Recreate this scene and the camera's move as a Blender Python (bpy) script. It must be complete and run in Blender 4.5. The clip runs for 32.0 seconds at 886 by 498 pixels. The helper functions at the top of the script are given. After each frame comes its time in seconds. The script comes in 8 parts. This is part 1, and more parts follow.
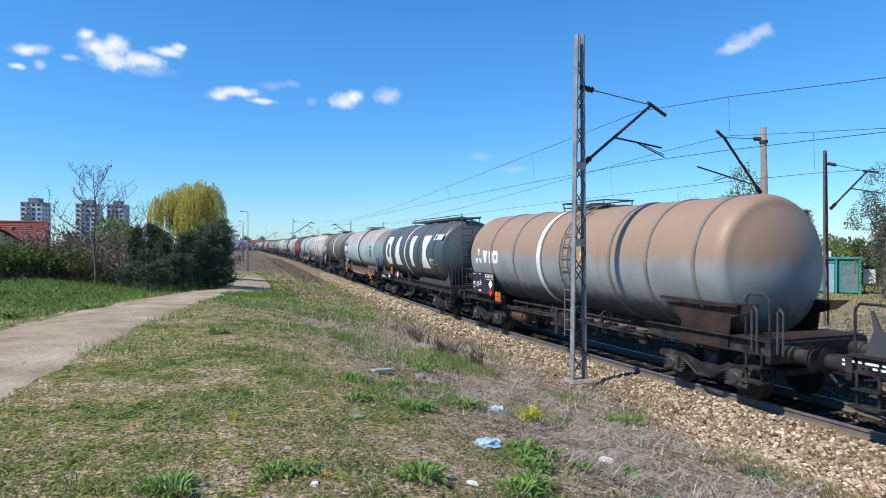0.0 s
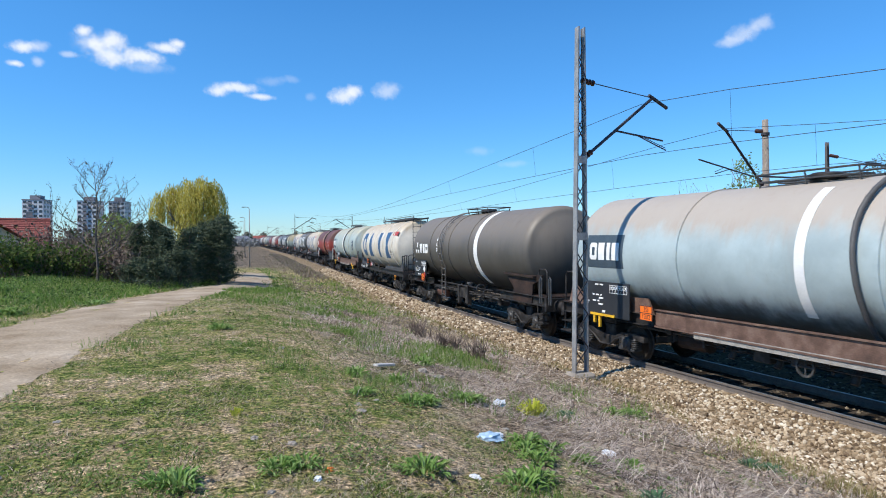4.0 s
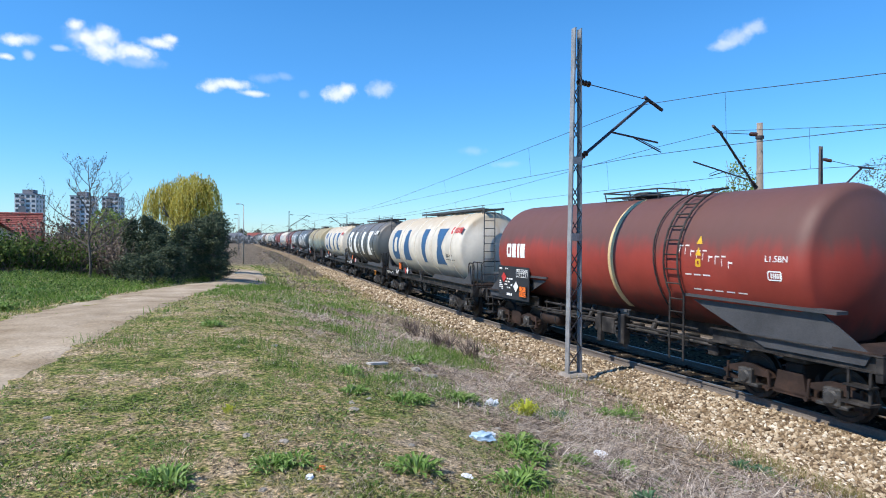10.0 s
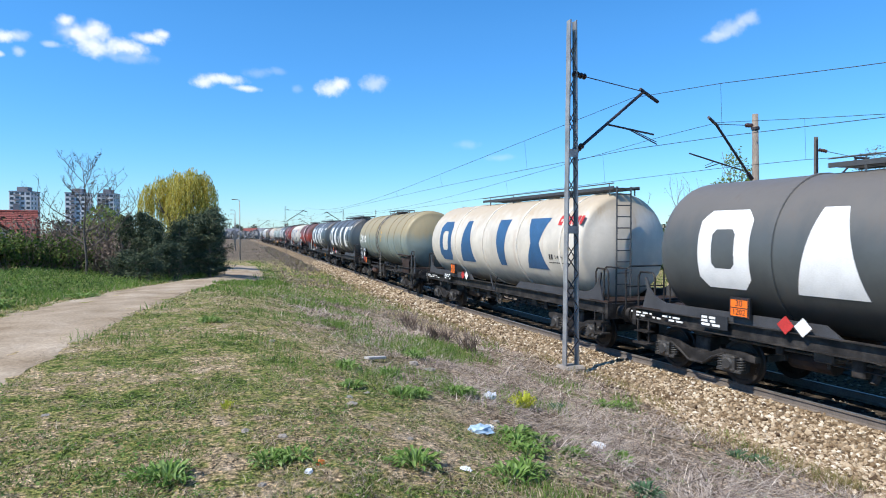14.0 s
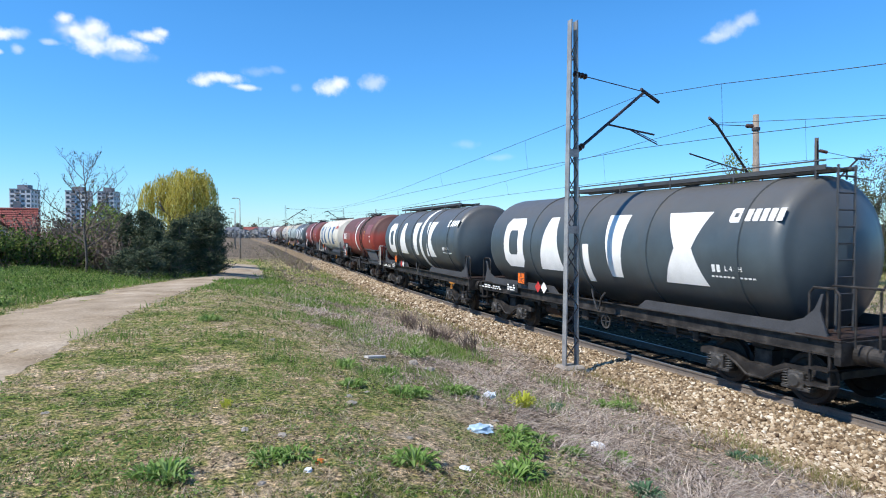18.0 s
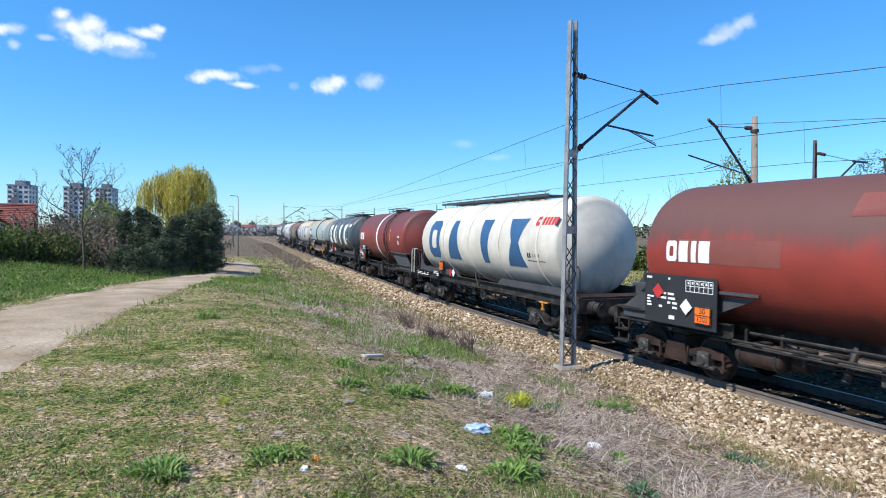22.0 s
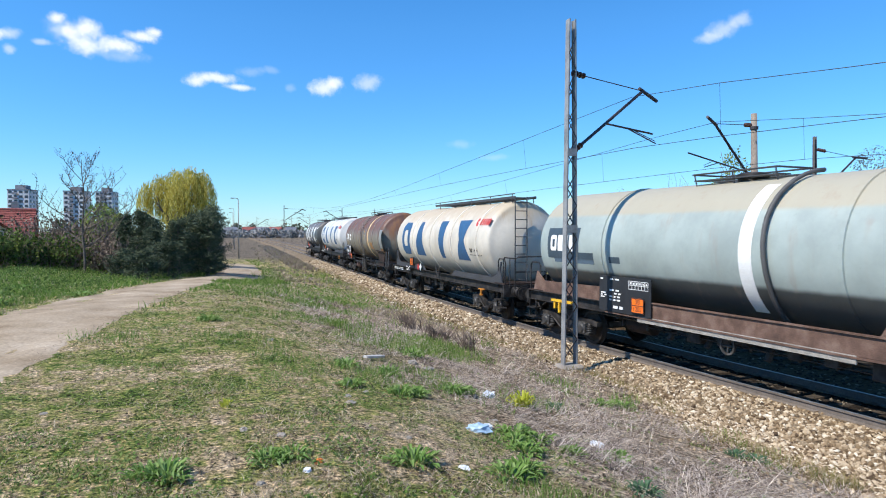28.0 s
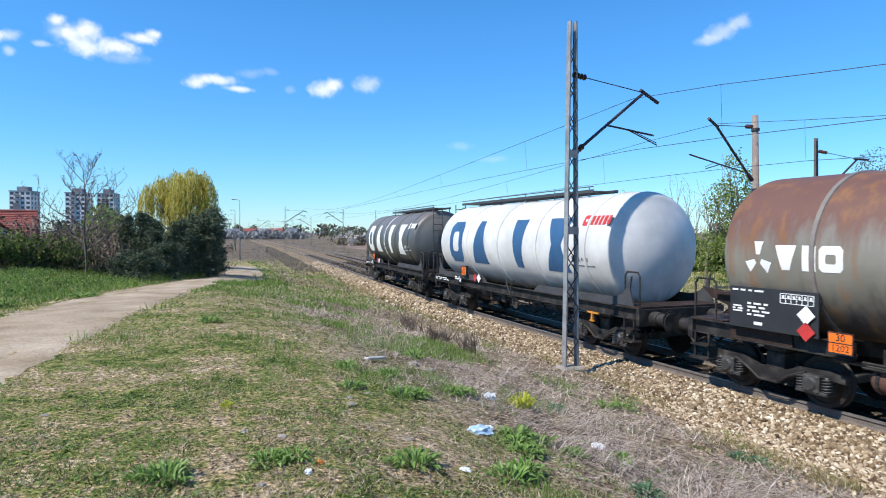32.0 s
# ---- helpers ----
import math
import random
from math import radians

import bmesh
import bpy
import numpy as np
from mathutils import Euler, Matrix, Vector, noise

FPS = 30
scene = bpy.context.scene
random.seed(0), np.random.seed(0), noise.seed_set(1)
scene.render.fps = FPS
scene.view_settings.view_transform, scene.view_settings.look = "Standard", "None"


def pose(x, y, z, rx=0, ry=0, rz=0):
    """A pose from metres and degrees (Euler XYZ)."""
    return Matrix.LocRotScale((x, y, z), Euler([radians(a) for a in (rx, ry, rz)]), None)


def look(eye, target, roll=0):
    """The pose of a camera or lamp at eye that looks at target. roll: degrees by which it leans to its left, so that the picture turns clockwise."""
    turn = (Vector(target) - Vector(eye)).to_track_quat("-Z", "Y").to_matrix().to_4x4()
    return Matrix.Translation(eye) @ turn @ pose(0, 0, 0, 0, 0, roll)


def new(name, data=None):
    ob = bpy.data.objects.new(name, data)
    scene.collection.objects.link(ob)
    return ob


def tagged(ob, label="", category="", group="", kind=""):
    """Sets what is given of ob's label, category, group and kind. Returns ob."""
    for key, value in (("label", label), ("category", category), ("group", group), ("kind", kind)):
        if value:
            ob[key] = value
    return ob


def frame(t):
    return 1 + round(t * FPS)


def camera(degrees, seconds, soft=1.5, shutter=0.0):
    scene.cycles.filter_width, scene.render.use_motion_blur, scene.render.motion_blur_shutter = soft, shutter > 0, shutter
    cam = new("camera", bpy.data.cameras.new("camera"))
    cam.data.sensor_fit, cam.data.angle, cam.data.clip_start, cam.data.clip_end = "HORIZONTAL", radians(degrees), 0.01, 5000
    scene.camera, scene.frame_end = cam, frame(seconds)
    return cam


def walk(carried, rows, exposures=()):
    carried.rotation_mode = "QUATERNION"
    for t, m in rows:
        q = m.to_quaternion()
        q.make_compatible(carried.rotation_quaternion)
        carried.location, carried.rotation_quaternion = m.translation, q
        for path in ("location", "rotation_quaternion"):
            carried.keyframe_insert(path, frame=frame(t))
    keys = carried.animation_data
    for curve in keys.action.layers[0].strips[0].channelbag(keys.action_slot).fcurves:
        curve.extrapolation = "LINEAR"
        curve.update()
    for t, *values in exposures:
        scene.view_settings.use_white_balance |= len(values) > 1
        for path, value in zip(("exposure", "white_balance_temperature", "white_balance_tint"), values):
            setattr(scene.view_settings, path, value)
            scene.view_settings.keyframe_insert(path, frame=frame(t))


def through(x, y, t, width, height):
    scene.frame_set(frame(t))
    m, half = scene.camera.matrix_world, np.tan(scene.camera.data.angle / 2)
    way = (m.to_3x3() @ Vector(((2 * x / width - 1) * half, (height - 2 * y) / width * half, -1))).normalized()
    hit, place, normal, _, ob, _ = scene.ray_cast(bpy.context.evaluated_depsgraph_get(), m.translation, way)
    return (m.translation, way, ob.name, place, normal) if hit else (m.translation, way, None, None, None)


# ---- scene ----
cam = camera(70, 32.0, soft=1.0, shutter=0.08)
EYE = Vector((0.0, 0.0, 3.1))  # z = 0 is the top of the near track's rails
# seconds, degrees to the right of +y, degrees up, roll
VIEWS = [
    (0, 21.10, -0.41, 0.11), (0.5, 21.15, -0.41, 0.29), (1, 20.94, -0.27, 0.47), (1.5, 20.77, -0.49, -0.87), (2, 20.87, -0.67, -1.54),
    (2.5, 20.85, -0.68, -0.72), (3, 20.96, -0.58, -0.17), (3.5, 20.88, -0.82, -0.26), (5.5, 21.25, -0.96, -0.09), (6, 21.20, -1.07, 0.08),
    (6.5, 21.41, -1.01, 0.20), (7, 21.48, -1.01, 0.13), (7.5, 21.41, -0.99, 0.19), (8, 21.36, -0.87, 0.27), (8.5, 21.32, -0.91, 0.32),
    (9, 21.51, -0.97, 0.22), (9.5, 21.42, -0.99, 0.19), (10, 21.46, -0.97, 0.39), (10.5, 21.74, -1.01, 0.44), (11, 21.59, -0.90, 0.09),
    (11.5, 21.50, -1.09, -0.02), (12, 21.45, -1.28, -0.12), (12.5, 21.48, -1.23, 0.18), (13, 21.64, -1.36, 0.07), (13.5, 21.63, -1.57, -0.11),
    (14, 21.75, -1.53, -0.12), (14.5, 21.75, -1.63, 0.05), (16.5, 21.70, -1.64, 0.01), (17, 21.76, -1.77, 0.05), (17.5, 21.76, -1.60, 0.15),
    (18, 21.74, -1.58, 0.10), (18.5, 21.67, -1.51, 0.17), (19, 21.68, -1.56, 0.34), (19.5, 21.71, -1.51, 0.41), (20, 21.72, -1.60, 0.40),
    (20.5, 21.80, -1.69, 0.30), (21, 21.78, -1.64, 0.34), (21.5, 21.81, -1.60, 0.55), (22, 21.91, -1.64, 0.57), (22.5, 21.93, -1.45, 0.27),
    (23, 21.78, -1.57, -0.12), (23.5, 21.74, -1.57, 0.05), (24, 21.77, -1.62, -0.02), (24.5, 21.81, -1.51, -0.27), (25, 21.77, -1.60, -0.19),
    (25.5, 21.78, -1.57, 0.17), (27.5, 21.78, -1.67, 0.25), (28, 21.86, -1.62, -0.02), (28.5, 21.82, -1.73, -0.12), (29, 21.85, -1.63, -0.23),
    (29.5, 21.76, -1.56, -0.00), (30, 21.62, -1.41, -0.01), (30.5, 21.75, -1.48, -0.08), (31, 21.76, -1.62, -0.03), (31.5, 21.69, -1.54, -0.05),
    (32, 21.76, -1.48, -0.00),
]


def toward(yaw, pitch):
    a, b = radians(yaw), radians(pitch)
    return Vector((math.sin(a) * math.cos(b), math.cos(a) * math.cos(b), math.sin(b)))


walk(cam, [(t, look(EYE, EYE + toward(yaw, pitch), roll)) for t, yaw, pitch, roll in VIEWS], [(0, 0.1), (9.0, 0.12), (10.0, 0.25), (32, 0.27)])

# ---- light ----
SUN_WAY = Vector((-1.0, -0.12, 1.22)).normalized()
world = bpy.data.worlds.new("world")
scene.world = world
world.use_nodes = True
wn, wl = world.node_tree.nodes, world.node_tree.links
sky = wn.new("ShaderNodeTexSky")
sky.sky_type, sky.sun_disc = "NISHITA", False
sky.sun_elevation = math.asin(SUN_WAY.z)
sky.sun_rotation = math.atan2(SUN_WAY.x, SUN_WAY.y)
sky.air_density, sky.dust_density, sky.ozone_density = 1.15, 0.0, 4.0
wn["Background"].inputs["Strength"].default_value = 0.132
deep = wn.new("ShaderNodeHueSaturation")
deep.inputs["Saturation"].default_value = 1.12
cool = wn.new("ShaderNodeMix")
cool.data_type, cool.blend_type = "RGBA", "MULTIPLY"
cool.inputs["Factor"].default_value = 1.0
tint, up_way, up_part = wn.new("ShaderNodeValToRGB"), wn.new("ShaderNodeTexCoord"), wn.new("ShaderNodeSeparateXYZ")
tint.color_ramp.elements[0].position, tint.color_ramp.elements[0].color = 0.0, (0.55, 0.83, 1.22, 1)
tint.color_ramp.elements[1].position, tint.color_ramp.elements[1].color = 0.3, (0.7, 0.97, 1.23, 1)
wl.new(up_way.outputs["Generated"], up_part.inputs[0])
wl.new(up_part.outputs["Z"], tint.inputs["Fac"])
wl.new(tint.outputs["Color"], cool.inputs["B"])
wl.new(sky.outputs[0], cool.inputs["A"])
wl.new(cool.outputs["Result"], deep.inputs["Color"])
wl.new(deep.outputs[0], wn["Background"].inputs["Color"])
sun = new("sun", bpy.data.lights.new("sun", "SUN"))
sun.data.energy, sun.data.angle, sun.data.color = 5.0, radians(0.53), (1.0, 0.95, 0.87)
sun.matrix_world = look(SUN_WAY * 50, (0, 0, 0))


# ---- the line of the railway ----
def rail_x(y):
    """The near rail of the near track, x for a y."""
    bend = min(max(y, 9), 35) - 9
    return 10.44 - 0.027 * (y - 9) + 0.00186 * bend * bend + (0.0967 * (y - 35) if y > 35 else 0) - (0.02 * (y - 126) if y > 126 else 0)


def heading(y):
    return math.atan((rail_x(y + 0.5) - rail_x(y - 0.5)))


def on_track(y, off, z=0.0):
    """A place off metres to the right of the near rail."""
    a = heading(y)
    return Vector((rail_x(y) + off * math.cos(a), y - off * math.sin(a), z))


def along(y, off, z=0.0):
    p = on_track(y, off, z)
    return Matrix.Translation(p) @ Matrix.Rotation(-heading(y), 4, "Z")


CENTRE, FAR_TRACK, GAUGE = 0.75, 4.0, 1.5


def smooth(a, b, v):
    t = min(max((v - a) / (b - a), 0.0), 1.0)
    return t * t * (3 - 2 * t)


def plateau(y):
    if y < 14:
        return 1.5
    if y < 40:
        return 1.5 - 0.8 * (y - 14) / 26
    if y < 80:
        return 0.7 - 0.8 * (y - 40) / 40
    return -0.1


def ground_z(x, y):
    d = rail_x(y) - x
    if d < 1.2:
        if d < -1.0 and d > -7.0:
            return -0.42
        return -0.42 + 0.17 * smooth(-7, -9, d)
    low = -0.40 + 0.24 * smooth(1.2, 2.2, d)
    t = min(max((d - 2.2) / 7.4, 0.0), 1.0)
    t = 0.65 * t + 0.35 * t * t * (3 - 2 * t)
    z = low + (plateau(y) - low) * t
    near = 1.0 if math.hypot(x, y) < 60 else 0.0
    if near and d > 2.2:
        z += 0.025 * min((d - 2.2) / 2, 1) * noise.noise(Vector((x * 0.55, y * 0.4, 3.1))) + 0.02 * noise.noise(Vector((x * 2.1, y * 2.1, 0.7)))
    if x < -3.5:
        z += 0.35 * smooth(-3.5, -7, x) * smooth(12, 25, y) * smooth(110, 60, y)
    return z


def smooth_step_path(y):
    """The centre line of the sandy track."""
    pts = ((-12, -5.2), (0, -4.3), (8, -3.05), (13, -2.4), (22, -1.1), (28, 0.3), (34, 2.4), (45, 3.3), (56, 3.8), (80, 4.2), (130, 6.5))
    for (y0, x0), (y1, x1) in zip(pts, pts[1:]):
        if y <= y1:
            t = (y - y0) / (y1 - y0)
            return x0 + (x1 - x0) * t
    return pts[-1][1]


# ---- building ----
def mesh_of(name, bm, smooth_shade=False):
    me = bpy.data.meshes.new(name)
    bm.normal_update()
    bm.to_mesh(me)
    bm.free()
    if smooth_shade:
        me.shade_smooth()
    return me


def mat_on(me, *mats):
    for m in mats:
        me.materials.append(m)
    return me


def part(name, bm, material, parent, label="", at=None, smooth_shade=False):
    """One mesh object under a thing or a part; bm is a bmesh or a mesh that is shared."""
    if isinstance(bm, bmesh.types.BMesh):
        bm = mat_on(mesh_of(name, bm, smooth_shade), material)
    ob = new(name, bm)
    ob.parent = parent
    if at is not None:
        ob.matrix_basis = at
    if label:
        ob["label"] = label
    return ob


def thing(name, at, label, category, group="", kind="", data=None):
    ob = new(name, data)
    ob.matrix_basis = at
    return tagged(ob, label, category, group, kind)


def box(bm, x0, x1, y0, y1, z0, z1, bevel=0.0, m=None):
    vs = [bm.verts.new(Vector((x, y, z)) if m is None else m @ Vector((x, y, z))) for x in (x0, x1) for y in (y0, y1) for z in (z0, z1)]
    fs = [bm.faces.new([vs[i] for i in q]) for q in ((0, 1, 3, 2), (4, 6, 7, 5), (0, 4, 5, 1), (2, 3, 7, 6), (0, 2, 6, 4), (1, 5, 7, 3))]
    if bevel:
        es = list({e for f in fs for e in f.edges})
        bmesh.ops.bevel(bm, geom=es, offset=bevel, segments=1, affect="EDGES", profile=0.5)


def rod(bm, a, b, r, n=8, r2=None):
    """A round bar from a to b."""
    a, b = Vector(a), Vector(b)
    w = (b - a).normalized()
    u = w.orthogonal().normalized()
    v = w.cross(u)
    r2 = r if r2 is None else r2
    ring = [[bm.verts.new(p + q * (u * math.cos(t) + v * math.sin(t))) for t in (2 * math.pi * k / n for k in range(n))] for p, q in ((a, r), (b, r2))]
    for k in range(n):
        bm.faces.new((ring[0][k], ring[0][(k + 1) % n], ring[1][(k + 1) % n], ring[1][k]))
    bm.faces.new(ring[0][::-1])
    bm.faces.new(ring[1])


def pipe(bm, points, r, n=6):
    """A bent round bar through the points."""
    pts = [Vector(p) for p in points]
    rings = []
    u = None
    for k, p in enumerate(pts):
        w = (pts[min(k + 1, len(pts) - 1)] - pts[max(k - 1, 0)]).normalized()
        u = w.orthogonal().normalized() if u is None else (u - w * u.dot(w)).normalized()
        v = w.cross(u)
        rings.append([bm.verts.new(p + r * (u * math.cos(t) + v * math.sin(t))) for t in (2 * math.pi * q / n for q in range(n))])
    for a, b in zip(rings, rings[1:]):
        for k in range(n):
            bm.faces.new((a[k], a[(k + 1) % n], b[(k + 1) % n], b[k]))
    bm.faces.new(rings[0][::-1])
    bm.faces.new(rings[-1])


def turned(bm, profile, n=32, m=None):
    """A solid of revolution about y from (position, radius) pairs; ends with radius 0 close to a point."""
    rings = []
    for p, r in profile:
        if r < 1e-6:
            c = Vector((0, p, 0))
            rings.append([bm.verts.new(m @ c if m else c)])
            continue
        ring = []
        for k in range(n):
            a = 2 * math.pi * k / n
            c = Vector((r * math.cos(a), p, r * math.sin(a)))
            ring.append(bm.verts.new(m @ c if m else c))
        rings.append(ring)
    for a, b in zip(rings, rings[1:]):
        for k in range(n):
            j = (k + 1) % n
            if len(a) == 1:
                bm.faces.new((a[0], b[j], b[k]))
            elif len(b) == 1:
                bm.faces.new((a[k], a[j], b[0]))
            else:
                bm.faces.new((a[k], a[j], b[j], b[k]))


CACHE = {}


def shared(key, make, material, smooth_shade=False):
    """One mesh for all parts of that key."""
    if key not in CACHE:
        bm = bmesh.new()
        make(bm)
        CACHE[key] = mat_on(mesh_of(key.split("|")[0], bm, smooth_shade), material)
    return CACHE[key]


# ---- materials ----
def surface(name, stops, scale=4.0, rough=0.8, metal=0.0, bump=0.3, fine=40.0, stretch=(1, 1, 1), rough_to=None, distance=0.02, world=False, spread=0.5):
    """Colour from a coarse noise over the stops, a fine grain over it, and a relief from both."""
    m = bpy.data.materials.new(name)
    m.use_nodes = True
    n, l = m.node_tree.nodes, m.node_tree.links
    b = n["Principled BSDF"]
    tc = n.new("ShaderNodeTexCoord")
    mp = n.new("ShaderNodeMapping")
    mp.inputs["Scale"].default_value = stretch
    if world:
        geo = n.new("ShaderNodeNewGeometry")
        l.new(geo.outputs["Position"], mp.inputs["Vector"])
    else:
        l.new(tc.outputs["Object"], mp.inputs["Vector"])
    big = n.new("ShaderNodeTexNoise")
    big.inputs["Scale"].default_value, big.inputs["Detail"].default_value, big.inputs["Roughness"].default_value = scale, 6, 0.6
    small = n.new("ShaderNodeTexNoise")
    small.inputs["Scale"].default_value, small.inputs["Detail"].default_value = fine, 3
    l.new(mp.outputs[0], big.inputs["Vector"])
    l.new(mp.outputs[0], small.inputs["Vector"])
    ramp = n.new("ShaderNodeValToRGB")
    while len(ramp.color_ramp.elements) < len(stops):
        ramp.color_ramp.elements.new(0.5)
    for e, (p, c) in zip(ramp.color_ramp.elements, stops):
        e.position, e.color = p, (*c, 1)
    mix = n.new("ShaderNodeMix")
    mix.data_type, mix.blend_type = "RGBA", "OVERLAY"
    mix.inputs["Factor"].default_value = spread
    l.new(big.outputs["Fac"], ramp.inputs["Fac"])
    l.new(ramp.outputs["Color"], mix.inputs["A"])
    l.new(small.outputs["Fac"], mix.inputs["B"])
    l.new(mix.outputs["Result"], b.inputs["Base Color"])
    b.inputs["Metallic"].default_value = metal
    if rough_to is None:
        b.inputs["Roughness"].default_value = rough
    else:
        rr = n.new("ShaderNodeMapRange")
        rr.inputs["To Min"].default_value, rr.inputs["To Max"].default_value = rough, rough_to
        l.new(big.outputs["Fac"], rr.inputs["Value"])
        l.new(rr.outputs[0], b.inputs["Roughness"])
    if bump:
        bp = n.new("ShaderNodeBump")
        bp.inputs["Strength"].default_value, bp.inputs["Distance"].default_value = bump, distance
        l.new(small.outputs["Fac"], bp.inputs["Height"])
        l.new(bp.outputs[0], b.inputs["Normal"])
    return m


def shade(c, k):
    return tuple(min(v * k, 1.0) for v in c)


def plain(name, c, rough=0.5, metal=0.0, scale=3.0, bump=0.12, vary=0.22):
    return surface(name, [(0.3, shade(c, 1 - vary)), (0.55, c), (0.75, shade(c, 1 + vary * 0.7))], scale, rough, metal, bump, 60.0, rough_to=min(rough + 0.15, 1.0))


def tank_paint(name, base, top=None, top_z=3.1, low=None, low_z=1.6, rough=0.42, streak=0.35, soft=0.3, streak_col=(0.09, 0.055, 0.035), wobble=0.9, streak_from=0.55):
    """Paint of a tank: a film of dirt on the crown, a dark belly with shade painted in on some tanks, and rain streaks
    with rust.
    """
    m = bpy.data.materials.new(name)
    m.use_nodes = True
    n, l = m.node_tree.nodes, m.node_tree.links
    b = n["Principled BSDF"]
    tc, sep = n.new("ShaderNodeTexCoord"), n.new("ShaderNodeSeparateXYZ")
    l.new(tc.outputs["Object"], sep.inputs[0])

    def noise_at(scale, stretch, detail=5):
        mp, tx = n.new("ShaderNodeMapping"), n.new("ShaderNodeTexNoise")
        mp.inputs["Scale"].default_value = stretch
        tx.inputs["Scale"].default_value, tx.inputs["Detail"].default_value, tx.inputs["Roughness"].default_value = scale, detail, 0.62
        l.new(tc.outputs["Object"], mp.inputs["Vector"])
        l.new(mp.outputs[0], tx.inputs["Vector"])
        return tx.outputs["Fac"]

    def math_of(op, a, c):
        q = n.new("ShaderNodeMath")
        q.operation = op
        for k, v in enumerate((a, c)):
            if isinstance(v, (int, float)):
                q.inputs[k].default_value = v
            else:
                l.new(v, q.inputs[k])
        return q.outputs[0]

    def step(v, lo, hi):
        q = n.new("ShaderNodeMapRange")
        q.interpolation_type = "SMOOTHSTEP"
        q.inputs["From Min"].default_value, q.inputs["From Max"].default_value = lo, hi
        l.new(v, q.inputs["Value"])
        return q.outputs[0]

    def blend(fac, a, c):
        q = n.new("ShaderNodeMix")
        q.data_type = "RGBA"
        for s, v in ((q.inputs["Factor"], fac), (q.inputs["A"], a), (q.inputs["B"], c)):
            if isinstance(v, tuple):
                s.default_value = (*v, 1)
            elif isinstance(v, (int, float)):
                s.default_value = v
            else:
                l.new(v, s)
        return q.outputs["Result"]

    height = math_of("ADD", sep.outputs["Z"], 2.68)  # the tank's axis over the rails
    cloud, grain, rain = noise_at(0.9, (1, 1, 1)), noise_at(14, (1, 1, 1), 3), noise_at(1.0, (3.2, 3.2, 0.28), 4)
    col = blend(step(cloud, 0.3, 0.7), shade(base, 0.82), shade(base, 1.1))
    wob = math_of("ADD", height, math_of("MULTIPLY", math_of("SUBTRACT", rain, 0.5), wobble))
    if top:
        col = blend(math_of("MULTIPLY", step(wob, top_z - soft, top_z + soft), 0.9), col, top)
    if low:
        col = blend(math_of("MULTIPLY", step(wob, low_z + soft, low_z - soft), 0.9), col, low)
    col = blend(math_of("MULTIPLY", step(rain, streak_from, streak_from + 0.23), streak), col, streak_col)
    col = blend(math_of("MULTIPLY", step(grain, 0.6, 0.8), 0.18), col, shade(base, 0.5))
    l.new(col, b.inputs["Base Color"])
    rr = n.new("ShaderNodeMapRange")
    rr.inputs["To Min"].default_value, rr.inputs["To Max"].default_value = rough, min(rough + 0.25, 1)
    l.new(rain, rr.inputs["Value"])
    l.new(rr.outputs[0], b.inputs["Roughness"])
    bp = n.new("ShaderNodeBump")
    bp.inputs["Strength"].default_value, bp.inputs["Distance"].default_value = 0.12, 0.01
    l.new(cloud, bp.inputs["Height"])
    l.new(bp.outputs[0], b.inputs["Normal"])
    return m


m_path = surface("sand", [(0.32, (0.25, 0.185, 0.118)), (0.45, (0.325, 0.252, 0.17)), (0.56, (0.38, 0.3, 0.21)), (0.68, (0.445, 0.36, 0.262))], 0.8, 0.95, 0, 0.6, 22.0, distance=0.02, world=True, spread=0.45)
m_field = surface("ploughed soil", [(0.3, (0.16, 0.1, 0.07)), (0.6, (0.24, 0.16, 0.11))], 0.1, 0.95, 0, 0.5, 3.0, world=True)
m_bed = surface("fine ballast", [(0.3, (0.1, 0.072, 0.045)), (0.5, (0.21, 0.155, 0.098)), (0.7, (0.4, 0.32, 0.215))], 8.0, 0.9, 0, 1.0, 30.0, distance=0.06, world=True)
m_rail_side = plain("rusty rail", (0.19, 0.16, 0.135), 0.75, 0.3, 6.0, 0.3)
m_rail_top = plain("worn rail head", (0.4, 0.385, 0.36), 0.4, 0.8, 6.0, 0.05)
m_sleeper = surface("weathered concrete", [(0.3, (0.22, 0.2, 0.17)), (0.6, (0.34, 0.31, 0.27)), (0.75, (0.4, 0.37, 0.32))], 5.0, 0.9, 0, 0.5, 50.0)
m_galv = surface("grey mast paint", [(0.3, (0.17, 0.17, 0.17)), (0.5, (0.28, 0.28, 0.275)), (0.66, (0.36, 0.355, 0.34)), (0.8, (0.16, 0.11, 0.08))], 2.2, 0.5, 0.2, 0.2, 50.0)
m_dark_steel = plain("dark steel", (0.06, 0.055, 0.06), 0.55, 0.5, 5.0, 0.2)
m_wire = plain("copper wire", (0.07, 0.085, 0.085), 0.5, 0.7, 4.0, 0.0)
m_insul = plain("brown porcelain", (0.07, 0.03, 0.02), 0.2, 0.0, 4.0, 0.0)
m_concrete = surface("pale concrete", [(0.3, (0.19, 0.165, 0.14)), (0.6, (0.3, 0.265, 0.225)), (0.8, (0.36, 0.32, 0.28))], 3.0, 0.9, 0, 0.4, 40.0)
m_under = surface("grimy black underframe", [(0.3, (0.012, 0.011, 0.01)), (0.5, (0.03, 0.027, 0.025)), (0.7, (0.075, 0.066, 0.058))], 3.5, 0.6, 0.1, 0.15, 40.0, spread=0.25)
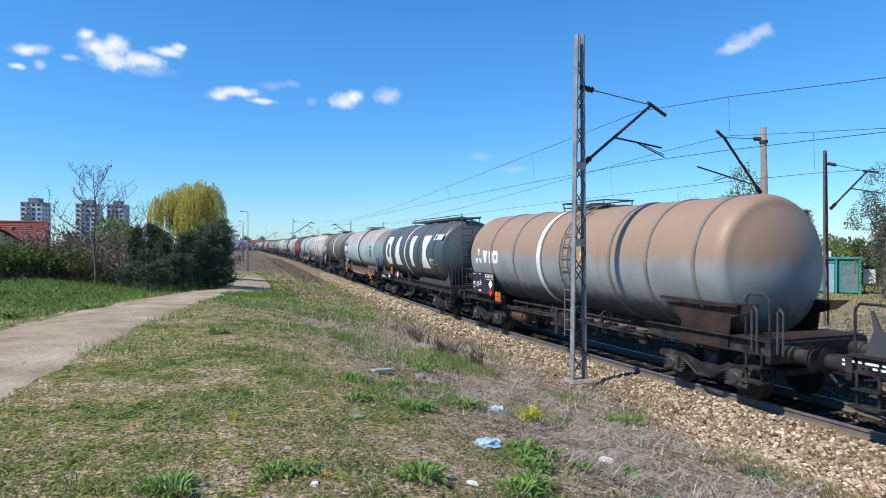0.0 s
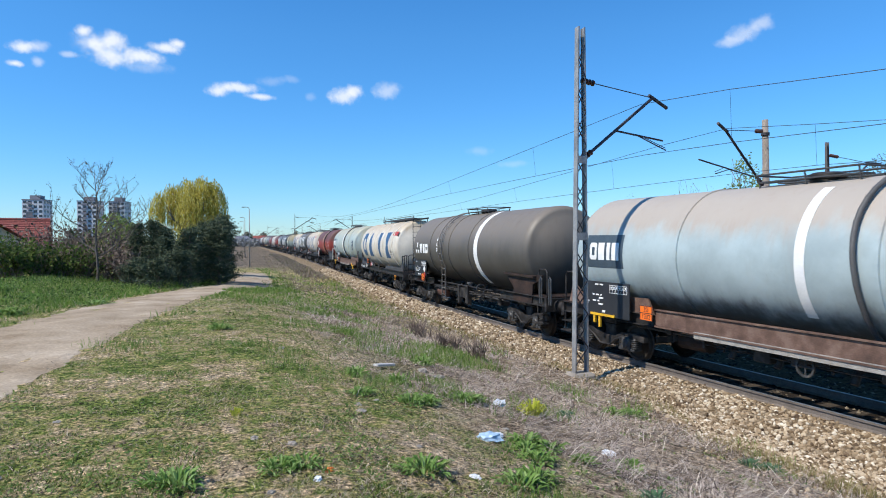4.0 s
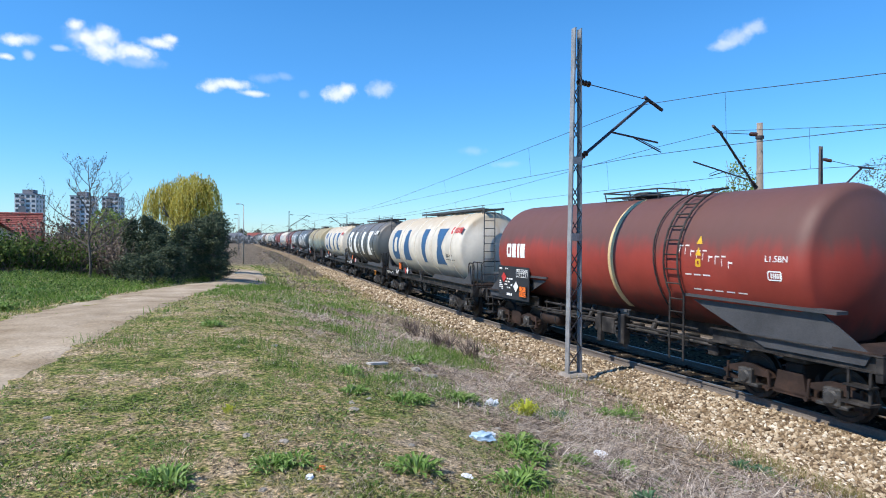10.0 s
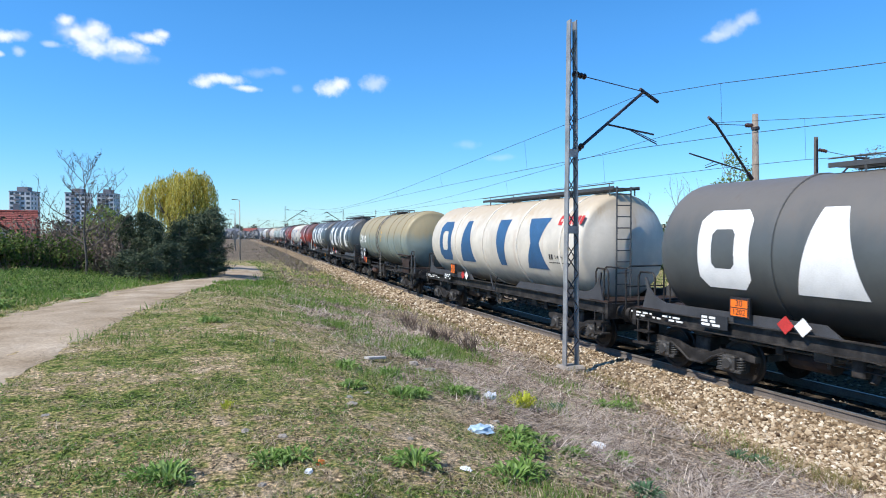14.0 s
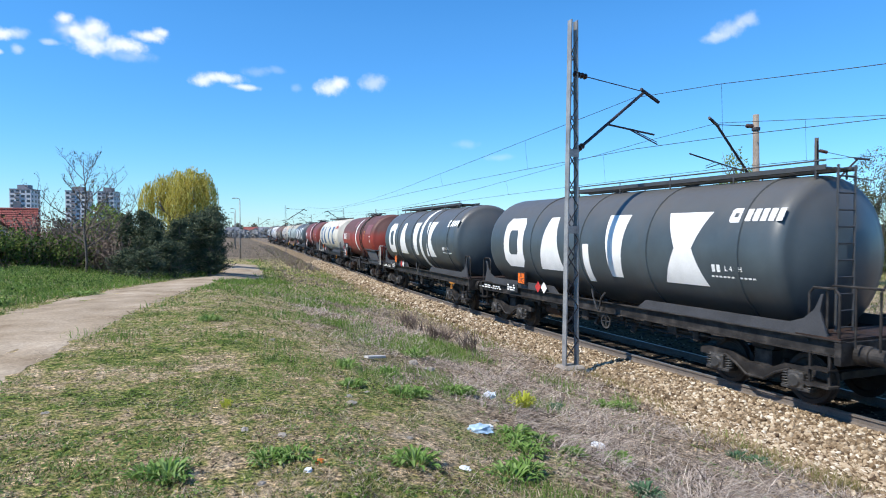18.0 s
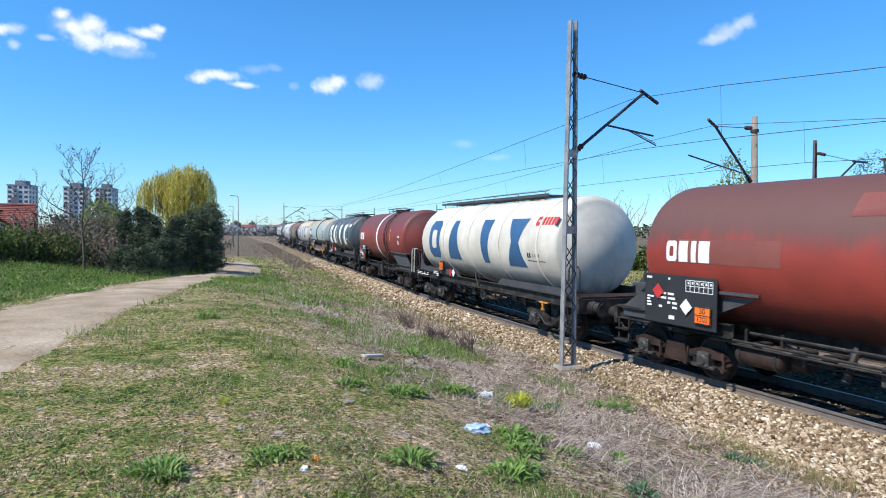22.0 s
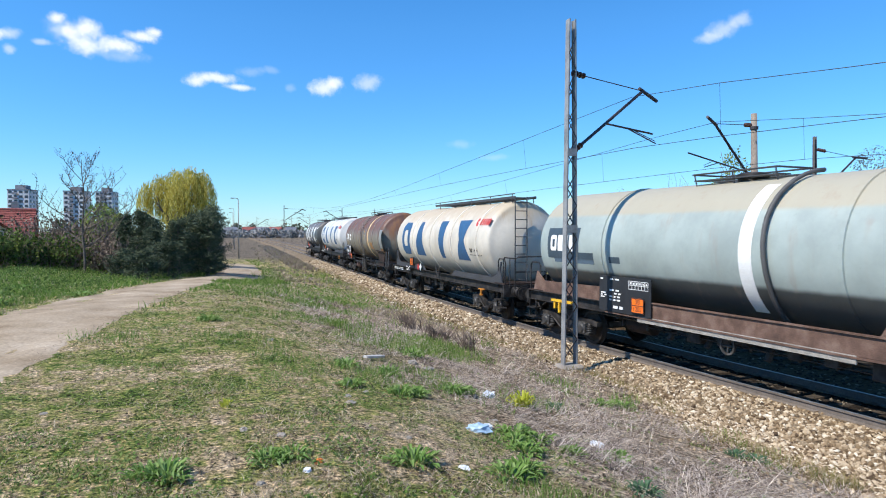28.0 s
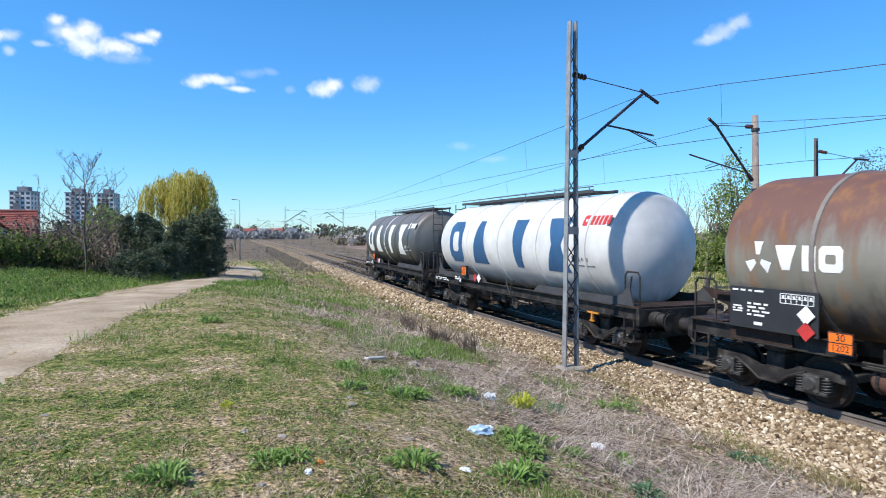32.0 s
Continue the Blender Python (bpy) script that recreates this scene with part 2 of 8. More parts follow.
m_rust = surface("rusty brown steel", [(0.3, (0.075, 0.042, 0.029)), (0.5, (0.14, 0.08, 0.056)), (0.72, (0.22, 0.145, 0.108))], 3.0, 0.75, 0.1, 0.3, 50.0)
m_rust_dark = surface("dark brown steel", [(0.3, (0.02, 0.014, 0.011)), (0.5, (0.036, 0.023, 0.018)), (0.75, (0.075, 0.043, 0.03))], 2.5, 0.7, 0.1, 0.2, 50.0, spread=0.3)
m_box_grey = surface("worn grey axle box", [(0.3, (0.022, 0.021, 0.02)), (0.55, (0.055, 0.052, 0.048)), (0.75, (0.13, 0.12, 0.11))], 5.0, 0.55, 0.2, 0.2, 40.0, spread=0.3)
# near-black tone paints the train's shade onto pale ballast
m_shaded_bed = surface("oily dark ballast", [(0.3, (0.014, 0.011, 0.008)), (0.55, (0.03, 0.023, 0.017)), (0.75, (0.07, 0.055, 0.04))], 6.0, 0.9, 0, 1.0, 30.0, distance=0.05, world=True)
# warm dark brown stands for shaded ballast and offsets the blue sky fill
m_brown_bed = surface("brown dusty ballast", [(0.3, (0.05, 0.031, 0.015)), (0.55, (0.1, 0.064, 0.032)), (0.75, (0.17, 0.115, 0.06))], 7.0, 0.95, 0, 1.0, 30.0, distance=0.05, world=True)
# sleeper concrete darkened to sit in the painted shade under the train
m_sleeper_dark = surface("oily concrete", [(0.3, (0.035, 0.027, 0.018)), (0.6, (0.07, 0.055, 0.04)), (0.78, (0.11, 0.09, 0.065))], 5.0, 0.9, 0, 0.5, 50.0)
m_wheel = surface("wheel steel", [(0.3, (0.02, 0.016, 0.014)), (0.7, (0.05, 0.04, 0.033))], 6.0, 0.6, 0.3, 0.2, 40.0)
m_white = plain("white marking", (0.78, 0.77, 0.73), 0.5, 0.0, 2.5, 0.05, 0.1)
m_blue = plain("blue marking", (0.03, 0.1, 0.21), 0.5, 0.0, 2.5, 0.05, 0.2)
m_redmark = plain("red marking", (0.5, 0.035, 0.03), 0.5, 0.0, 2.5, 0.05, 0.15)
m_orange = plain("orange plate", (0.9, 0.17, 0.01), 0.45, 0.0, 2.5, 0.05, 0.08)
m_black = plain("black panel", (0.022, 0.023, 0.025), 0.5, 0.0, 2.5, 0.08, 0.25)
m_yellow = plain("yellow paint", (0.75, 0.42, 0.02), 0.5, 0.0, 4.0, 0.1, 0.25)
m_walk = plain("galvanised walkway", (0.1, 0.1, 0.1), 0.5, 0.6, 6.0, 0.2)

for m_dull, k_dull in ((m_shaded_bed, 0.05), (m_brown_bed, 0.05), (m_sleeper_dark, 0.1), (m_bed, 0.1), (m_path, 0.1), (m_under, 0.25), (m_rust_dark, 0.25), (m_rail_side, 0.2)):
    m_dull.node_tree.nodes["Principled BSDF"].inputs["Specular IOR Level"].default_value = k_dull


# ---- ground ----
def turf_material():
    """Turf: green patches and dry thatch, brown litter towards the ballast, a strong grain of blades and gaps."""
    m = bpy.data.materials.new("turf")
    m.use_nodes = True
    n, l = m.node_tree.nodes, m.node_tree.links
    b = n["Principled BSDF"]
    geo, sep = n.new("ShaderNodeNewGeometry"), n.new("ShaderNodeSeparateXYZ")
    l.new(geo.outputs["Position"], sep.inputs[0])

    def grain(scale, detail=4, stretch=(1, 1, 1)):
        mp, t = n.new("ShaderNodeMapping"), n.new("ShaderNodeTexNoise")
        mp.inputs["Scale"].default_value = stretch
        t.inputs["Scale"].default_value, t.inputs["Detail"].default_value, t.inputs["Roughness"].default_value = scale, detail, 0.65
        l.new(geo.outputs["Position"], mp.inputs["Vector"])
        l.new(mp.outputs[0], t.inputs["Vector"])
        return t.outputs["Fac"]

    def ramp(v, stops):
        r = n.new("ShaderNodeValToRGB")
        while len(r.color_ramp.elements) < len(stops):
            r.color_ramp.elements.new(0.5)
        for e, (p, c) in zip(r.color_ramp.elements, stops):
            e.position, e.color = p, (*c, 1)
        l.new(v, r.inputs["Fac"])
        return r.outputs["Color"]

    def mix(f, a, c, way="MIX"):
        q = n.new("ShaderNodeMix")
        q.data_type, q.blend_type = "RGBA", way
        if isinstance(f, float):
            q.inputs["Factor"].default_value = f
        else:
            l.new(f, q.inputs["Factor"])
        l.new(a, q.inputs["A"])
        l.new(c, q.inputs["B"])
        return q.outputs["Result"]

    def blend(a, c, k):
        q = n.new("ShaderNodeMath")
        q.operation = "MULTIPLY_ADD"
        q.inputs[1].default_value = k
        l.new(a, q.inputs[0])
        r = n.new("ShaderNodeMath")
        r.operation = "MULTIPLY"
        r.inputs[1].default_value = 1 - k
        l.new(c, r.inputs[0])
        l.new(r.outputs[0], q.inputs[2])
        return q.outputs[0]

    clump = blend(grain(0.8, 4), grain(6.5, 8), 0.45)
    lawn = ramp(clump, [(0.37, (0.055, 0.08, 0.015)), (0.438, (0.15, 0.2, 0.042)), (0.494, (0.3, 0.275, 0.1)), (0.548, (0.42, 0.315, 0.185)), (0.635, (0.68, 0.54, 0.385))])
    litter = ramp(blend(grain(2.2, 5), grain(9.0, 8), 0.4), [(0.37, (0.055, 0.042, 0.024)), (0.44, (0.17, 0.122, 0.083)), (0.51, (0.35, 0.265, 0.195)), (0.6, (0.6, 0.49, 0.38))])
    brush = ramp(blend(grain(0.35, 4), grain(1.6, 7), 0.5), [(0.36, (0.07, 0.058, 0.038)), (0.46, (0.13, 0.105, 0.075)), (0.54, (0.19, 0.15, 0.115)), (0.64, (0.28, 0.225, 0.175))])
    edge = n.new("ShaderNodeMapRange")
    edge.interpolation_type = "SMOOTHSTEP"
    edge.inputs["From Min"].default_value, edge.inputs["From Max"].default_value = 1.5, 3.4
    wob, half = n.new("ShaderNodeMath"), grain(0.8, 3)
    wob.operation = "MULTIPLY_ADD"
    wob.inputs[1].default_value = 2.4
    l.new(half, wob.inputs[0])
    shift = n.new("ShaderNodeMath")
    shift.operation = "SUBTRACT"
    shift.inputs[1].default_value = 1.2
    l.new(sep.outputs["X"], shift.inputs[0])
    l.new(shift.outputs[0], wob.inputs[2])
    l.new(wob.outputs[0], edge.inputs["Value"])
    near = n.new("ShaderNodeMapRange")
    near.inputs["From Min"].default_value, near.inputs["From Max"].default_value = 34.0, 16.0
    l.new(sep.outputs["Y"], near.inputs["Value"])
    both = n.new("ShaderNodeMath")
    both.operation = "MULTIPLY"
    l.new(edge.outputs[0], both.inputs[0])
    l.new(near.outputs[0], both.inputs[1])
    col = mix(both.outputs[0], lawn, litter)
    beyond = n.new("ShaderNodeMapRange")
    beyond.interpolation_type = "SMOOTHSTEP"
    beyond.inputs["From Min"].default_value, beyond.inputs["From Max"].default_value = 58.0, 84.0
    l.new(sep.outputs["Y"], beyond.inputs["Value"])
    col = mix(beyond.outputs[0], col, brush)
    fine, finer = grain(26.0, 5), grain(75.0, 3)
    col = mix(0.85, col, ramp(fine, [(0.36, (0.1, 0.095, 0.09)), (0.5, (0.95, 0.95, 0.95)), (0.64, (2.0, 1.9, 1.7))]), "MULTIPLY")
    col = mix(0.6, col, ramp(finer, [(0.35, (0.45, 0.45, 0.45)), (0.65, (1.5, 1.5, 1.4))]), "MULTIPLY")
    l.new(col, b.inputs["Base Color"])
    b.inputs["Roughness"].default_value = 0.95
    b.inputs["Specular IOR Level"].default_value = 0.1
    bp = n.new("ShaderNodeBump")
    bp.inputs["Strength"].default_value, bp.inputs["Distance"].default_value = 1.0, 0.07
    l.new(fine, bp.inputs["Height"])
    l.new(bp.outputs[0], b.inputs["Normal"])
    return m


m_ground = turf_material()


def spaced(lo, hi, fine_lo, fine_hi, step, grow=1.25):
    out, v = [], fine_lo
    while v <= fine_hi + 1e-6:
        out.append(v)
        v += step
    s = step
    while out[-1] < hi:
        s *= grow
        out.append(min(out[-1] + s, hi))
    s = step
    while out[0] > lo:
        s *= grow
        out.insert(0, max(out[0] - s, lo))
    return out


def build_ground():
    xs, ys = spaced(-3500, 3500, -9, 30, 0.45), spaced(-1200, 4200, -2, 60, 0.55)
    verts = [(x, y, ground_z(x, y)) for y in ys for x in xs]
    w = len(xs)
    faces = [(j * w + i, j * w + i + 1, (j + 1) * w + i + 1, (j + 1) * w + i) for j in range(len(ys) - 1) for i in range(w - 1)]
    me = bpy.data.meshes.new("ground")
    me.from_pydata(verts, [], faces)
    me.shade_smooth()
    mat_on(me, m_ground)
    return tagged(new("ground", me), "rough spring turf, part green, part dry stalks", "ground", kind="structure")


build_ground()


def build_path():
    bm = bmesh.new()
    rows = []
    y = -12.0
    while y < 56:
        c = smooth_step_path(y)
        w = 1.24 + 0.12 * noise.noise(Vector((0, y * 0.25, 9)))
        row = []
        for k in range(17):
            u = -1 + k / 8
            x = c + u * w * (1 + 0.05 * noise.noise(Vector((u * 3, y * 0.6, 5)))) + 0.22 * abs(u) ** 6 * noise.noise(Vector((u, y * 1.1, 1)))
            lift = 0.03 - 0.03 * abs(u) ** 3 - 0.022 * math.exp(-((abs(u) - 0.5) / 0.16) ** 2) + 0.008 * noise.noise(Vector((x * 3, y * 3, 4)))
            row.append(bm.verts.new((x, y, ground_z(x, y) + lift)))
        rows.append(row)
        y += 0.22 if y < 40 else 1.0
    for a, b in zip(rows, rows[1:]):
        for k in range(16):
            bm.faces.new((a[k], a[k + 1], b[k + 1], b[k]))
    me = mat_on(mesh_of("path", bm, True), m_path)
    tagged(new("path", me), "worn sandy dirt track through the turf", "path", kind="structure")


build_path()


# ---- track ----
def sweep(bm, section, off, y0, y1, step, closed=True):
    """A section (across, up) drawn along the line."""
    rings, y = [], y0
    while y <= y1:
        m = along(y, off)
        rings.append([bm.verts.new(m @ Vector((a, 0, z))) for a, z in section])
        y += step if y < 60 else step * 6
    k = len(section)
    for a, b in zip(rings, rings[1:]):
        for i in range(k if closed else k - 1):
            bm.faces.new((a[i], a[(i + 1) % k], b[(i + 1) % k], b[i]))


def build_rail(off):
    bm = bmesh.new()
    sweep(bm, [(-0.07, -0.17), (0.07, -0.17), (0.07, -0.155), (0.012, -0.13), (0.012, -0.045), (0.036, -0.035), (0.036, -0.002), (-0.036, -0.002), (-0.036, -0.035), (-0.012, -0.045), (-0.012, -0.13), (-0.07, -0.155)], off, -60, 700, 1.0)
    rail = thing("rail", Matrix(), "rusty steel rail with a bright worn head", "rail", "rails", "structure", mat_on(mesh_of("rail", bm), m_rail_side))
    bm = bmesh.new()
    sweep(bm, [(-0.028, -0.003), (0.028, -0.003), (0.03, 0.0), (0.02, 0.003), (-0.02, 0.003), (-0.03, 0.0)], off, -60, 700, 1.0)
    part("rail_head", bm, m_rail_top, rail)


for track_off in (0.0, FAR_TRACK):
    for side in (0.0, GAUGE):
        build_rail(track_off + side)


def build_bed():
    bm = bmesh.new()
    sweep(bm, [(-2.1, -0.55), (-1.45, -0.36), (-1.0, -0.2), (-0.5, -0.155), (-0.09, -0.15), (0.1, -0.19), (1.4, -0.19), (1.6, -0.16), (1.9, -0.19), (2.6, -0.24), (3.4, -0.24), (4.0, -0.2), (6.3, -0.2), (7.2, -0.42), (7.9, -0.6)], 0.0, -60, 700, 1.0, closed=False)
    me = mat_on(mesh_of("ballast_bed", bm, True), m_bed)
    tagged(new("ballast_bed", me), "bed of pale tan crushed stone under both tracks", "ballast", kind="structure")


build_bed()


# strips between the rails carry the train's shade in their colour
def build_shaded_strip():
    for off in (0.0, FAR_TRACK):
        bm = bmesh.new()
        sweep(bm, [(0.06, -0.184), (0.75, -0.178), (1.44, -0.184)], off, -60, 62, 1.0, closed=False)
        me = mat_on(mesh_of("track_bed", bm, True), m_shaded_bed)
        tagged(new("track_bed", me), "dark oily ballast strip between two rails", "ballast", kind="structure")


build_shaded_strip()


# shade beside the train, painted as a browner strip
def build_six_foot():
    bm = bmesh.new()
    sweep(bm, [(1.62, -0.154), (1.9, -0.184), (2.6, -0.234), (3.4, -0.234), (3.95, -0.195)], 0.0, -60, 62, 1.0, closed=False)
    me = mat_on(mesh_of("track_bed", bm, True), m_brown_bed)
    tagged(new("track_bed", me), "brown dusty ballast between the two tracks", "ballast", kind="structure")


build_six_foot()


def build_sleepers():
    def make(bm):
        box(bm, -0.45, 1.95, -0.13, 0.13, -0.33, -0.178, 0.02)
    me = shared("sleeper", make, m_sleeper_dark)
    for off in (0.0, FAR_TRACK):
        root = thing("sleeper_row", Matrix(), "row of weathered concrete sleepers under a track", "sleepers", "sleeper rows", "structure")
        y = 4.0
        while y < 95:
            part("sleeper", me, m_sleeper_dark, root, at=along(y, off))
            y += 0.6


build_sleepers()


# ---- wagons ----
# A wagon's own space: y towards its rear, x away from the path, z = 0 on the rails.
SPEED = 9.568
LENGTH = {"G": 14.95, "C": 15.7, "R": 15.3, "V": 15.75}
TANK_HALF = {"G": 6.18, "C": 6.65, "R": 6.2, "V": 6.62}
# the y of each wagon's middle at the start
MIDDLES = (0.5, 15.97, 31.48, 46.95, 62.24, 78.05, 93.59, 109.3, 124.39, 139.47, 154.07, 170.3, 186.27, 200.99, 216.42, 231.77, 246.76, 262.2, 278.0, 293.6, 309.5, 325.1, 340.6)
K = 0.834  # marks keep their share of the length
TANK_R, TANK_Z = 1.5, 2.68
WAGONS = []  # wagon, the y of its middle at the start
WHEELSETS = []


def tank_shape(bm, half, r, dish=0.68, n=56):
    # a shallow dish with a tight knuckle
    prof = [(-half, 0.0)]
    for k in range(1, 9):
        q = 0.86 * r * k / 8
        prof.append((-half + q * q / 4.6, q))
    y0 = prof[-1][0]
    for k in range(1, 7):
        a = math.pi / 2 * k / 6
        prof.append((y0 + (dish - (y0 + half)) * (1 - math.cos(a)), 0.86 * r + 0.14 * r * math.sin(a)))
    front = list(prof)
    prof += [(y, r) for y in np.linspace(-half + dish + 0.3, half - dish - 0.3, 9).tolist()]
    prof += [(-p, q) for p, q in front[::-1]]
    turned(bm, prof, n)


def wrap(bm, polys, lift=0.006, r=TANK_R):
    """Flat outlines of (y, arc from the tank's equator upwards), laid round the side that faces -x."""
    tmp = bmesh.new()
    for poly in polys:
        tmp.faces.new([tmp.verts.new((0, y, s)) for y, s in poly])
    s = -2.4
    while s < 2.5:
        bmesh.ops.bisect_plane(tmp, geom=list(tmp.verts) + list(tmp.edges) + list(tmp.faces), plane_co=(0, 0, s), plane_no=(0, 0, 1))
        s += 0.15
    bmesh.ops.triangulate(tmp, faces=list(tmp.faces))
    done = {}
    for f in tmp.faces:
        vs = []
        for v in f.verts:
            if v not in done:
                a = v.co.z / r
                q = r + lift
                done[v] = bm.verts.new((-q * math.cos(a), v.co.y * K, TANK_Z + q * math.sin(a)))
            vs.append(done[v])
        bm.faces.new(vs)
    tmp.free()
    bmesh.ops.recalc_face_normals(bm, faces=list(bm.faces))
    if sum(f.normal.x for f in bm.faces) > 0:
        bmesh.ops.reverse_faces(bm, faces=list(bm.faces))


def rect(y, s, w, h):
    return [(y - w / 2, s - h / 2), (y + w / 2, s - h / 2), (y + w / 2, s + h / 2), (y - w / 2, s + h / 2)]


def ring_shape(y, s, w, h, t):
    """A plain thick ring with cut corners."""
    def oct_of(a, b):
        c = 0.3 * min(a, b)
        return [(y + a, s - b + c), (y + a, s + b - c), (y + a - c, s + b), (y - a + c, s + b), (y - a, s + b - c), (y - a, s - b + c), (y - a + c, s - b), (y + a - c, s - b)]
    o, i = oct_of(w / 2, h / 2), oct_of(w / 2 - t, h / 2 - t)
    return [[o[k], o[(k + 1) % 8], i[(k + 1) % 8], i[k]] for k in range(8)]


BIG_SHAPES = {
    "ring": lambda y, s: ring_shape(y, s, 1.5, 1.62, 0.42),
    "wedge": lambda y, s: [[(y + 0.75, s - 0.8), (y - 0.75, s - 0.8), (y - 0.26, s + 0.8), (y + 0.26, s + 0.8)]],
    "post": lambda y, s: [[(y + 0.26, s - 0.8), (y - 0.26, s - 0.8), (y - 0.5, s + 0.8), (y + 0.5, s + 0.8)]],
    "hourglass": lambda y, s: [[(y - 0.75, s - 0.8), (y + 0.75, s - 0.8), (y + 0.3, s + 0.0), (y + 0.75, s + 0.8), (y - 0.75, s + 0.8), (y - 0.3, s + 0.0)]],
}


def small_bars(bm, y0, y1, z0, z1, rows, rng, x=-1.0, gap=0.35):
    """Plain bars in place of small lettering, on an upright panel."""
    h = (z1 - z0) / (rows * (1 + gap))
    for k in range(rows):
        z, y = z1 - (k + 0.8) * h * (1 + gap), y1
        while y > y0 + 0.1:
            w = rng.uniform(0.05, 0.22)
            if rng.random() < 0.8:
                box(bm, x - 0.006, x, max(y - w, y0), y, z, z + h)
            y -= w + 0.06


def text_mesh(words, size):
    cu = bpy.data.curves.new("words", "FONT")
    cu.body, cu.size, cu.align_x, cu.align_y, cu.extrude = words, size, "CENTER", "CENTER", 0.002
    ob = bpy.data.objects.new("words", cu)
    scene.collection.objects.link(ob)
    me = bpy.data.meshes.new_from_object(ob.evaluated_get(bpy.context.evaluated_depsgraph_get()))
    bpy.data.objects.remove(ob)
    me.materials.clear()
    return me


FACE_SIDE = Matrix(((0, 0, -1, 0), (-1, 0, 0, 0), (0, 1, 0, 0), (0, 0, 0, 1)))  # text that faces -x


# --- running gear ---
def make_wheelset(bm):
    m = Matrix.Rotation(radians(-90), 4, "Z")
    turned(bm, [(-1.05, 0.0), (-1.05, 0.065), (-0.8, 0.075), (0.8, 0.075), (1.05, 0.065), (1.05, 0.0)], 12, m=m)
    for s in (-1, 1):
        prof = [(-0.81, 0.1), (-0.815, 0.14), (-0.79, 0.17), (-0.8, 0.36), (-0.82, 0.38), (-0.82, 0.455), (-0.72, 0.462), (-0.7, 0.49), (-0.675, 0.488), (-0.67, 0.38), (-0.72, 0.36), (-0.73, 0.17), (-0.68, 0.14), (-0.68, 0.1)]
        turned(bm, [(s * p, r) for p, r in prof], 28, m=m)


def make_side_frame(bm, s):
    """One cheek of a bogie: a dipped beam with horn guides."""
    top = [(-1.45, 0.66), (-1.2, 0.72), (-0.6, 0.7), (-0.3, 0.56), (0.3, 0.56), (0.6, 0.7), (1.2, 0.72), (1.45, 0.66)]
    bot = [(-1.45, 0.54), (-1.15, 0.56), (-0.6, 0.5), (-0.28, 0.34), (0.28, 0.34), (0.6, 0.5), (1.15, 0.56), (1.45, 0.54)]
    x0, x1 = s * 0.93, s * 1.07
    rows = []
    for (ya, za), (yb, zb) in zip(top, bot):
        rows.append([bm.verts.new((x0, ya, za)), bm.verts.new((x1, ya, za)), bm.verts.new((x1, yb, zb)), bm.verts.new((x0, yb, zb))])
    for a, b in zip(rows, rows[1:]):
        for k in range(4):
            bm.faces.new((a[k], b[k], b[(k + 1) % 4], a[(k + 1) % 4]))
    bm.faces.new(rows[0])
    bm.faces.new(rows[-1][::-1])
    for y in (-0.9, 0.9):
        box(bm, min(x0, x1) - 0.02, max(x0, x1) + 0.02, y - 0.3, y - 0.22, 0.3, 0.6)
        box(bm, min(x0, x1) - 0.02, max(x0, x1) + 0.02, y + 0.22, y + 0.3, 0.3, 0.6)
    pipe(bm, [(s * 1.1, -0.75, 0.62), (s * 1.13, -0.45, 0.5), (s * 1.13, -0.2, 0.33), (s * 1.13, 0.2, 0.33), (s * 1.13, 0.45, 0.5), (s * 1.1, 0.75, 0.62)], 0.03)
    bmesh.ops.recalc_face_normals(bm, faces=list(bm.faces))


def make_diamond_frame(bm, s):
    """A cheek of a riveted bogie: a tie bar, two sloping spring plates, hangers and a centre plate."""
    x0, x1 = s * 0.95, s * 1.05
    plate_poly(bm, [(-1.55, 0.44), (-1.2, 0.27), (1.2, 0.27), (1.55, 0.44), (1.55, 0.49), (1.17, 0.33), (-1.17, 0.33), (-1.55, 0.49)], x0, x1)
    plate_poly(bm, [(-0.34, 0.3), (0.34, 0.3), (0.26, 0.7), (-0.26, 0.7)], x0, x1)
    for y in (-0.9, 0.9):
        plate_poly(bm, [(y - 0.52, 0.5), (y + 0.52, 0.5), (y + 0.45, 0.6), (y + 0.1, 0.7), (y - 0.1, 0.7), (y - 0.45, 0.6)], s * 0.93, s * 1.1)
        plate_poly(bm, [(y - 0.2, 0.3), (y + 0.2, 0.3), (y + 0.14, 0.52), (y - 0.14, 0.52)], x0, x1)
        for e in (-0.5, 0.5):
            rod(bm, (s * 1.1, y + e, 0.32), (s * 1.1, y + e * 0.94, 0.66), 0.03, 6)
            rod(bm, (s * 1.04, y + e, 0.3), (s * 1.16, y + e, 0.3), 0.045, 6)


def make_axle_box(bm):
    box(bm, -1.2, -0.95, -0.16, 0.16, 0.3, 0.62, 0.03)
    turned(bm, [(-0.04, 0.0), (-0.04, 0.1), (0.0, 0.13), (0.06, 0.14)], 14, m=Matrix.Translation((-1.2, 0, 0.46)) @ Matrix.Rotation(radians(-90), 4, "Z"))
    box(bm, -1.17, -0.98, -0.3, 0.3, 0.28, 0.34, 0.01)


def make_spring(bm):
    pts = [(0.075 * math.cos(a), 0.075 * math.sin(a), 0.33 + 0.25 * a / (10 * math.pi)) for a in (10 * math.pi * k / 50 for k in range(51))]
    pipe(bm, pts, 0.017, 5)
    rod(bm, (0, 0, 0.32), (0, 0, 0.6), 0.04, 8)


def make_bolster(bm):
    box(bm, -0.95, 0.95, -0.2, 0.2, 0.5, 0.86, 0.03)


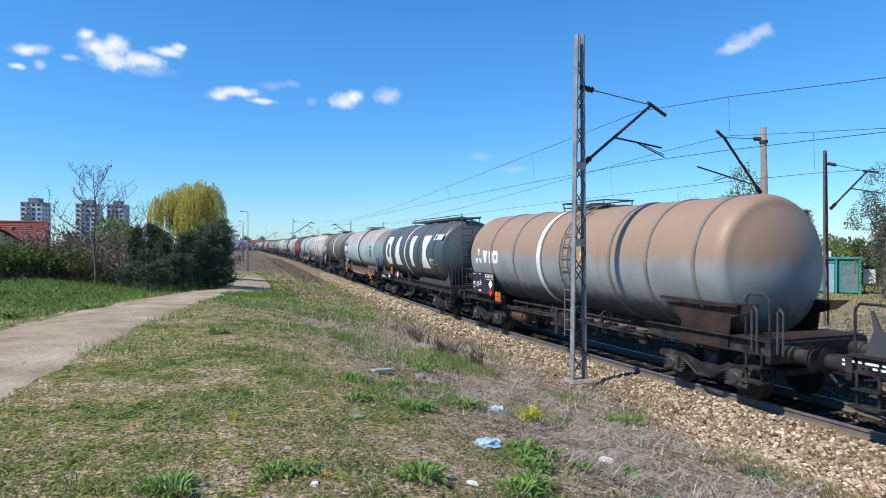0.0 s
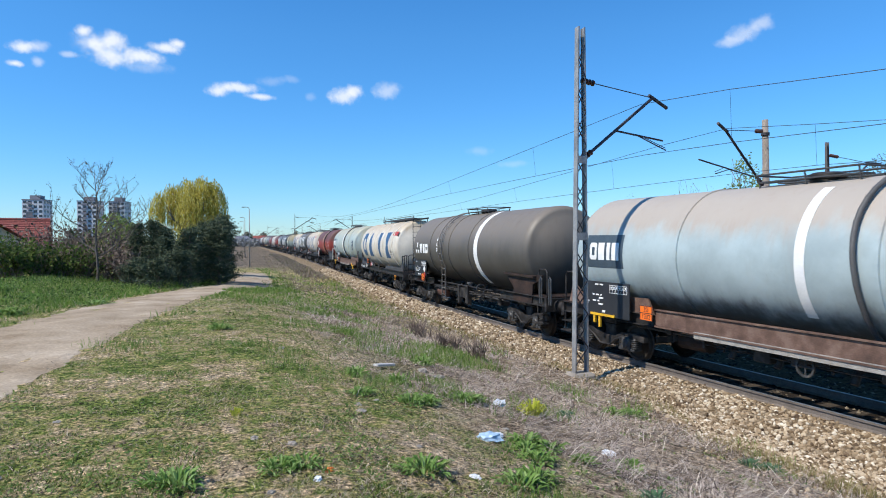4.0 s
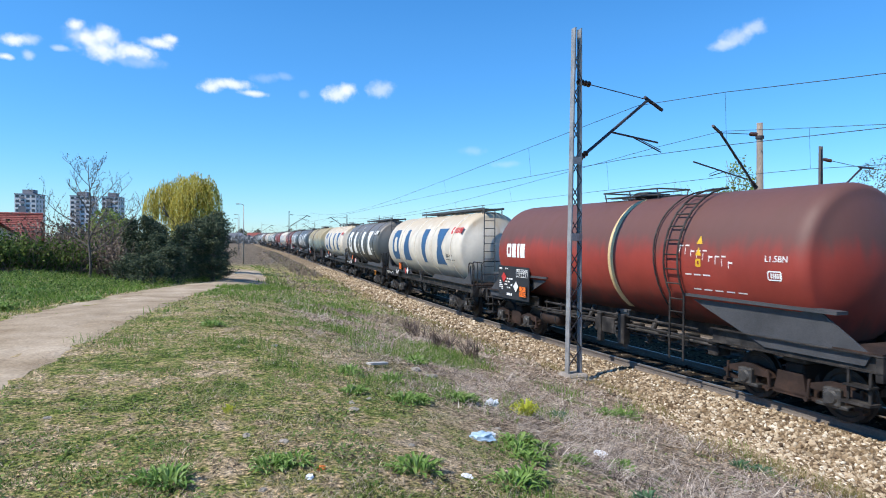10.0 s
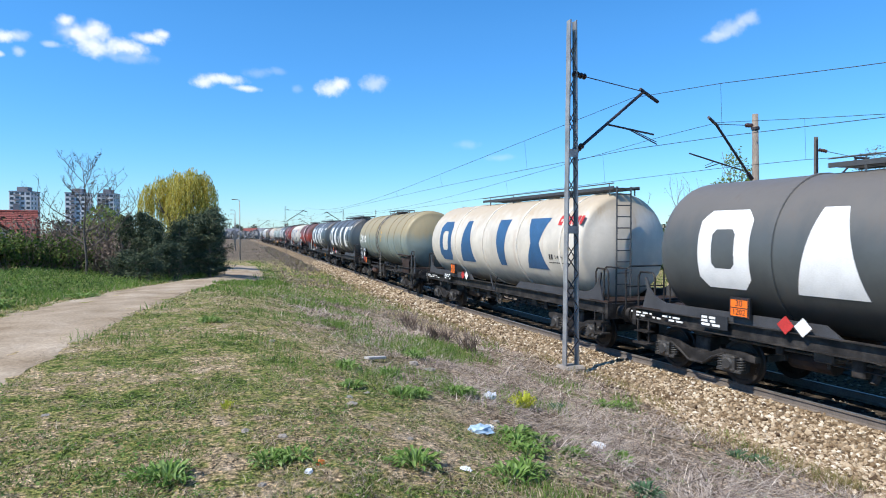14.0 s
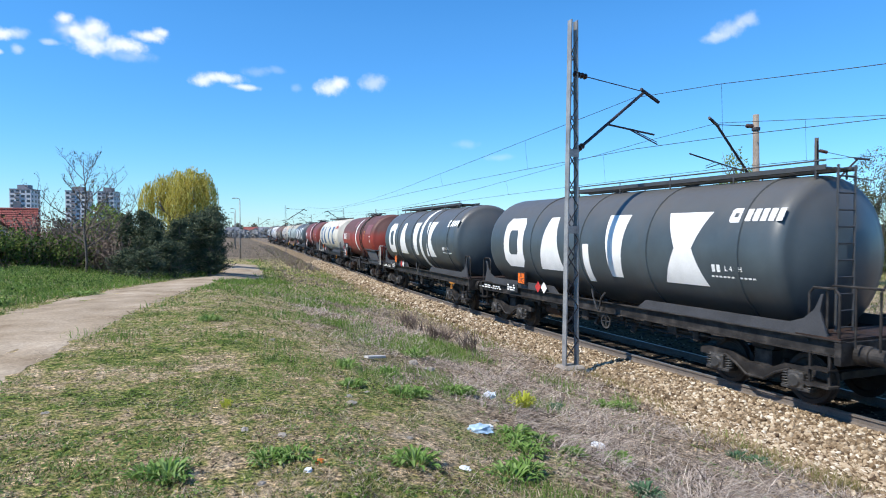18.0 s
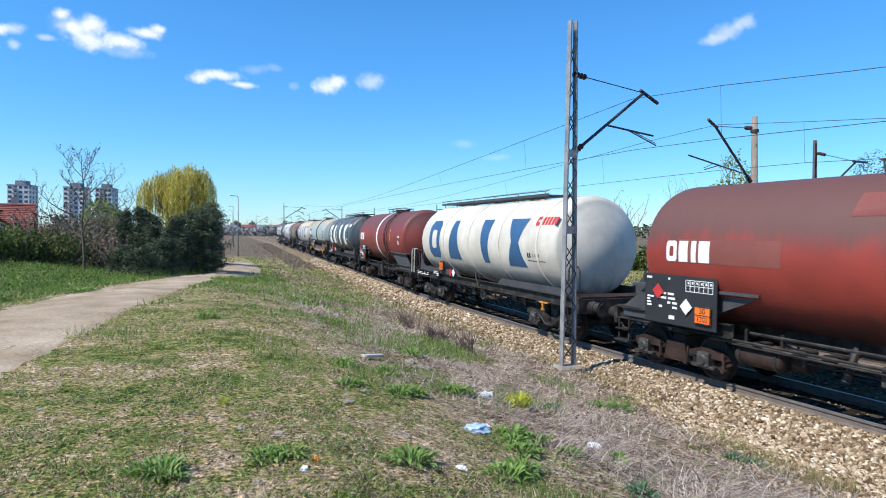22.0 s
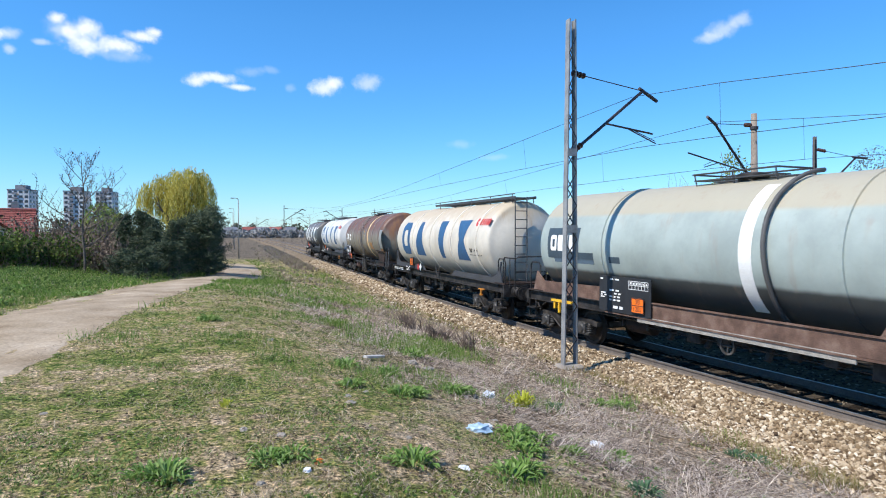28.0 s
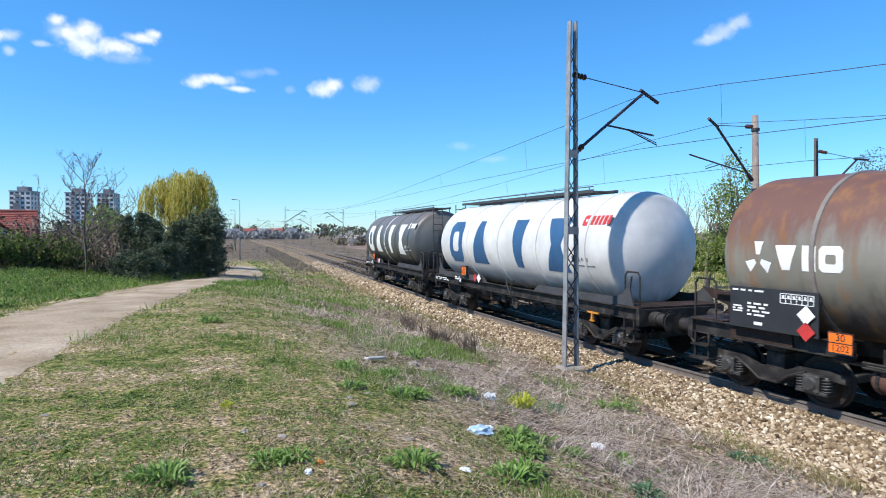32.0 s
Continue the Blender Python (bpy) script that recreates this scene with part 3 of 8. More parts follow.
def make_transom(bm):
    box(bm, -0.6, 0.6, -0.05, 0.05, 0.5, 0.64, 0.01)


def make_brake_block(bm):
    plate_poly(bm, [(-0.06, 0.3), (0.06, 0.28), (0.04, 0.62), (-0.02, 0.72), (-0.06, 0.6)], -0.06, 0.06)


def bogie(root, y, riveted):
    style = "diamond" if riveted else "coil"
    metal = m_rust_dark if riveted else m_under
    b = part("bogie", shared("bogie|bolster" + style, make_bolster, metal), metal, root, "black two-axle bogie", Matrix.Translation((0, y, 0)))
    for s in (-1, 1):
        f = (lambda bm, s=s: make_diamond_frame(bm, s)) if riveted else (lambda bm, s=s: make_side_frame(bm, s))
        part("side_frame", shared("side_frame|%s%d" % (style, s), f, metal), metal, b)
    for e in (-1, 1):
        part("transom", shared("transom|" + style, make_transom, metal), metal, b, at=Matrix.Translation((0, e * 1.3, 0)))
        for x in (-0.76, 0.76):
            part("brake_block", shared("brake_block", make_brake_block, m_rust_dark), m_rust_dark, b, at=Matrix.Translation((x, e * 0.36, 0)))
    for ya in (-0.9, 0.9):
        w = part("wheelset", shared("wheelset", make_wheelset, m_wheel, False), m_wheel, b, "steel wheels on an axle")
        w.matrix_parent_inverse = Matrix.Translation((0, ya, 0.46))
        WHEELSETS.append(w)
        for s in (-1, 1):
            part("axle_box", shared("axle_box", make_axle_box, m_box_grey), m_box_grey, b, at=Matrix.Translation((0, ya, 0)) @ Matrix.Rotation(math.pi if s > 0 else 0, 4, "Z"))
        if not riveted:
            for dy in (-0.24, 0.24):
                part("spring", shared("spring", make_spring, m_box_grey, True), m_box_grey, b, at=Matrix.Translation((-1.08, ya + dy, 0)))
    return b


# --- frame and fittings ---
def make_buffer(bm, end):
    y = 0
    turned(bm, [(-0.0, 0.0), (0.0, 0.19), (0.04, 0.2), (0.05, 0.14), (0.36, 0.14), (0.37, 0.17), (0.6, 0.17)], 20, m=Matrix.Rotation(0 if end < 0 else math.pi, 4, "Z"))
    rod(bm, (0, 0.02 * -end, 0), (0, 0.03 * -end, 0), 0.24, 20)


def make_coupling(bm):
    rod(bm, (0, -0.05, 0), (0, 0.7, 0.0), 0.05, 8)
    pipe(bm, [(0.09, 0.4, 0), (0.09, -0.1, -0.08), (0.05, -0.35, -0.2), (-0.05, -0.35, -0.2), (-0.09, -0.1, -0.08), (-0.09, 0.4, 0)], 0.03)
    pipe(bm, [(0.4, 0.6, -0.05), (0.38, 0.1, -0.3), (0.3, -0.2, -0.5), (0.25, -0.45, -0.3), (0.25, -0.5, 0)], 0.03)


def make_ladder(bm, w, z0, z1, lean=0.0, step=0.3):
    for s in (-1, 1):
        rod(bm, (-lean * 0, s * w / 2, z0), (lean, s * w / 2, z1), 0.022, 6)
    z = z0 + 0.1
    while z < z1:
        x = lean * (z - z0) / (z1 - z0)
        rod(bm, (x, -w / 2, z), (x, w / 2, z), 0.016, 6)
        z += step


def curved_ladder(bm, w, s0, s1, z_low):
    """A ladder that follows the tank's side and goes on straight down."""
    r = TANK_R + 0.09
    for e in (-1, 1):
        pts = [(-r * math.cos(s / TANK_R), e * w / 2, TANK_Z + r * math.sin(s / TANK_R)) for s in np.linspace(s1, s0, 14).tolist()]
        pts.append((pts[-1][0] - 0.0, e * w / 2, z_low))
        pipe(bm, pts, 0.024)
    s = s1
    while s > s0:
        x, z = -r * math.cos(s / TANK_R), TANK_Z + r * math.sin(s / TANK_R)
        rod(bm, (x, -w / 2, z), (x, w / 2, z), 0.017, 6)
        s -= 0.3
    z = TANK_Z + r * math.sin(s0 / TANK_R) - 0.1
    x = -r * math.cos(s0 / TANK_R)
    while z > z_low:
        rod(bm, (x, -w / 2, z), (x, w / 2, z), 0.017, 6)
        z -= 0.28


def hoop(bm, y, w, t=0.012, s0=-2.0, s1=2.35, n=26):
    """A flat strip round the near side of the tank and over the crown."""
    rings = []
    for k in range(n + 1):
        a = (s0 + (s1 - s0) * k / n) / TANK_R
        row = []
        for q, e in ((TANK_R + 0.001, -1), (TANK_R + t, -1), (TANK_R + t, 1), (TANK_R + 0.001, 1)):
            row.append(bm.verts.new((-q * math.cos(a), y * K + e * w / 2, TANK_Z + q * math.sin(a))))
        rings.append(row)
    for a, b in zip(rings, rings[1:]):
        for k in range(4):
            bm.faces.new((a[k], a[(k + 1) % 4], b[(k + 1) % 4], b[k]))
    bm.faces.new(rings[0])
    bm.faces.new(rings[-1][::-1])
    bmesh.ops.recalc_face_normals(bm, faces=list(bm.faces))


def full_hoop(bm, y, w=0.1, t=0.03):
    y *= K
    turned(bm, [(y - w / 2, TANK_R), (y - w / 2 + 0.01, TANK_R + t), (y + w / 2 - 0.01, TANK_R + t), (y + w / 2, TANK_R)], 48)


def plate_poly(bm, pts, x0, x1):
    """An upright plate with that outline of (y, z)."""
    a = [bm.verts.new((x0, y, z)) for y, z in pts]
    b = [bm.verts.new((x1, y, z)) for y, z in pts]
    bm.faces.new(a)
    bm.faces.new(b[::-1])
    for k in range(len(pts)):
        j = (k + 1) % len(pts)
        bm.faces.new((a[k], a[j], b[j], b[k]))
    bmesh.ops.recalc_face_normals(bm, faces=list(bm.faces))


def make_grab_rail(bm, y, w, z0, z1, x=-1.1):
    pipe(bm, [(x, y - w / 2, z0), (x, y - w / 2, z1 - 0.1), (x, y - w / 2 + 0.08, z1), (x, y + w / 2 - 0.08, z1), (x, y + w / 2, z1 - 0.1), (x, y + w / 2, z0)], 0.024)


def make_platform_rail(bm, y, e):
    """The railing of an end platform; e points outwards."""
    for x in (-1.15, 0.2):
        pipe(bm, [(x, y, 1.2), (x, y, 2.15), (x + 0.1, y, 2.25), (x + 1.05, y, 2.25), (x + 1.15, y, 2.15), (x + 1.15, y, 1.2)], 0.022)
        rod(bm, (x, y, 1.75), (x + 1.15, y, 1.75), 0.018, 6)
    for x in (-1.15, 1.15):
        pipe(bm, [(x, y, 2.2), (x, y - e * 0.8, 2.2), (x, y - e * 0.9, 2.1), (x, y - e * 0.9, 1.2)], 0.022)
        rod(bm, (x, y - e * 0.4, 1.2), (x, y - e * 0.4, 2.2), 0.018, 6)


def make_sole_bar(y0, y1):
    """A C-section along the side."""
    def make(bm):
        sec = [(-1.31, 1.02), (-1.31, 1.035), (-1.2, 1.035), (-1.2, 1.285), (-1.31, 1.285), (-1.31, 1.3), (-1.17, 1.3), (-1.17, 1.02)]
        a = [bm.verts.new((x, y0, z)) for x, z in sec]
        b = [bm.verts.new((x, y1, z)) for x, z in sec]
        bm.faces.new(a)
        bm.faces.new(b[::-1])
        for k in range(8):
            bm.faces.new((a[k], a[(k + 1) % 8], b[(k + 1) % 8], b[k]))
        bmesh.ops.recalc_face_normals(bm, faces=list(bm.faces))
    return make


def build_frame(root, kind, half, pivot):
    spin = Matrix.Rotation(math.pi, 4, "Z")
    spans = [(-half + 0.62, half - 0.62)] if kind in "GC" else [(-half + 0.62, -pivot + 1.7), (pivot - 1.7, half - 0.62)]
    for y0, y1 in spans:
        me = shared("sole_bar|%s%.1f" % (kind, y0), make_sole_bar(y0, y1), m_under)
        part("sole_bar", me, m_under, root)
        part("sole_bar", shared("sole_bar|%s%.1ffar" % (kind, y0), make_sole_bar(-y1, -y0), m_under), m_under, root, at=spin)
    part("centre_sill", shared("centre_sill|" + kind, lambda bm: box(bm, -0.18, 0.18, -half + 0.74, half - 0.74, 0.92, 1.24, 0.01), m_under), m_under, root)
    for e in (-1, 1):
        part("headstock", shared("headstock", lambda bm: box(bm, -1.3, 1.3, -0.06, 0.06, 0.88, 1.28, 0.01), m_under), m_under, root, at=Matrix.Translation((0, e * (half - 0.68), 0)))
        part("body_bolster", shared("body_bolster", lambda bm: box(bm, -0.95, 0.95, -0.25, 0.25, 0.86, 1.3, 0.02), m_under), m_under, root, at=Matrix.Translation((0, e * pivot, 0)))


def make_saddle(kind, e, pivot, s):
    """The sheet cradle between tank and frame over a bogie, one side."""
    def make(bm):
        x0, x1 = (-1.24, -1.2) if s < 0 else (1.2, 1.24)
        p = e * pivot
        if kind == "V":
            pts = [(p - e * 1.0, 1.8), (p + e * 1.5, 1.98), (p + e * 1.25, 1.78), (p + e * 0.85, 1.66), (p + e * 0.75, 1.0), (p - e * 0.6, 1.0), (p - e * 0.55, 1.45)]
        elif kind == "R":
            pts = [(p - e * 2.35, 1.9), (p + e * 0.75, 1.86), (p + e * 1.6, 1.28), (p + e * 1.5, 1.1), (p - e * 0.4, 1.1), (p - e * 1.9, 1.7)]
        elif kind == "G":
            pts = [(p - e * 3.3, 1.3), (p - e * 3.0, 1.5), (p + e * 0.8, 1.5), (p + e * 1.1, 1.6), (p + e * 1.3, 1.78), (p + e * 1.42, 2.05), (p + e * 1.46, 2.05), (p + e * 1.4, 1.75), (p + e * 1.55, 1.3)]
        else:
            pts = [(p - e * 2.0, 1.3), (p - e * 1.8, 1.66), (p + e * 0.9, 1.62), (p + e * 1.3, 1.9), (p + e * 1.5, 1.3)]
        plate_poly(bm, pts, x0, x1)
        k = 1.1 if kind == "V" else 2.4
        q = [(p - e * k, 1.9), (p - e * k, 1.96), (p + e * 1.1, 1.93), (p + e * 1.1, 1.87)]
        if kind in "VR":
            plate_poly(bm, q, x0 - 0.12, x1 + 0.12)
    return make


def build_brake_gear(root, kind):
    rng = random.Random(7 if kind == "G" else 11)
    for k in range(9):
        y, w, h = -3.4 + k * 0.82 + rng.uniform(-0.2, 0.2), rng.uniform(0.12, 0.4), rng.uniform(0.12, 0.32)
        m = (m_under, m_box_grey, m_under)[k % 3]
        part("brake_valve", shared("brake_valve|%s%d" % (kind, k), lambda bm: (box(bm, -1.12, -0.75, -w / 2, w / 2, 1.0 - h, 1.02, 0.02), rod(bm, (-0.95, 0, 1.0), (-0.95, 0, 0.7), 0.03, 6)), m), m, root, at=Matrix.Translation((0, y, 0)))
    part("brake_rod", shared("brake_rod|a" + kind, lambda bm: rod(bm, (-1.05, -4.2, 0.9), (-1.05, 4.2, 0.93), 0.03, 6), m_box_grey), m_box_grey, root)
    part("brake_rod", shared("brake_rod|b" + kind, lambda bm: rod(bm, (-1.1, -3.6, 0.8), (-1.1, 2.0, 0.82), 0.018, 6), m_under), m_under, root)
    part("brake_cylinder", shared("brake_cylinder", lambda bm: turned(bm, [(-0.42, 0.0), (-0.42, 0.2), (0.4, 0.2), (0.45, 0.0)], 14), m_rust_dark), m_rust_dark, root, at=Matrix.Translation((-0.7, 2.6, 0.75)))
    part("hand_wheel", shared("hand_wheel", lambda bm: (turned(bm, [(-0.02, 0.15), (0.02, 0.15), (0.02, 0.19), (-0.02, 0.19), (-0.02, 0.15)], 18), rod(bm, (-0.15, 0, 0), (0.15, 0, 0), 0.015, 5), rod(bm, (0, 0, -0.15), (0, 0, 0.15), 0.015, 5)), m_box_grey), m_box_grey, root, at=Matrix.Translation((-1.22, -0.5, 0.8)) @ Matrix.Rotation(radians(90), 4, "Z"))
    for y in (-1.2, 0.3, 1.4):
        part("drain_pipe", shared("drain_pipe", lambda bm: rod(bm, (-0.6, 0, 1.25), (-0.95, 0, 0.6), 0.07, 8), m_under), m_under, root, at=Matrix.Translation((0, y, 0)))


def make_walkway(y0, y1):
    def make(bm):
        for x in (-0.33, -0.11, 0.11, 0.33):
            box(bm, x - 0.08, x + 0.08, y0, y1, 4.27, 4.3)
        for x in (-0.42, 0.42):
            box(bm, x - 0.015, x + 0.015, y0, y1, 4.25, 4.34)
            y = min(y0, y1) + 0.2
            while y < max(y0, y1):
                rod(bm, (x, y, 4.1), (x, y, 4.3), 0.02, 5)
                y += 1.9
        rod(bm, (-0.42, y0, 4.42), (-0.42, y1, 4.42), 0.016, 5)
        y = min(y0, y1) + 0.2
        while y < max(y0, y1):
            rod(bm, (-0.42, y, 4.3), (-0.42, y, 4.42), 0.014, 5)
            y += 1.9
    return make


def make_dome_hatch(bm):
    turned(bm, [(0.0, 0.3), (0.1, 0.3), (0.1, 0.34), (0.16, 0.34), (0.2, 0.25), (0.22, 0.0)], 20, m=Matrix.Translation((0, 0, 4.14)) @ Matrix.Rotation(radians(90), 4, "X"))


def make_crown_frame(bm):
    for x in (-0.5, 0.5):
        rod(bm, (x, -1.0, 4.37), (x, 1.2, 4.37), 0.02, 6)
        for y in (-0.95, 0.1, 1.15):
            rod(bm, (x, y, 4.37), (x * 0.8, y, 4.0), 0.018, 6)
    for y in (-1.0, 1.2):
        rod(bm, (-0.5, y, 4.37), (0.5, y, 4.37), 0.02, 6)
    for x in (-0.4, -0.2, 0.2, 0.4):
        box(bm, x - 0.07, x + 0.07, -1.0, 1.2, 4.22, 4.245)


m_grey_bracket = plain("grey painted bracket", (0.09, 0.088, 0.085), 0.6)
m_pale_rail = plain("pale grab rail paint", (0.55, 0.5, 0.42), 0.5)
m_reservoir = plain("dull red-brown reservoir", (0.1, 0.045, 0.03), 0.65)
m_ladder = plain("worn grey ladder steel", (0.17, 0.155, 0.14), 0.55, 0.3, 6.0, 0.1)
PLATE_WORDS = [mat_on(text_mesh("30", 0.23), m_black), mat_on(text_mesh("1202", 0.21), m_black)]
NOTE_L4 = mat_on(text_mesh("L 4 BH", 0.15), m_white)
NOTE_L15 = mat_on(text_mesh("L1.5BN", 0.16), m_white)


def hazard_plate(root, y, z, x):
    def make(bm):
        box(bm, -0.012, 0.0, -0.29, 0.29, -0.24, 0.24, 0.003)

    def edge(bm):
        for a, b, c, d in ((-0.29, 0.29, 0.215, 0.24), (-0.29, 0.29, -0.24, -0.215), (-0.29, -0.265, -0.24, 0.24), (0.265, 0.29, -0.24, 0.24), (-0.29, 0.29, -0.012, 0.012)):
            box(bm, -0.016, -0.011, a, b, c, d)
    p = part("hazard_plate", shared("hazard_plate", make, m_orange), m_orange, root, "orange hazard plate with black numbers", Matrix.Translation((x, y * K, z)) @ Matrix.Scale(0.74, 4))
    part("plate_edge", shared("plate_edge", edge, m_black), m_black, p)
    for me, dz in zip(PLATE_WORDS, (0.115, -0.115)):
        part("plate_number", me, m_black, p, at=Matrix.Translation((-0.014, 0, dz)) @ FACE_SIDE)


def diamond(root, y, z, x, red):
    def make(bm):
        plate_poly(bm, [(-0.17, 0), (0, -0.17), (0.17, 0), (0, 0.17)], -0.01, 0.0)
    m = m_redmark if red else m_white
    part("hazard_diamond", shared("hazard_diamond|%d" % red, make, m), m, root, "red diamond label" if red else "white diamond label", Matrix.Translation((x, y * K, z)))


def data_panel(root, y0, y1, z0, z1, x, seed):
    y0, y1 = y0 * K, y1 * K
    bm = bmesh.new()
    box(bm, x, x + 0.03, y0, y1, z0, z1, 0.005)
    p = part("data_panel", bm, m_black, root, "black data panel with white print")
    bm, rng = bmesh.new(), random.Random(seed)
    w = y1 - y0
    h = z1 - z0
    small_bars(bm, y0 + 0.52 * w, y1 - 0.22 * w, z0 + 0.3 * h, z1 - 0.34 * h, 4, rng, x, 1.0)
    small_bars(bm, y1 - 0.16 * w, y1 - 0.04 * w, z0 + 0.25 * h, z1 - 0.45 * h, 5, rng, x, 0.6)
    small_bars(bm, y0 + 0.55 * w, y1 - 0.06, z1 - 0.12 * h, z1 - 0.04 * h, 1, rng, x, 0.9)
    small_bars(bm, y0 + 0.5 * w, y1 - 0.3 * w, z0 + 0.08 * h, z0 + 0.2 * h, 1, rng, x, 0.6)
    # a small table of load limits
    ya, yb, za, zb = y0 + 0.05 * w, y0 + 0.4 * w, z1 - 0.3 * h, z1 - 0.08 * h
    for k in range(3):
        z = za + (zb - za) * k / 2
        box(bm, x - 0.005, x, ya, yb, z - 0.006, z + 0.006)
    for k in range(7):
        y = ya + (yb - ya) * k / 6
        box(bm, x - 0.005, x, y - 0.006, y + 0.006, za, zb)
        if k < 6:
            box(bm, x - 0.005, x, y + 0.03, y + 0.07, zb - 0.08, zb - 0.03)
    tagged(part("panel_print", bm, m_white, p), kind="stuff")


def note(root, me, mat, y, s, lift=0.012):
    a = s / TANK_R
    q = TANK_R + lift
    m = Matrix.Translation((-q * math.cos(a), y * K, TANK_Z + q * math.sin(a))) @ Matrix.Rotation(a, 4, "Y") @ FACE_SIDE
    tagged(part("tank_note", me, mat, root, at=m), kind="stuff")


def wagon(kind, paint, label, seed, letters=None, band=None, band_mat=None, ladder=-1, belts=None, belt_mat=None, patch=None, rung=-0.6, board=(5.0, 3.8), marks=(4.8, 2.2, -1.35, -4.15)):
    length = LENGTH[kind]
    half, pivot = length / 2, length / 2 - 2.45
    rng = random.Random(seed)
    root = thing("tank_wagon", Matrix(), label, "tank wagon", "wagons of the train")
    th = TANK_HALF[kind]
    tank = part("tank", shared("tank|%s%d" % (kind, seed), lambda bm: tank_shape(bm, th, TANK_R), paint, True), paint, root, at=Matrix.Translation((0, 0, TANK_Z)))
    metal = {"G": m_grey_sheet, "C": m_rust, "R": m_grey_sheet, "V": m_rust_dark}[kind]
    build_frame(root, kind, half, pivot)
    for e in (-1, 1):
        bogie(root, e * pivot, kind == "R")
        for s in (-1, 1):
            part("saddle", shared("saddle|%s%d%d%s" % (kind, e, s, metal.name), make_saddle(kind, e, pivot, s), metal), metal, root)
        for s in (-1, 1):
            part("buffer", shared("buffer|%d" % e, lambda bm, e=e: make_buffer(bm, e), m_under), m_under, root, at=Matrix.Translation((s * 0.88, e * half, 1.06)))
        part("coupling", shared("coupling", make_coupling, m_under), m_under, root, at=Matrix.Translation((0, e * (half - 0.05), 1.02)) @ Matrix.Rotation(0 if e < 0 else math.pi, 4, "Z"))
        if kind != "R":
            part("grab_rail", shared("grab_rail|%s%d" % (kind, e), lambda bm, e=e: make_grab_rail(bm, e * (half - 1.0), 0.55, 1.2, 2.15, -1.2), m_under), m_under, root)
        part("end_platform", shared("end_platform|%s%d" % (kind, e), lambda bm, e=e: box(bm, -1.25, 1.25, *sorted((e * (half - 0.66), e * (half - 1.5))), 1.29, 1.33), m_rust_dark), m_rust_dark, root)
        part("end_step", shared("end_step|%s%d" % (kind, e), lambda bm, e=e: (box(bm, -1.4, -1.12, e * (half - 1.0) - 0.25, e * (half - 1.0) + 0.25, 0.48, 0.52), box(bm, -1.38, -1.14, e * (half - 1.0) - 0.22, e * (half - 1.0) + 0.22, 0.76, 0.79), box(bm, -1.3, -1.26, e * (half - 1.0) - 0.2, e * (half - 1.0) - 0.16, 0.5, 1.05), box(bm, -1.3, -1.26, e * (half - 1.0) + 0.16, e * (half - 1.0) + 0.2, 0.5, 1.05)), m_under), m_under, root)
    build_brake_gear(root, kind)
    for y in belts or ():
        part("belt", shared("belt|%s%.2f%s" % (kind, y, (belt_mat or paint).name), lambda bm, y=y: full_hoop(bm, y), belt_mat or paint), belt_mat or paint, root, at=Matrix.Translation((0, 0, TANK_Z)))
    if band is not None:
        y, s0, s1, w = band
        bm = bmesh.new()
        hoop(bm, y, w, 0.008, s0, s1)
        part("painted_band", bm, band_mat or m_white, root, "cream painted band" if band_mat else "white painted band")
    if kind == "G":
        ends = (-th + 0.3, 2.6) if ladder < 0 else (-3.7, th - 0.3)
        part("walkway", shared("walkway|G%d" % ladder, make_walkway(*ends), m_walk), m_walk, root, "steel walkway along the crown")
        e = ladder
        part("end_ladder", shared("end_ladder|%d" % e, lambda bm: [make_ladder(bm, 0.45, 1.3, 4.3)], m_walk), m_walk, root, at=Matrix.Translation((-0.35, e * (th + 0.05), 0)) @ Matrix.Rotation(radians(90), 4, "Z"))
        part("platform_rail", shared("platform_rail|G%d" % e, lambda bm: make_platform_rail(bm, e * (half - 0.08), e), m_under), m_under, root)
        part("side_ladder_hook", shared("side_ladder_hook", lambda bm: (pipe(bm, [(-1.3, -0.2, 1.1), (-1.34, -0.1, 1.4), (-1.34, -0.05, 1.6)], 0.025), pipe(bm, [(-1.3, -0.3, 1.1), (-1.34, -0.45, 1.4), (-1.34, -0.6, 1.55)], 0.025)), m_walk), m_walk, root)
        yp = 4.44 if letters is m_white else 4.2
        hazard_plate(root, yp, 1.62, -1.36)
        part("plate_holder", shared("plate_holder", lambda bm: box(bm, -1.345, -1.3, -0.23, 0.23, -0.2, 0.2), m_black), m_black, root, at=Matrix.Translation((0, yp * K, 1.62)))
        part("number_plate", shared("number_plate", lambda bm: box(bm, -1.335, -1.31, 0.3, 1.0, -0.25, 0.02), m_black), m_black, root, at=Matrix.Translation((0, yp * K, 1.38)))
        bm = bmesh.new()
        small_bars(bm, yp * K + 0.34, yp * K + 0.96, 1.16, 1.38, 3, rng, -1.337, 0.5)
        small_bars(bm, 5.2, 6.9, 1.1, 1.24, 2, rng, -1.283, 0.8)
        tagged(part("frame_print", bm, m_white, root), kind="stuff")
        diamond(root, yp - 1.59, 1.42, -1.33, False)
        diamond(root, yp - 1.18, 1.42, -1.33, True)
        if letters:
            for shape, y in zip(("ring", "wedge", "post", "hourglass"), marks):
                part("painted_mark", shared("painted_mark|%s%s%.2f" % (shape, letters.name, y), lambda bm, q=shape, y=y: wrap(bm, BIG_SHAPES[q](y, 0.08)), letters, True), letters, root, "large plain painted shape")
            logo = m_redmark if letters is m_blue else m_white
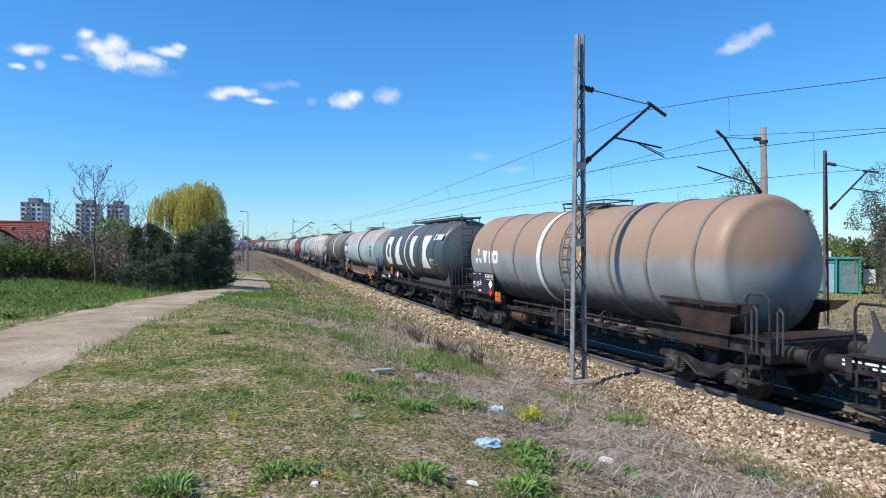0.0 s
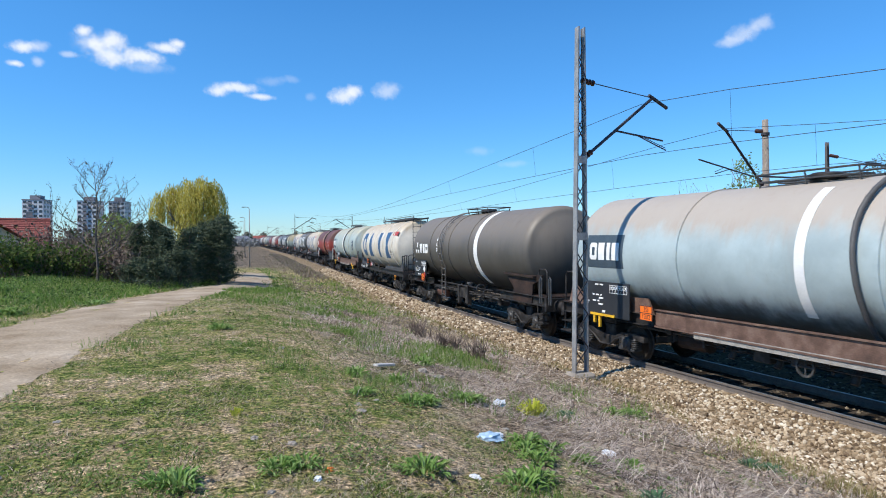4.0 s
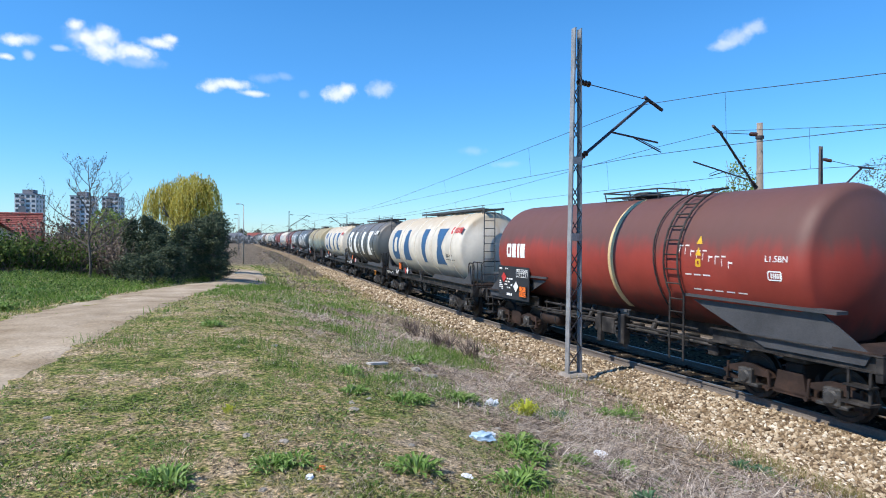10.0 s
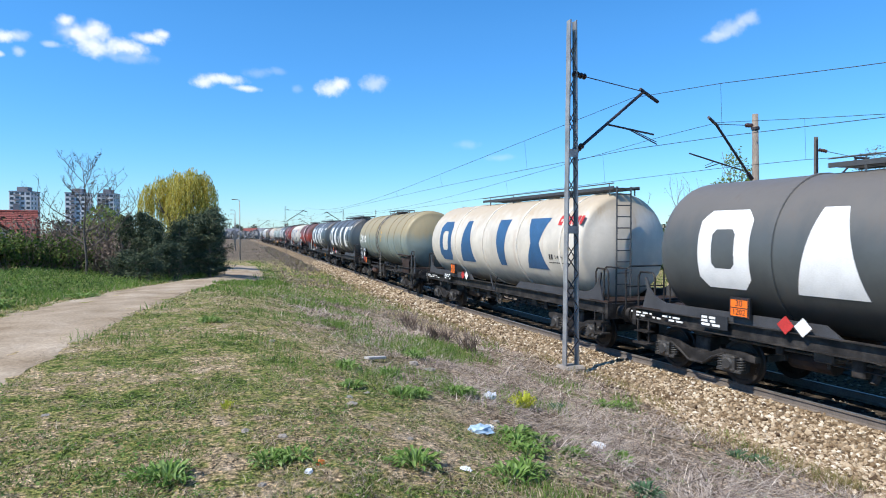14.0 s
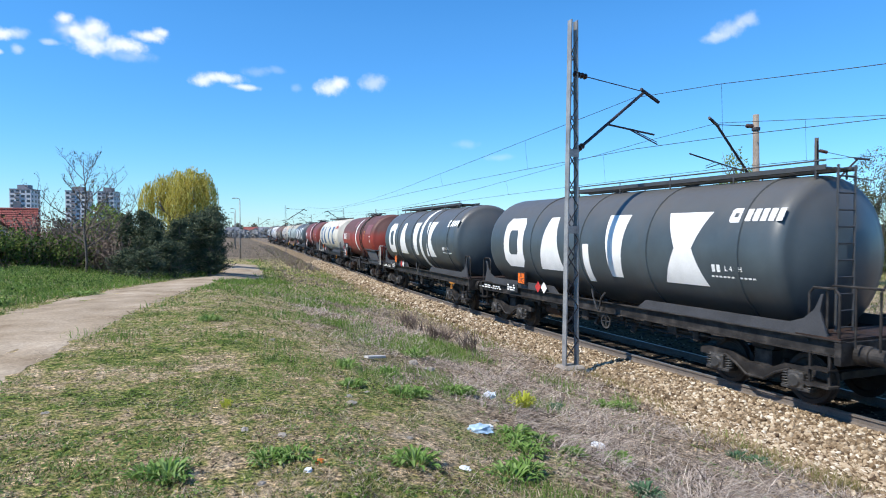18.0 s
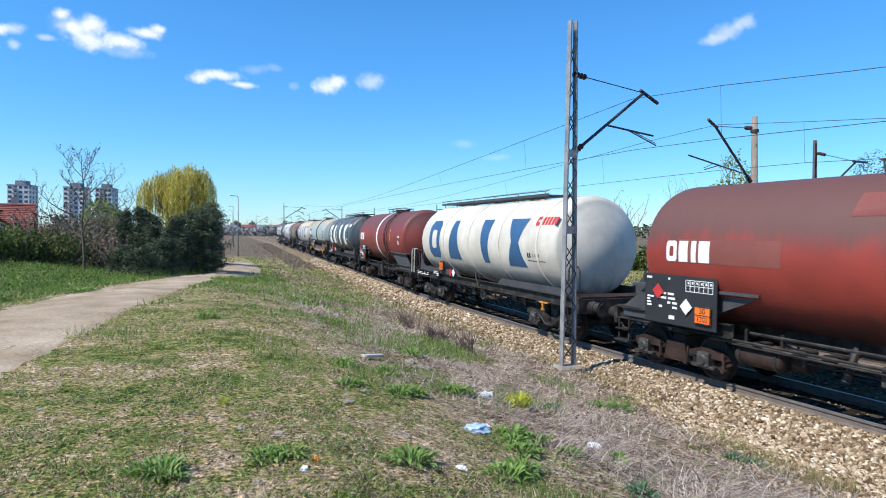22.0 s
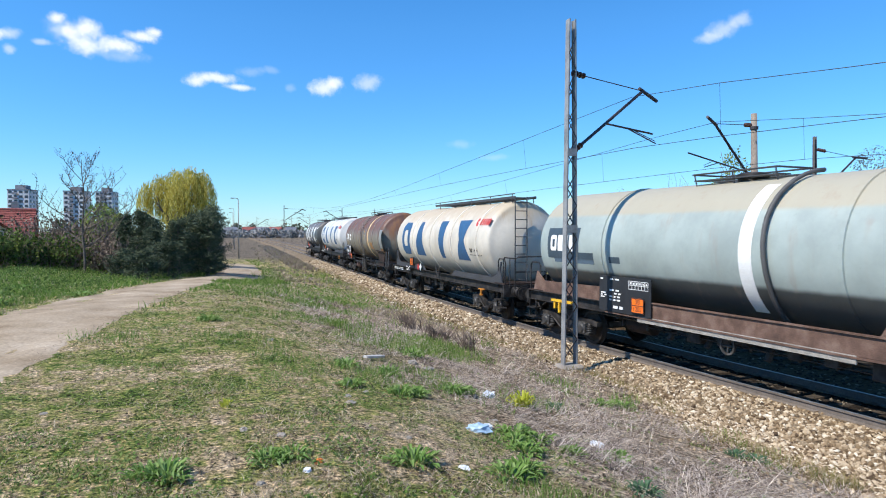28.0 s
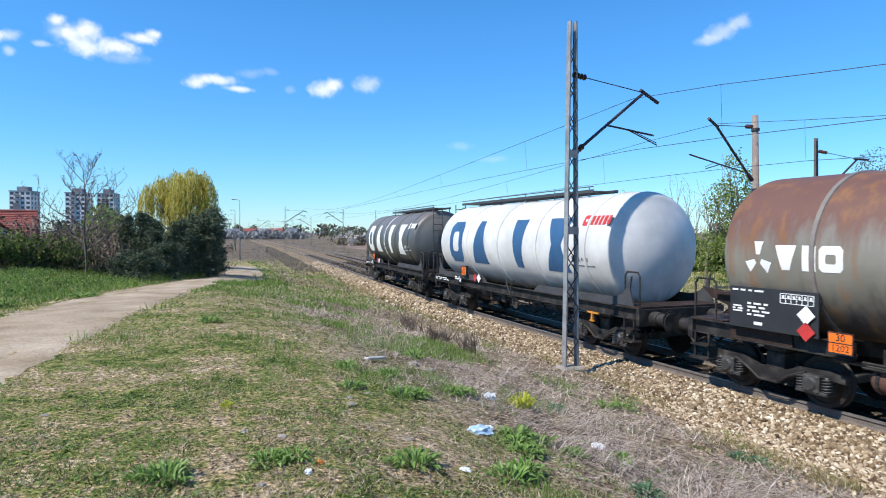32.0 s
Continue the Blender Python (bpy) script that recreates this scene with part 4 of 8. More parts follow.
            def small(bm):
                wrap(bm, ring_shape(-5.65, 0.78, 0.34, 0.32, 0.11) + [rect(-6.0 - 0.21 * k, 0.78, 0.15, 0.27) for k in range(5)])
            part("painted_logo", shared("painted_logo|" + logo.name, small, logo, True), logo, root, "small plain painted marks")
        tint = m_white if letters is m_white else m_black
        note(root, NOTE_L4 if letters is m_white else NOTE_DARK, tint, -5.75, -0.3)
        bm = bmesh.new()
        wrap(bm, [rect(-5.15, -0.3, 0.1, 0.15), rect(-5.3, -0.3, 0.1, 0.15)] + [rect(-5.1 - 0.12 * k, -0.47, 0.08, 0.035) for k in range(11)])
        tagged(part("tank_print", bm, tint, root), kind="stuff")
    else:
        part("dome_hatch", shared("dome_hatch", make_dome_hatch, m_under), m_under, root)
        part("crown_frame", shared("crown_frame|" + kind, make_crown_frame, m_walk), m_walk, root)
    if kind in "VR":
        yl = rung / K if kind == "V" else -3.2
        part("side_ladder", shared("side_ladder|" + kind, lambda bm: curved_ladder(bm, 0.42, -0.75, 2.2, 0.5), m_ladder if kind == "V" else m_under), m_walk, root, at=Matrix.Translation((0, yl * K, 0)))
        data_panel(root, 5.05 if kind == "V" else 4.46, 7.25 if kind == "V" else 6.94, 1.3 if kind == "V" else 1.12, 2.08 if kind == "V" else 2.2, -1.42, seed)
        hazard_plate(root, board[1] / K if kind == "V" else 4.85, 1.3 if kind == "V" else 1.42, -1.46)
        diamond(root, 5.3 if kind == "V" else 5.4, 1.68 if kind == "V" else 1.55, -1.45, False)
        diamond(root, 5.3 if kind == "V" else 6.4, 1.4 if kind == "V" else 1.82, -1.45, True)
        part("side_rail", shared("side_rail|" + kind, lambda bm: (rod(bm, (-1.2, -3.6, 1.0), (-1.2, 3.6, 1.0), 0.03, 6), rod(bm, (-1.2, -3.6, 0.92), (-1.2, 3.6, 0.92), 0.02, 6), rod(bm, (-1.2, 3.1, 1.2), (-1.2, -3.1, 1.2), 0.03, 6)), m_under), m_under, root)
        part("valve_box", shared("valve_box|" + kind, lambda bm: (box(bm, -1.3, -1.1, -0.75, -0.5, 0.5, 1.25, 0.02), box(bm, -1.25, -0.9, -0.3, 0.5, 0.7, 1.1, 0.02), box(bm, -1.3, -1.15, 0.2, 0.35, 0.45, 1.2, 0.02)), m_under), m_under, root)
        for y in ((-half + 0.03, -half + 0.44) if kind == "R" else (-half + 0.42, -half + 1.0)):
            if kind == "R":
                part("grab_rail", shared("grab_post|%.1f" % y, lambda bm, y=y: pipe(bm, [(-1.28, y, 1.1), (-1.28, y - 0.04, 2.16), (-1.24, y - 0.05, 2.23), (-1.14, y - 0.05, 2.22)], 0.026), m_pale_rail), m_pale_rail, root, "bent pale grab post")
            else:
                part("grab_rail", shared("grab_rail|%s%.1f" % (kind, y), lambda bm, y=y: make_grab_rail(bm, y, 0.12, 1.1, 1.95, -1.28), m_walk), m_walk, root)
        bm = bmesh.new()
        for k, (s, m) in enumerate(((0.42, 0), (0.18, 1), (-0.05, 2))):
            yw = yl + (0.75 if rung > 1 else -0.85)
            wrap(bm, [[(yw - 0.1, s - 0.08), (yw + 0.1, s - 0.08), (yw, s + 0.1)]] if k < 2 else ring_shape(yw, s, 0.17, 0.17, 0.05))
        part("warning_sign", bm, m_white if rung > 1 else m_yellow, root, "small warning labels")
    if kind in "VR":
        part("air_reservoir", shared("air_reservoir|" + kind, lambda bm: turned(bm, [(-0.55, 0.0), (-0.53, 0.16), (-0.47, 0.21), (0.47, 0.21), (0.53, 0.16), (0.55, 0.0)], 16), m_reservoir if kind == "V" else m_rust_dark, True), m_reservoir, root, "rust-brown air reservoir", Matrix.Translation((-0.95, 3.0, 0.72)))
        for y in (2.6, 3.4):
            part("reservoir_strap", shared("reservoir_strap", lambda bm: (turned(bm, [(-0.03, 0.212), (0.03, 0.212), (0.03, 0.225), (-0.03, 0.225), (-0.03, 0.212)], 16), box(bm, -0.02, 0.02, -0.03, 0.03, 0.2, 0.5)), m_under), m_under, root, at=Matrix.Translation((-0.95, y, 0.72)))
        part("hanging_bracket", shared("hanging_bracket", lambda bm: (plate_poly(bm, [(-0.1, 0.55), (0.1, 0.55), (0.16, 1.35), (-0.16, 1.35)], -1.16, -1.1), box(bm, -1.2, -1.06, -0.14, 0.14, 1.3, 1.36), rod(bm, (-1.13, 0, 0.4), (-1.13, 0, 0.58), 0.08, 10)), m_grey_bracket), m_grey_bracket, root, at=Matrix.Translation((0, -0.6, 0)))
    if kind == "V":
        def wheel(bm):
            turned(bm, [(-0.016, 0.12), (0.016, 0.12), (0.016, 0.15), (-0.016, 0.15), (-0.016, 0.12)], 20, m=Matrix.Rotation(radians(90), 4, "Z"))
            for a in (0.4, 1.97):
                rod(bm, (0, -0.13 * math.cos(a), -0.13 * math.sin(a)), (0, 0.13 * math.cos(a), 0.13 * math.sin(a)), 0.012, 6)
            rod(bm, (0, 0, 0), (0.25, 0, 0), 0.02, 6)
        part("hand_wheel", shared("hand_wheel", wheel, m_walk), m_walk, root, "small spoked hand wheel", Matrix.Translation((-1.36, -2.31, 1.23)))

        def mark(bm):
            for a in (math.pi / 2, math.pi * 7 / 6, math.pi * 11 / 6):
                wrap(bm, [[(6.42 + q * math.cos(a + e), -0.06 + q * math.sin(a + e)) for q, e in ((0.34, -0.35), (0.34, 0.35), (0.09, 0.5), (0.09, -0.5))]])
            wrap(bm, [[(6.0, 0.2), (5.5, 0.2), (5.66, -0.24), (5.84, -0.24)], rect(5.22, -0.02, 0.3, 0.44)] + ring_shape(4.75, -0.02, 0.5, 0.44, 0.14))
        part("painted_logo", shared("painted_logo|V", mark, m_white, True), m_white, root, "plain white painted marks")
    if kind in "RC":
        rp, qp, yp_ = (0.02, 1.56, -2.1) if kind == "R" else (0.045, 1.58, -1.6)
        part("vent_pipe", shared("vent_pipe|" + kind, lambda bm: pipe(bm, [(-qp * math.cos(s / TANK_R), yp_ + 0.05 * math.sin(s * 2), TANK_Z + qp * math.sin(s / TANK_R)) for s in np.linspace(2.3, -1.75, 18).tolist()], rp), m_under if kind == "R" else m_grey_bracket, True), m_under, root, "thin pipe down the tank's side")
        y, s = (5.35, 0.04) if kind == "R" else (5.95, 0.09)
        if kind == "C":
            part("logo_panel", shared("logo_panel", lambda bm: wrap(bm, [rect(y, s, 1.8, 0.85)], 0.004), m_slate, True), m_slate, root, "slate blue painted panel")
        def bars(bm):
            wrap(bm, ring_shape(y + 0.52, s, 0.36, 0.44, 0.11) + [rect(y + 0.12, s, 0.3, 0.44), rect(y - 0.22, s, 0.16, 0.44), rect(y - 0.55, s, 0.34, 0.44)], 0.009)
        part("painted_logo", shared("painted_logo|" + kind, bars, m_white, True), m_white, root, "plain white painted marks")
        yn = -6.3 if kind == "R" else -6.85
        if kind == "C":
            part("note_panel", shared("note_panel", lambda bm: wrap(bm, [rect(yn, -0.05, 0.8, 0.75)], 0.004), m_slate, True), m_slate, root)
        note(root, NOTE_L15, m_white, yn, 0.08)
        bm = bmesh.new()
        wrap(bm, ring_shape(yn + 0.05, -0.22, 0.36, 0.18, 0.025) + [rect(yn + 0.13 - 0.055 * k, -0.22, 0.035, 0.09) for k in range(5)], 0.009)
        tagged(part("tank_print", bm, m_white, root), kind="stuff")
    if kind == "C":
        part("side_beam", shared("side_beam", lambda bm: (box(bm, -1.36, -1.3, -half + 1.2, 3.2, 1.09, 1.43), box(bm, -1.4, -1.3, -half + 1.2, 3.2, 1.05, 1.085), box(bm, -1.4, -1.3, -half + 1.2, 3.2, 1.435, 1.46)), m_rust), m_rust, root, "rusty brown side beam")
        part("side_rail", shared("side_rail|C", lambda bm: box(bm, -1.38, -1.34, -3.2, 2.0, 0.96, 1.1), m_sleeper), m_sleeper, root)
        data_panel(root, (board[0] - 0.95) / K, (board[0] + 0.95) / K, 1.1, 1.98, -1.42, seed)
        hazard_plate(root, board[1] / K, 1.35, -1.46)
        part("brake_platform", shared("brake_platform", lambda bm: (box(bm, -1.45, -1.36, 4.6, 5.6, 1.1, 1.16), box(bm, -1.43, -1.38, 5.2, 5.28, 0.8, 1.13), box(bm, -1.43, -1.38, 5.42, 5.5, 0.9, 1.13)), m_yellow), m_yellow, root, "yellow brake fitting")
        part("brake_platform", shared("brake_platform|near", lambda bm: (pipe(bm, [(-1.45, -6.3, 1.12), (-1.47, -6.1, 1.02), (-1.47, -5.3, 1.02), (-1.45, -5.1, 1.16)], 0.03), box(bm, -1.45, -1.4, -5.62, -5.5, 0.8, 1.02), box(bm, -1.47, -1.38, -5.7, -5.42, 0.78, 0.83)), m_yellow), m_yellow, root, "yellow brake fitting")
    if kind == "G" and seed % 2 == 0:
        part("brake_lever", shared("brake_lever", lambda bm: (box(bm, -1.36, -1.3, -5.3, -4.8, 0.99, 1.03), box(bm, -1.37, -1.32, -5.07, -5.0, 0.8, 1.0), box(bm, -1.37, -1.32, -5.12, -4.95, 0.78, 0.82)), m_orange_paint), m_orange_paint, root, "orange brake lever")
    for sh in patch or ():
        y, s, w, h, m = sh
        bm = bmesh.new()
        wrap(bm, [rect(y, s, w, h)], 0.003)
        part("repaint_patch", bm, m, root, "patch of fresher paint", smooth_shade=True)
    return root


m_grey_sheet = plain("dark grey sheet", (0.06, 0.06, 0.063), 0.55, 0.1, 2.0, 0.1, 0.3)
m_slate = plain("slate blue panel", (0.05, 0.075, 0.095), 0.5)
m_orange_paint = plain("orange paint", (0.6, 0.24, 0.03), 0.5)
m_red_fresh = plain("fresh red paint", (0.21, 0.062, 0.045), 0.4, 0.0, 1.2, 0.05, 0.15)
m_cream_belt = plain("cream belt", (0.66, 0.6, 0.5), 0.5, 0.0, 2.0, 0.05, 0.2)
m_cream_band = plain("cream-yellow band", (0.66, 0.47, 0.24), 0.5, 0.0, 2.0, 0.05, 0.25)
m_grey_belt = plain("dull grey-brown belt", (0.21, 0.18, 0.155), 0.5, 0.0, 2.0, 0.05, 0.25)
m_patch_pale = plain("pale blue-grey repaint", (0.27, 0.285, 0.27), 0.5, 0.0, 1.5, 0.08, 0.25)
m_ochre_stain = plain("ochre rust stain", (0.33, 0.17, 0.06), 0.6, 0.0, 1.5, 0.05, 0.35)
m_graffiti = plain("white scribble paint", (0.7, 0.66, 0.62), 0.6)
NOTE_DARK = mat_on(text_mesh("L 4 BH", 0.15), m_black)

# greys: lit tone added to the brownish crown, shade painted into the belly
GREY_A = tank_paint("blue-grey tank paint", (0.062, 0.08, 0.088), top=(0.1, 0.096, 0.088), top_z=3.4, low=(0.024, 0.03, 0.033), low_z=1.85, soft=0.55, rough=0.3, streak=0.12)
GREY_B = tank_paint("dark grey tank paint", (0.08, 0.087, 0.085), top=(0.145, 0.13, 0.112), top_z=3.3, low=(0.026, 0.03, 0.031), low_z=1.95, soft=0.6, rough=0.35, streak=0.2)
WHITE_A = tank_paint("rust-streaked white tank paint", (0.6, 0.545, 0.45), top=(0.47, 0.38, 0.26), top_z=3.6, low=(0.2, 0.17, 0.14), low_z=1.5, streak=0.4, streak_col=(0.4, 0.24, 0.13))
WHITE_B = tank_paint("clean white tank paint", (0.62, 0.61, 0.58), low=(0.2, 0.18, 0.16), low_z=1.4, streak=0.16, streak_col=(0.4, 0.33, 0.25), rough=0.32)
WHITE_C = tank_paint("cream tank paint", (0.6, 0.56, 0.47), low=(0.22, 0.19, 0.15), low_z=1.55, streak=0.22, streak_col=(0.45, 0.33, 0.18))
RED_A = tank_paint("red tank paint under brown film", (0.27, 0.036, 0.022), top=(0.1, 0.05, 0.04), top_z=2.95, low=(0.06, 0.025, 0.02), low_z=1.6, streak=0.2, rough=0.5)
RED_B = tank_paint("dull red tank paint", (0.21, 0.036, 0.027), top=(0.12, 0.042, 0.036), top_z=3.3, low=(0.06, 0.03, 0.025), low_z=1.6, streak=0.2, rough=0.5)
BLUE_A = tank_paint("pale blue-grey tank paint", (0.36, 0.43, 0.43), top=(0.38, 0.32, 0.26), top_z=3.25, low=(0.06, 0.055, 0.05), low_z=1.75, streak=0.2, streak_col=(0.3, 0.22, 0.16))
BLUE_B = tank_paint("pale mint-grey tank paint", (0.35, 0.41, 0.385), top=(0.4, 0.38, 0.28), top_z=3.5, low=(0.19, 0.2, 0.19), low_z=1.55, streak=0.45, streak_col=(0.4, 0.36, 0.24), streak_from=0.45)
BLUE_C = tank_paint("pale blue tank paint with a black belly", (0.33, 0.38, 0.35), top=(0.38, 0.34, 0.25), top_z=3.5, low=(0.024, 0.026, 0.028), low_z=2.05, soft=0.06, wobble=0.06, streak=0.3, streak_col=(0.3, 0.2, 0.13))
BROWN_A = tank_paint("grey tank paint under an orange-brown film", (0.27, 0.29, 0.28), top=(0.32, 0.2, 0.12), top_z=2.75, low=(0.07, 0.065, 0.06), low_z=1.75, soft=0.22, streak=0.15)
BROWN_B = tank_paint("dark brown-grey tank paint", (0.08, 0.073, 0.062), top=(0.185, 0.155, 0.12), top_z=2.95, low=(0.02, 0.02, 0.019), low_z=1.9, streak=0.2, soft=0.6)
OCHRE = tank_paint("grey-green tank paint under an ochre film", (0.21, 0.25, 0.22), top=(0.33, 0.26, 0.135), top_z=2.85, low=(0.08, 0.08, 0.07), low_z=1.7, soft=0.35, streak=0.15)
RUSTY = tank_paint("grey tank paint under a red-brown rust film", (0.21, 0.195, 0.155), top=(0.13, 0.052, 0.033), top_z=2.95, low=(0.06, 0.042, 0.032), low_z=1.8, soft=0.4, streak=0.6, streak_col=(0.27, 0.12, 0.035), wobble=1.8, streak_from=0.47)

GB = (3.5, 0.4, -2.75, -5.85)
VB = (5.15, 3.1, 0.95, -3.1, -4.8, -6.6)
GREY_LABEL = "grey tank wagon with white painted marks"
WHITE_LABEL = "white tank wagon with blue painted marks"
RED_LABEL = "weathered red tank wagon with a white band"
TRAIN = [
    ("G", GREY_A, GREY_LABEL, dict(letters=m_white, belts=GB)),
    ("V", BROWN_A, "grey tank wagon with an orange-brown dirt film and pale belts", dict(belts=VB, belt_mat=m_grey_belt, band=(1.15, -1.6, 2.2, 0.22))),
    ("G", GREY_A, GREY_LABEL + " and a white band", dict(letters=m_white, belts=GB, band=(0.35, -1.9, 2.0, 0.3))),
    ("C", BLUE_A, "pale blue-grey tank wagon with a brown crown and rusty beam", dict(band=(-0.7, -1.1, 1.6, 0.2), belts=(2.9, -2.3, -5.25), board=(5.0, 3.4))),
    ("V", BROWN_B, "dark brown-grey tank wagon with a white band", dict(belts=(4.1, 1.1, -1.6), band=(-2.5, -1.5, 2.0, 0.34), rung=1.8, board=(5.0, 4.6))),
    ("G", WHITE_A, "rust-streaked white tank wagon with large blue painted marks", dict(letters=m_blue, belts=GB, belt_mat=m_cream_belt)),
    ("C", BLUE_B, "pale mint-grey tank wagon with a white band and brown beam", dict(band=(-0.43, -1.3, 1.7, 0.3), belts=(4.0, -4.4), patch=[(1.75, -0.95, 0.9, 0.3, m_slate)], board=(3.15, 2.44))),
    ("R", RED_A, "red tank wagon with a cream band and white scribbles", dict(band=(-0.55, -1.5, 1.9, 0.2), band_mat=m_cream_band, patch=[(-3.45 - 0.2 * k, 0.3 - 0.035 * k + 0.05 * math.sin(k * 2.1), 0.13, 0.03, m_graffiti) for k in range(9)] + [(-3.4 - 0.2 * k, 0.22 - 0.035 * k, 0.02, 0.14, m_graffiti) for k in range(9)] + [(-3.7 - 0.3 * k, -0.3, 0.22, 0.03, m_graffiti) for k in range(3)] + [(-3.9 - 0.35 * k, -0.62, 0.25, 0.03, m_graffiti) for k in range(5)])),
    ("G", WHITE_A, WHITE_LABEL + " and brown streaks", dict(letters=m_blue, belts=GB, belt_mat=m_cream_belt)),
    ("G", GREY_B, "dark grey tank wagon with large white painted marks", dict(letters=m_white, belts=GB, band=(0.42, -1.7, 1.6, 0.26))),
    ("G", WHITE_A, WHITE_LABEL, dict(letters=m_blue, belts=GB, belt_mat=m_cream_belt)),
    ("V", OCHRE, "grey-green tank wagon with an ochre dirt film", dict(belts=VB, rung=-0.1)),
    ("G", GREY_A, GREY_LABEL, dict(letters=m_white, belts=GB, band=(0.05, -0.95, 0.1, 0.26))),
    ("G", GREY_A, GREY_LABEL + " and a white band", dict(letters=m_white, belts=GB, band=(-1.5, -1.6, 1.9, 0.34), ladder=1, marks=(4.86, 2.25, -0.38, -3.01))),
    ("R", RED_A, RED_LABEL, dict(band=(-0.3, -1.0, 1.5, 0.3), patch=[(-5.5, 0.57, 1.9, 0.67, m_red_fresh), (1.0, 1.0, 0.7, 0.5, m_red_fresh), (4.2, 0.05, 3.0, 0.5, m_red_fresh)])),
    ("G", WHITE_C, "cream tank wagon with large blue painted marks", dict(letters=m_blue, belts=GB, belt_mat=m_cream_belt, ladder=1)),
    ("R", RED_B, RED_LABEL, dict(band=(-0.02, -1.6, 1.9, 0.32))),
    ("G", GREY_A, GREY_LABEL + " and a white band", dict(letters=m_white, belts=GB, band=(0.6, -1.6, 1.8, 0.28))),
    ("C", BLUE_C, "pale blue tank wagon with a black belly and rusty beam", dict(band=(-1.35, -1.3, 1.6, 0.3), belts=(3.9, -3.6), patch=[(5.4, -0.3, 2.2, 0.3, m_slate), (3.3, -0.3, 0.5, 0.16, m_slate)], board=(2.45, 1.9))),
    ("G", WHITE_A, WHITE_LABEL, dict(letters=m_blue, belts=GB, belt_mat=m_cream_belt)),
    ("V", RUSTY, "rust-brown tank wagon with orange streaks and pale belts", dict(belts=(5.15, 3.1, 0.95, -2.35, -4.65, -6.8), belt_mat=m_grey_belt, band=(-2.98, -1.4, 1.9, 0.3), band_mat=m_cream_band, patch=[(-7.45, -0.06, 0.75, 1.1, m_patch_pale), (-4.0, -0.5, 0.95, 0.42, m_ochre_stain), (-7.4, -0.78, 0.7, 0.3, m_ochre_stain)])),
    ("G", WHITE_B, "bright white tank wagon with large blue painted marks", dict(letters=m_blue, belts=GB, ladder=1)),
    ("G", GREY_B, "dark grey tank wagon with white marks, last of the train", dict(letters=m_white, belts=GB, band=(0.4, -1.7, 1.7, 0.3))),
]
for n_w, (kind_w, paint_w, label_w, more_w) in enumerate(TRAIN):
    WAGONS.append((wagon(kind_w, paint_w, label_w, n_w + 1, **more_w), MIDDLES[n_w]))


# ---- overhead line ----
def make_channel(bm, s, w, top, lean=0.0, taper=0.5):
    """An upright U-channel whose web faces outwards (s = -1 or 1)."""
    f, t, d = 0.036 * w / 0.2, 0.012, 0.085 * w / 0.2
    sec = [(w, -d), (w, d), (w - f, d), (w - f, d - t), (w - t, d - t), (w - t, -d + t), (w - f, -d + t), (w - f, -d)]
    lo = [bm.verts.new((s * x, y, 0.0)) for x, y in sec]
    hi = [bm.verts.new((s * (x - w * taper) + lean, y, top)) for x, y in sec]
    for k in range(8):
        bm.faces.new((lo[k], lo[(k + 1) % 8], hi[(k + 1) % 8], hi[k]))
    bm.faces.new(hi)
    bm.faces.new(lo[::-1])
    bmesh.ops.recalc_face_normals(bm, faces=list(bm.faces))


def lattice_mast(at, height, label, near=True, turn=0.0, metal=None, lean=0.0, w=0.2):
    metal = metal or m_galv
    root = thing("catenary_mast", Matrix.Translation(at) @ Matrix.Rotation(turn, 4, "Z"), label, "catenary mast", "masts of the overhead line")
    key = "%.1f%d%.2f%.2f%s" % (height, near, lean, w, metal.name)
    for s in (-1, 1):
        part("leg", shared("leg|%s%d" % (key, s), lambda bm, s=s: make_channel(bm, s, w, height, lean), metal), metal, root)
    z, s, n = 0.25, 1, 0
    step = 0.4 if near else 0.8
    dy = 0.085 * w / 0.2
    while z < height - step:
        k0, k1 = 1 - 0.5 * z / height, 1 - 0.5 * (z + step) / height
        for y in ((-dy, dy) if near else (0.0,)):
            bm = bmesh.new()
            e = s if y <= 0 else -s
            a = Vector((-e * (w - 0.02) * k0 + lean * z / height, y, z))
            b = Vector((e * (w - 0.02) * k1 + lean * (z + step) / height, y, z + step))
            u = Vector((0, 0, 0.022))
            lo = [bm.verts.new(p + Vector((0, -0.005, 0))) for p in (a - u, a + u, b + u, b - u)]
            hi = [bm.verts.new(p + Vector((0, 0.005, 0))) for p in (a - u, a + u, b + u, b - u)]
            bm.faces.new(lo)
            bm.faces.new(hi[::-1])
            for k in range(4):
                bm.faces.new((lo[k], lo[(k + 1) % 4], hi[(k + 1) % 4], hi[k]))
            part("lacing_bar", bm, m_dark_steel, root)
        z += step
        s = -s
    for zp in (height * 0.62, height * 0.4):
        k = 1 - 0.5 * zp / height
        part("tie_plate", shared("tie_plate|%s%.2f" % (key, zp), lambda bm, zp=zp, k=k: box(bm, -w * k + lean * zp / height, w * k + lean * zp / height, -dy - 0.012, -dy - 0.002, zp - 0.09, zp + 0.09), metal), metal, root)
    part("foundation", shared("foundation", lambda bm: box(bm, -0.3, 0.3, -0.24, 0.28, -0.5, 0.05, 0.06), m_concrete), m_concrete, root, "rough concrete footing")
    return root


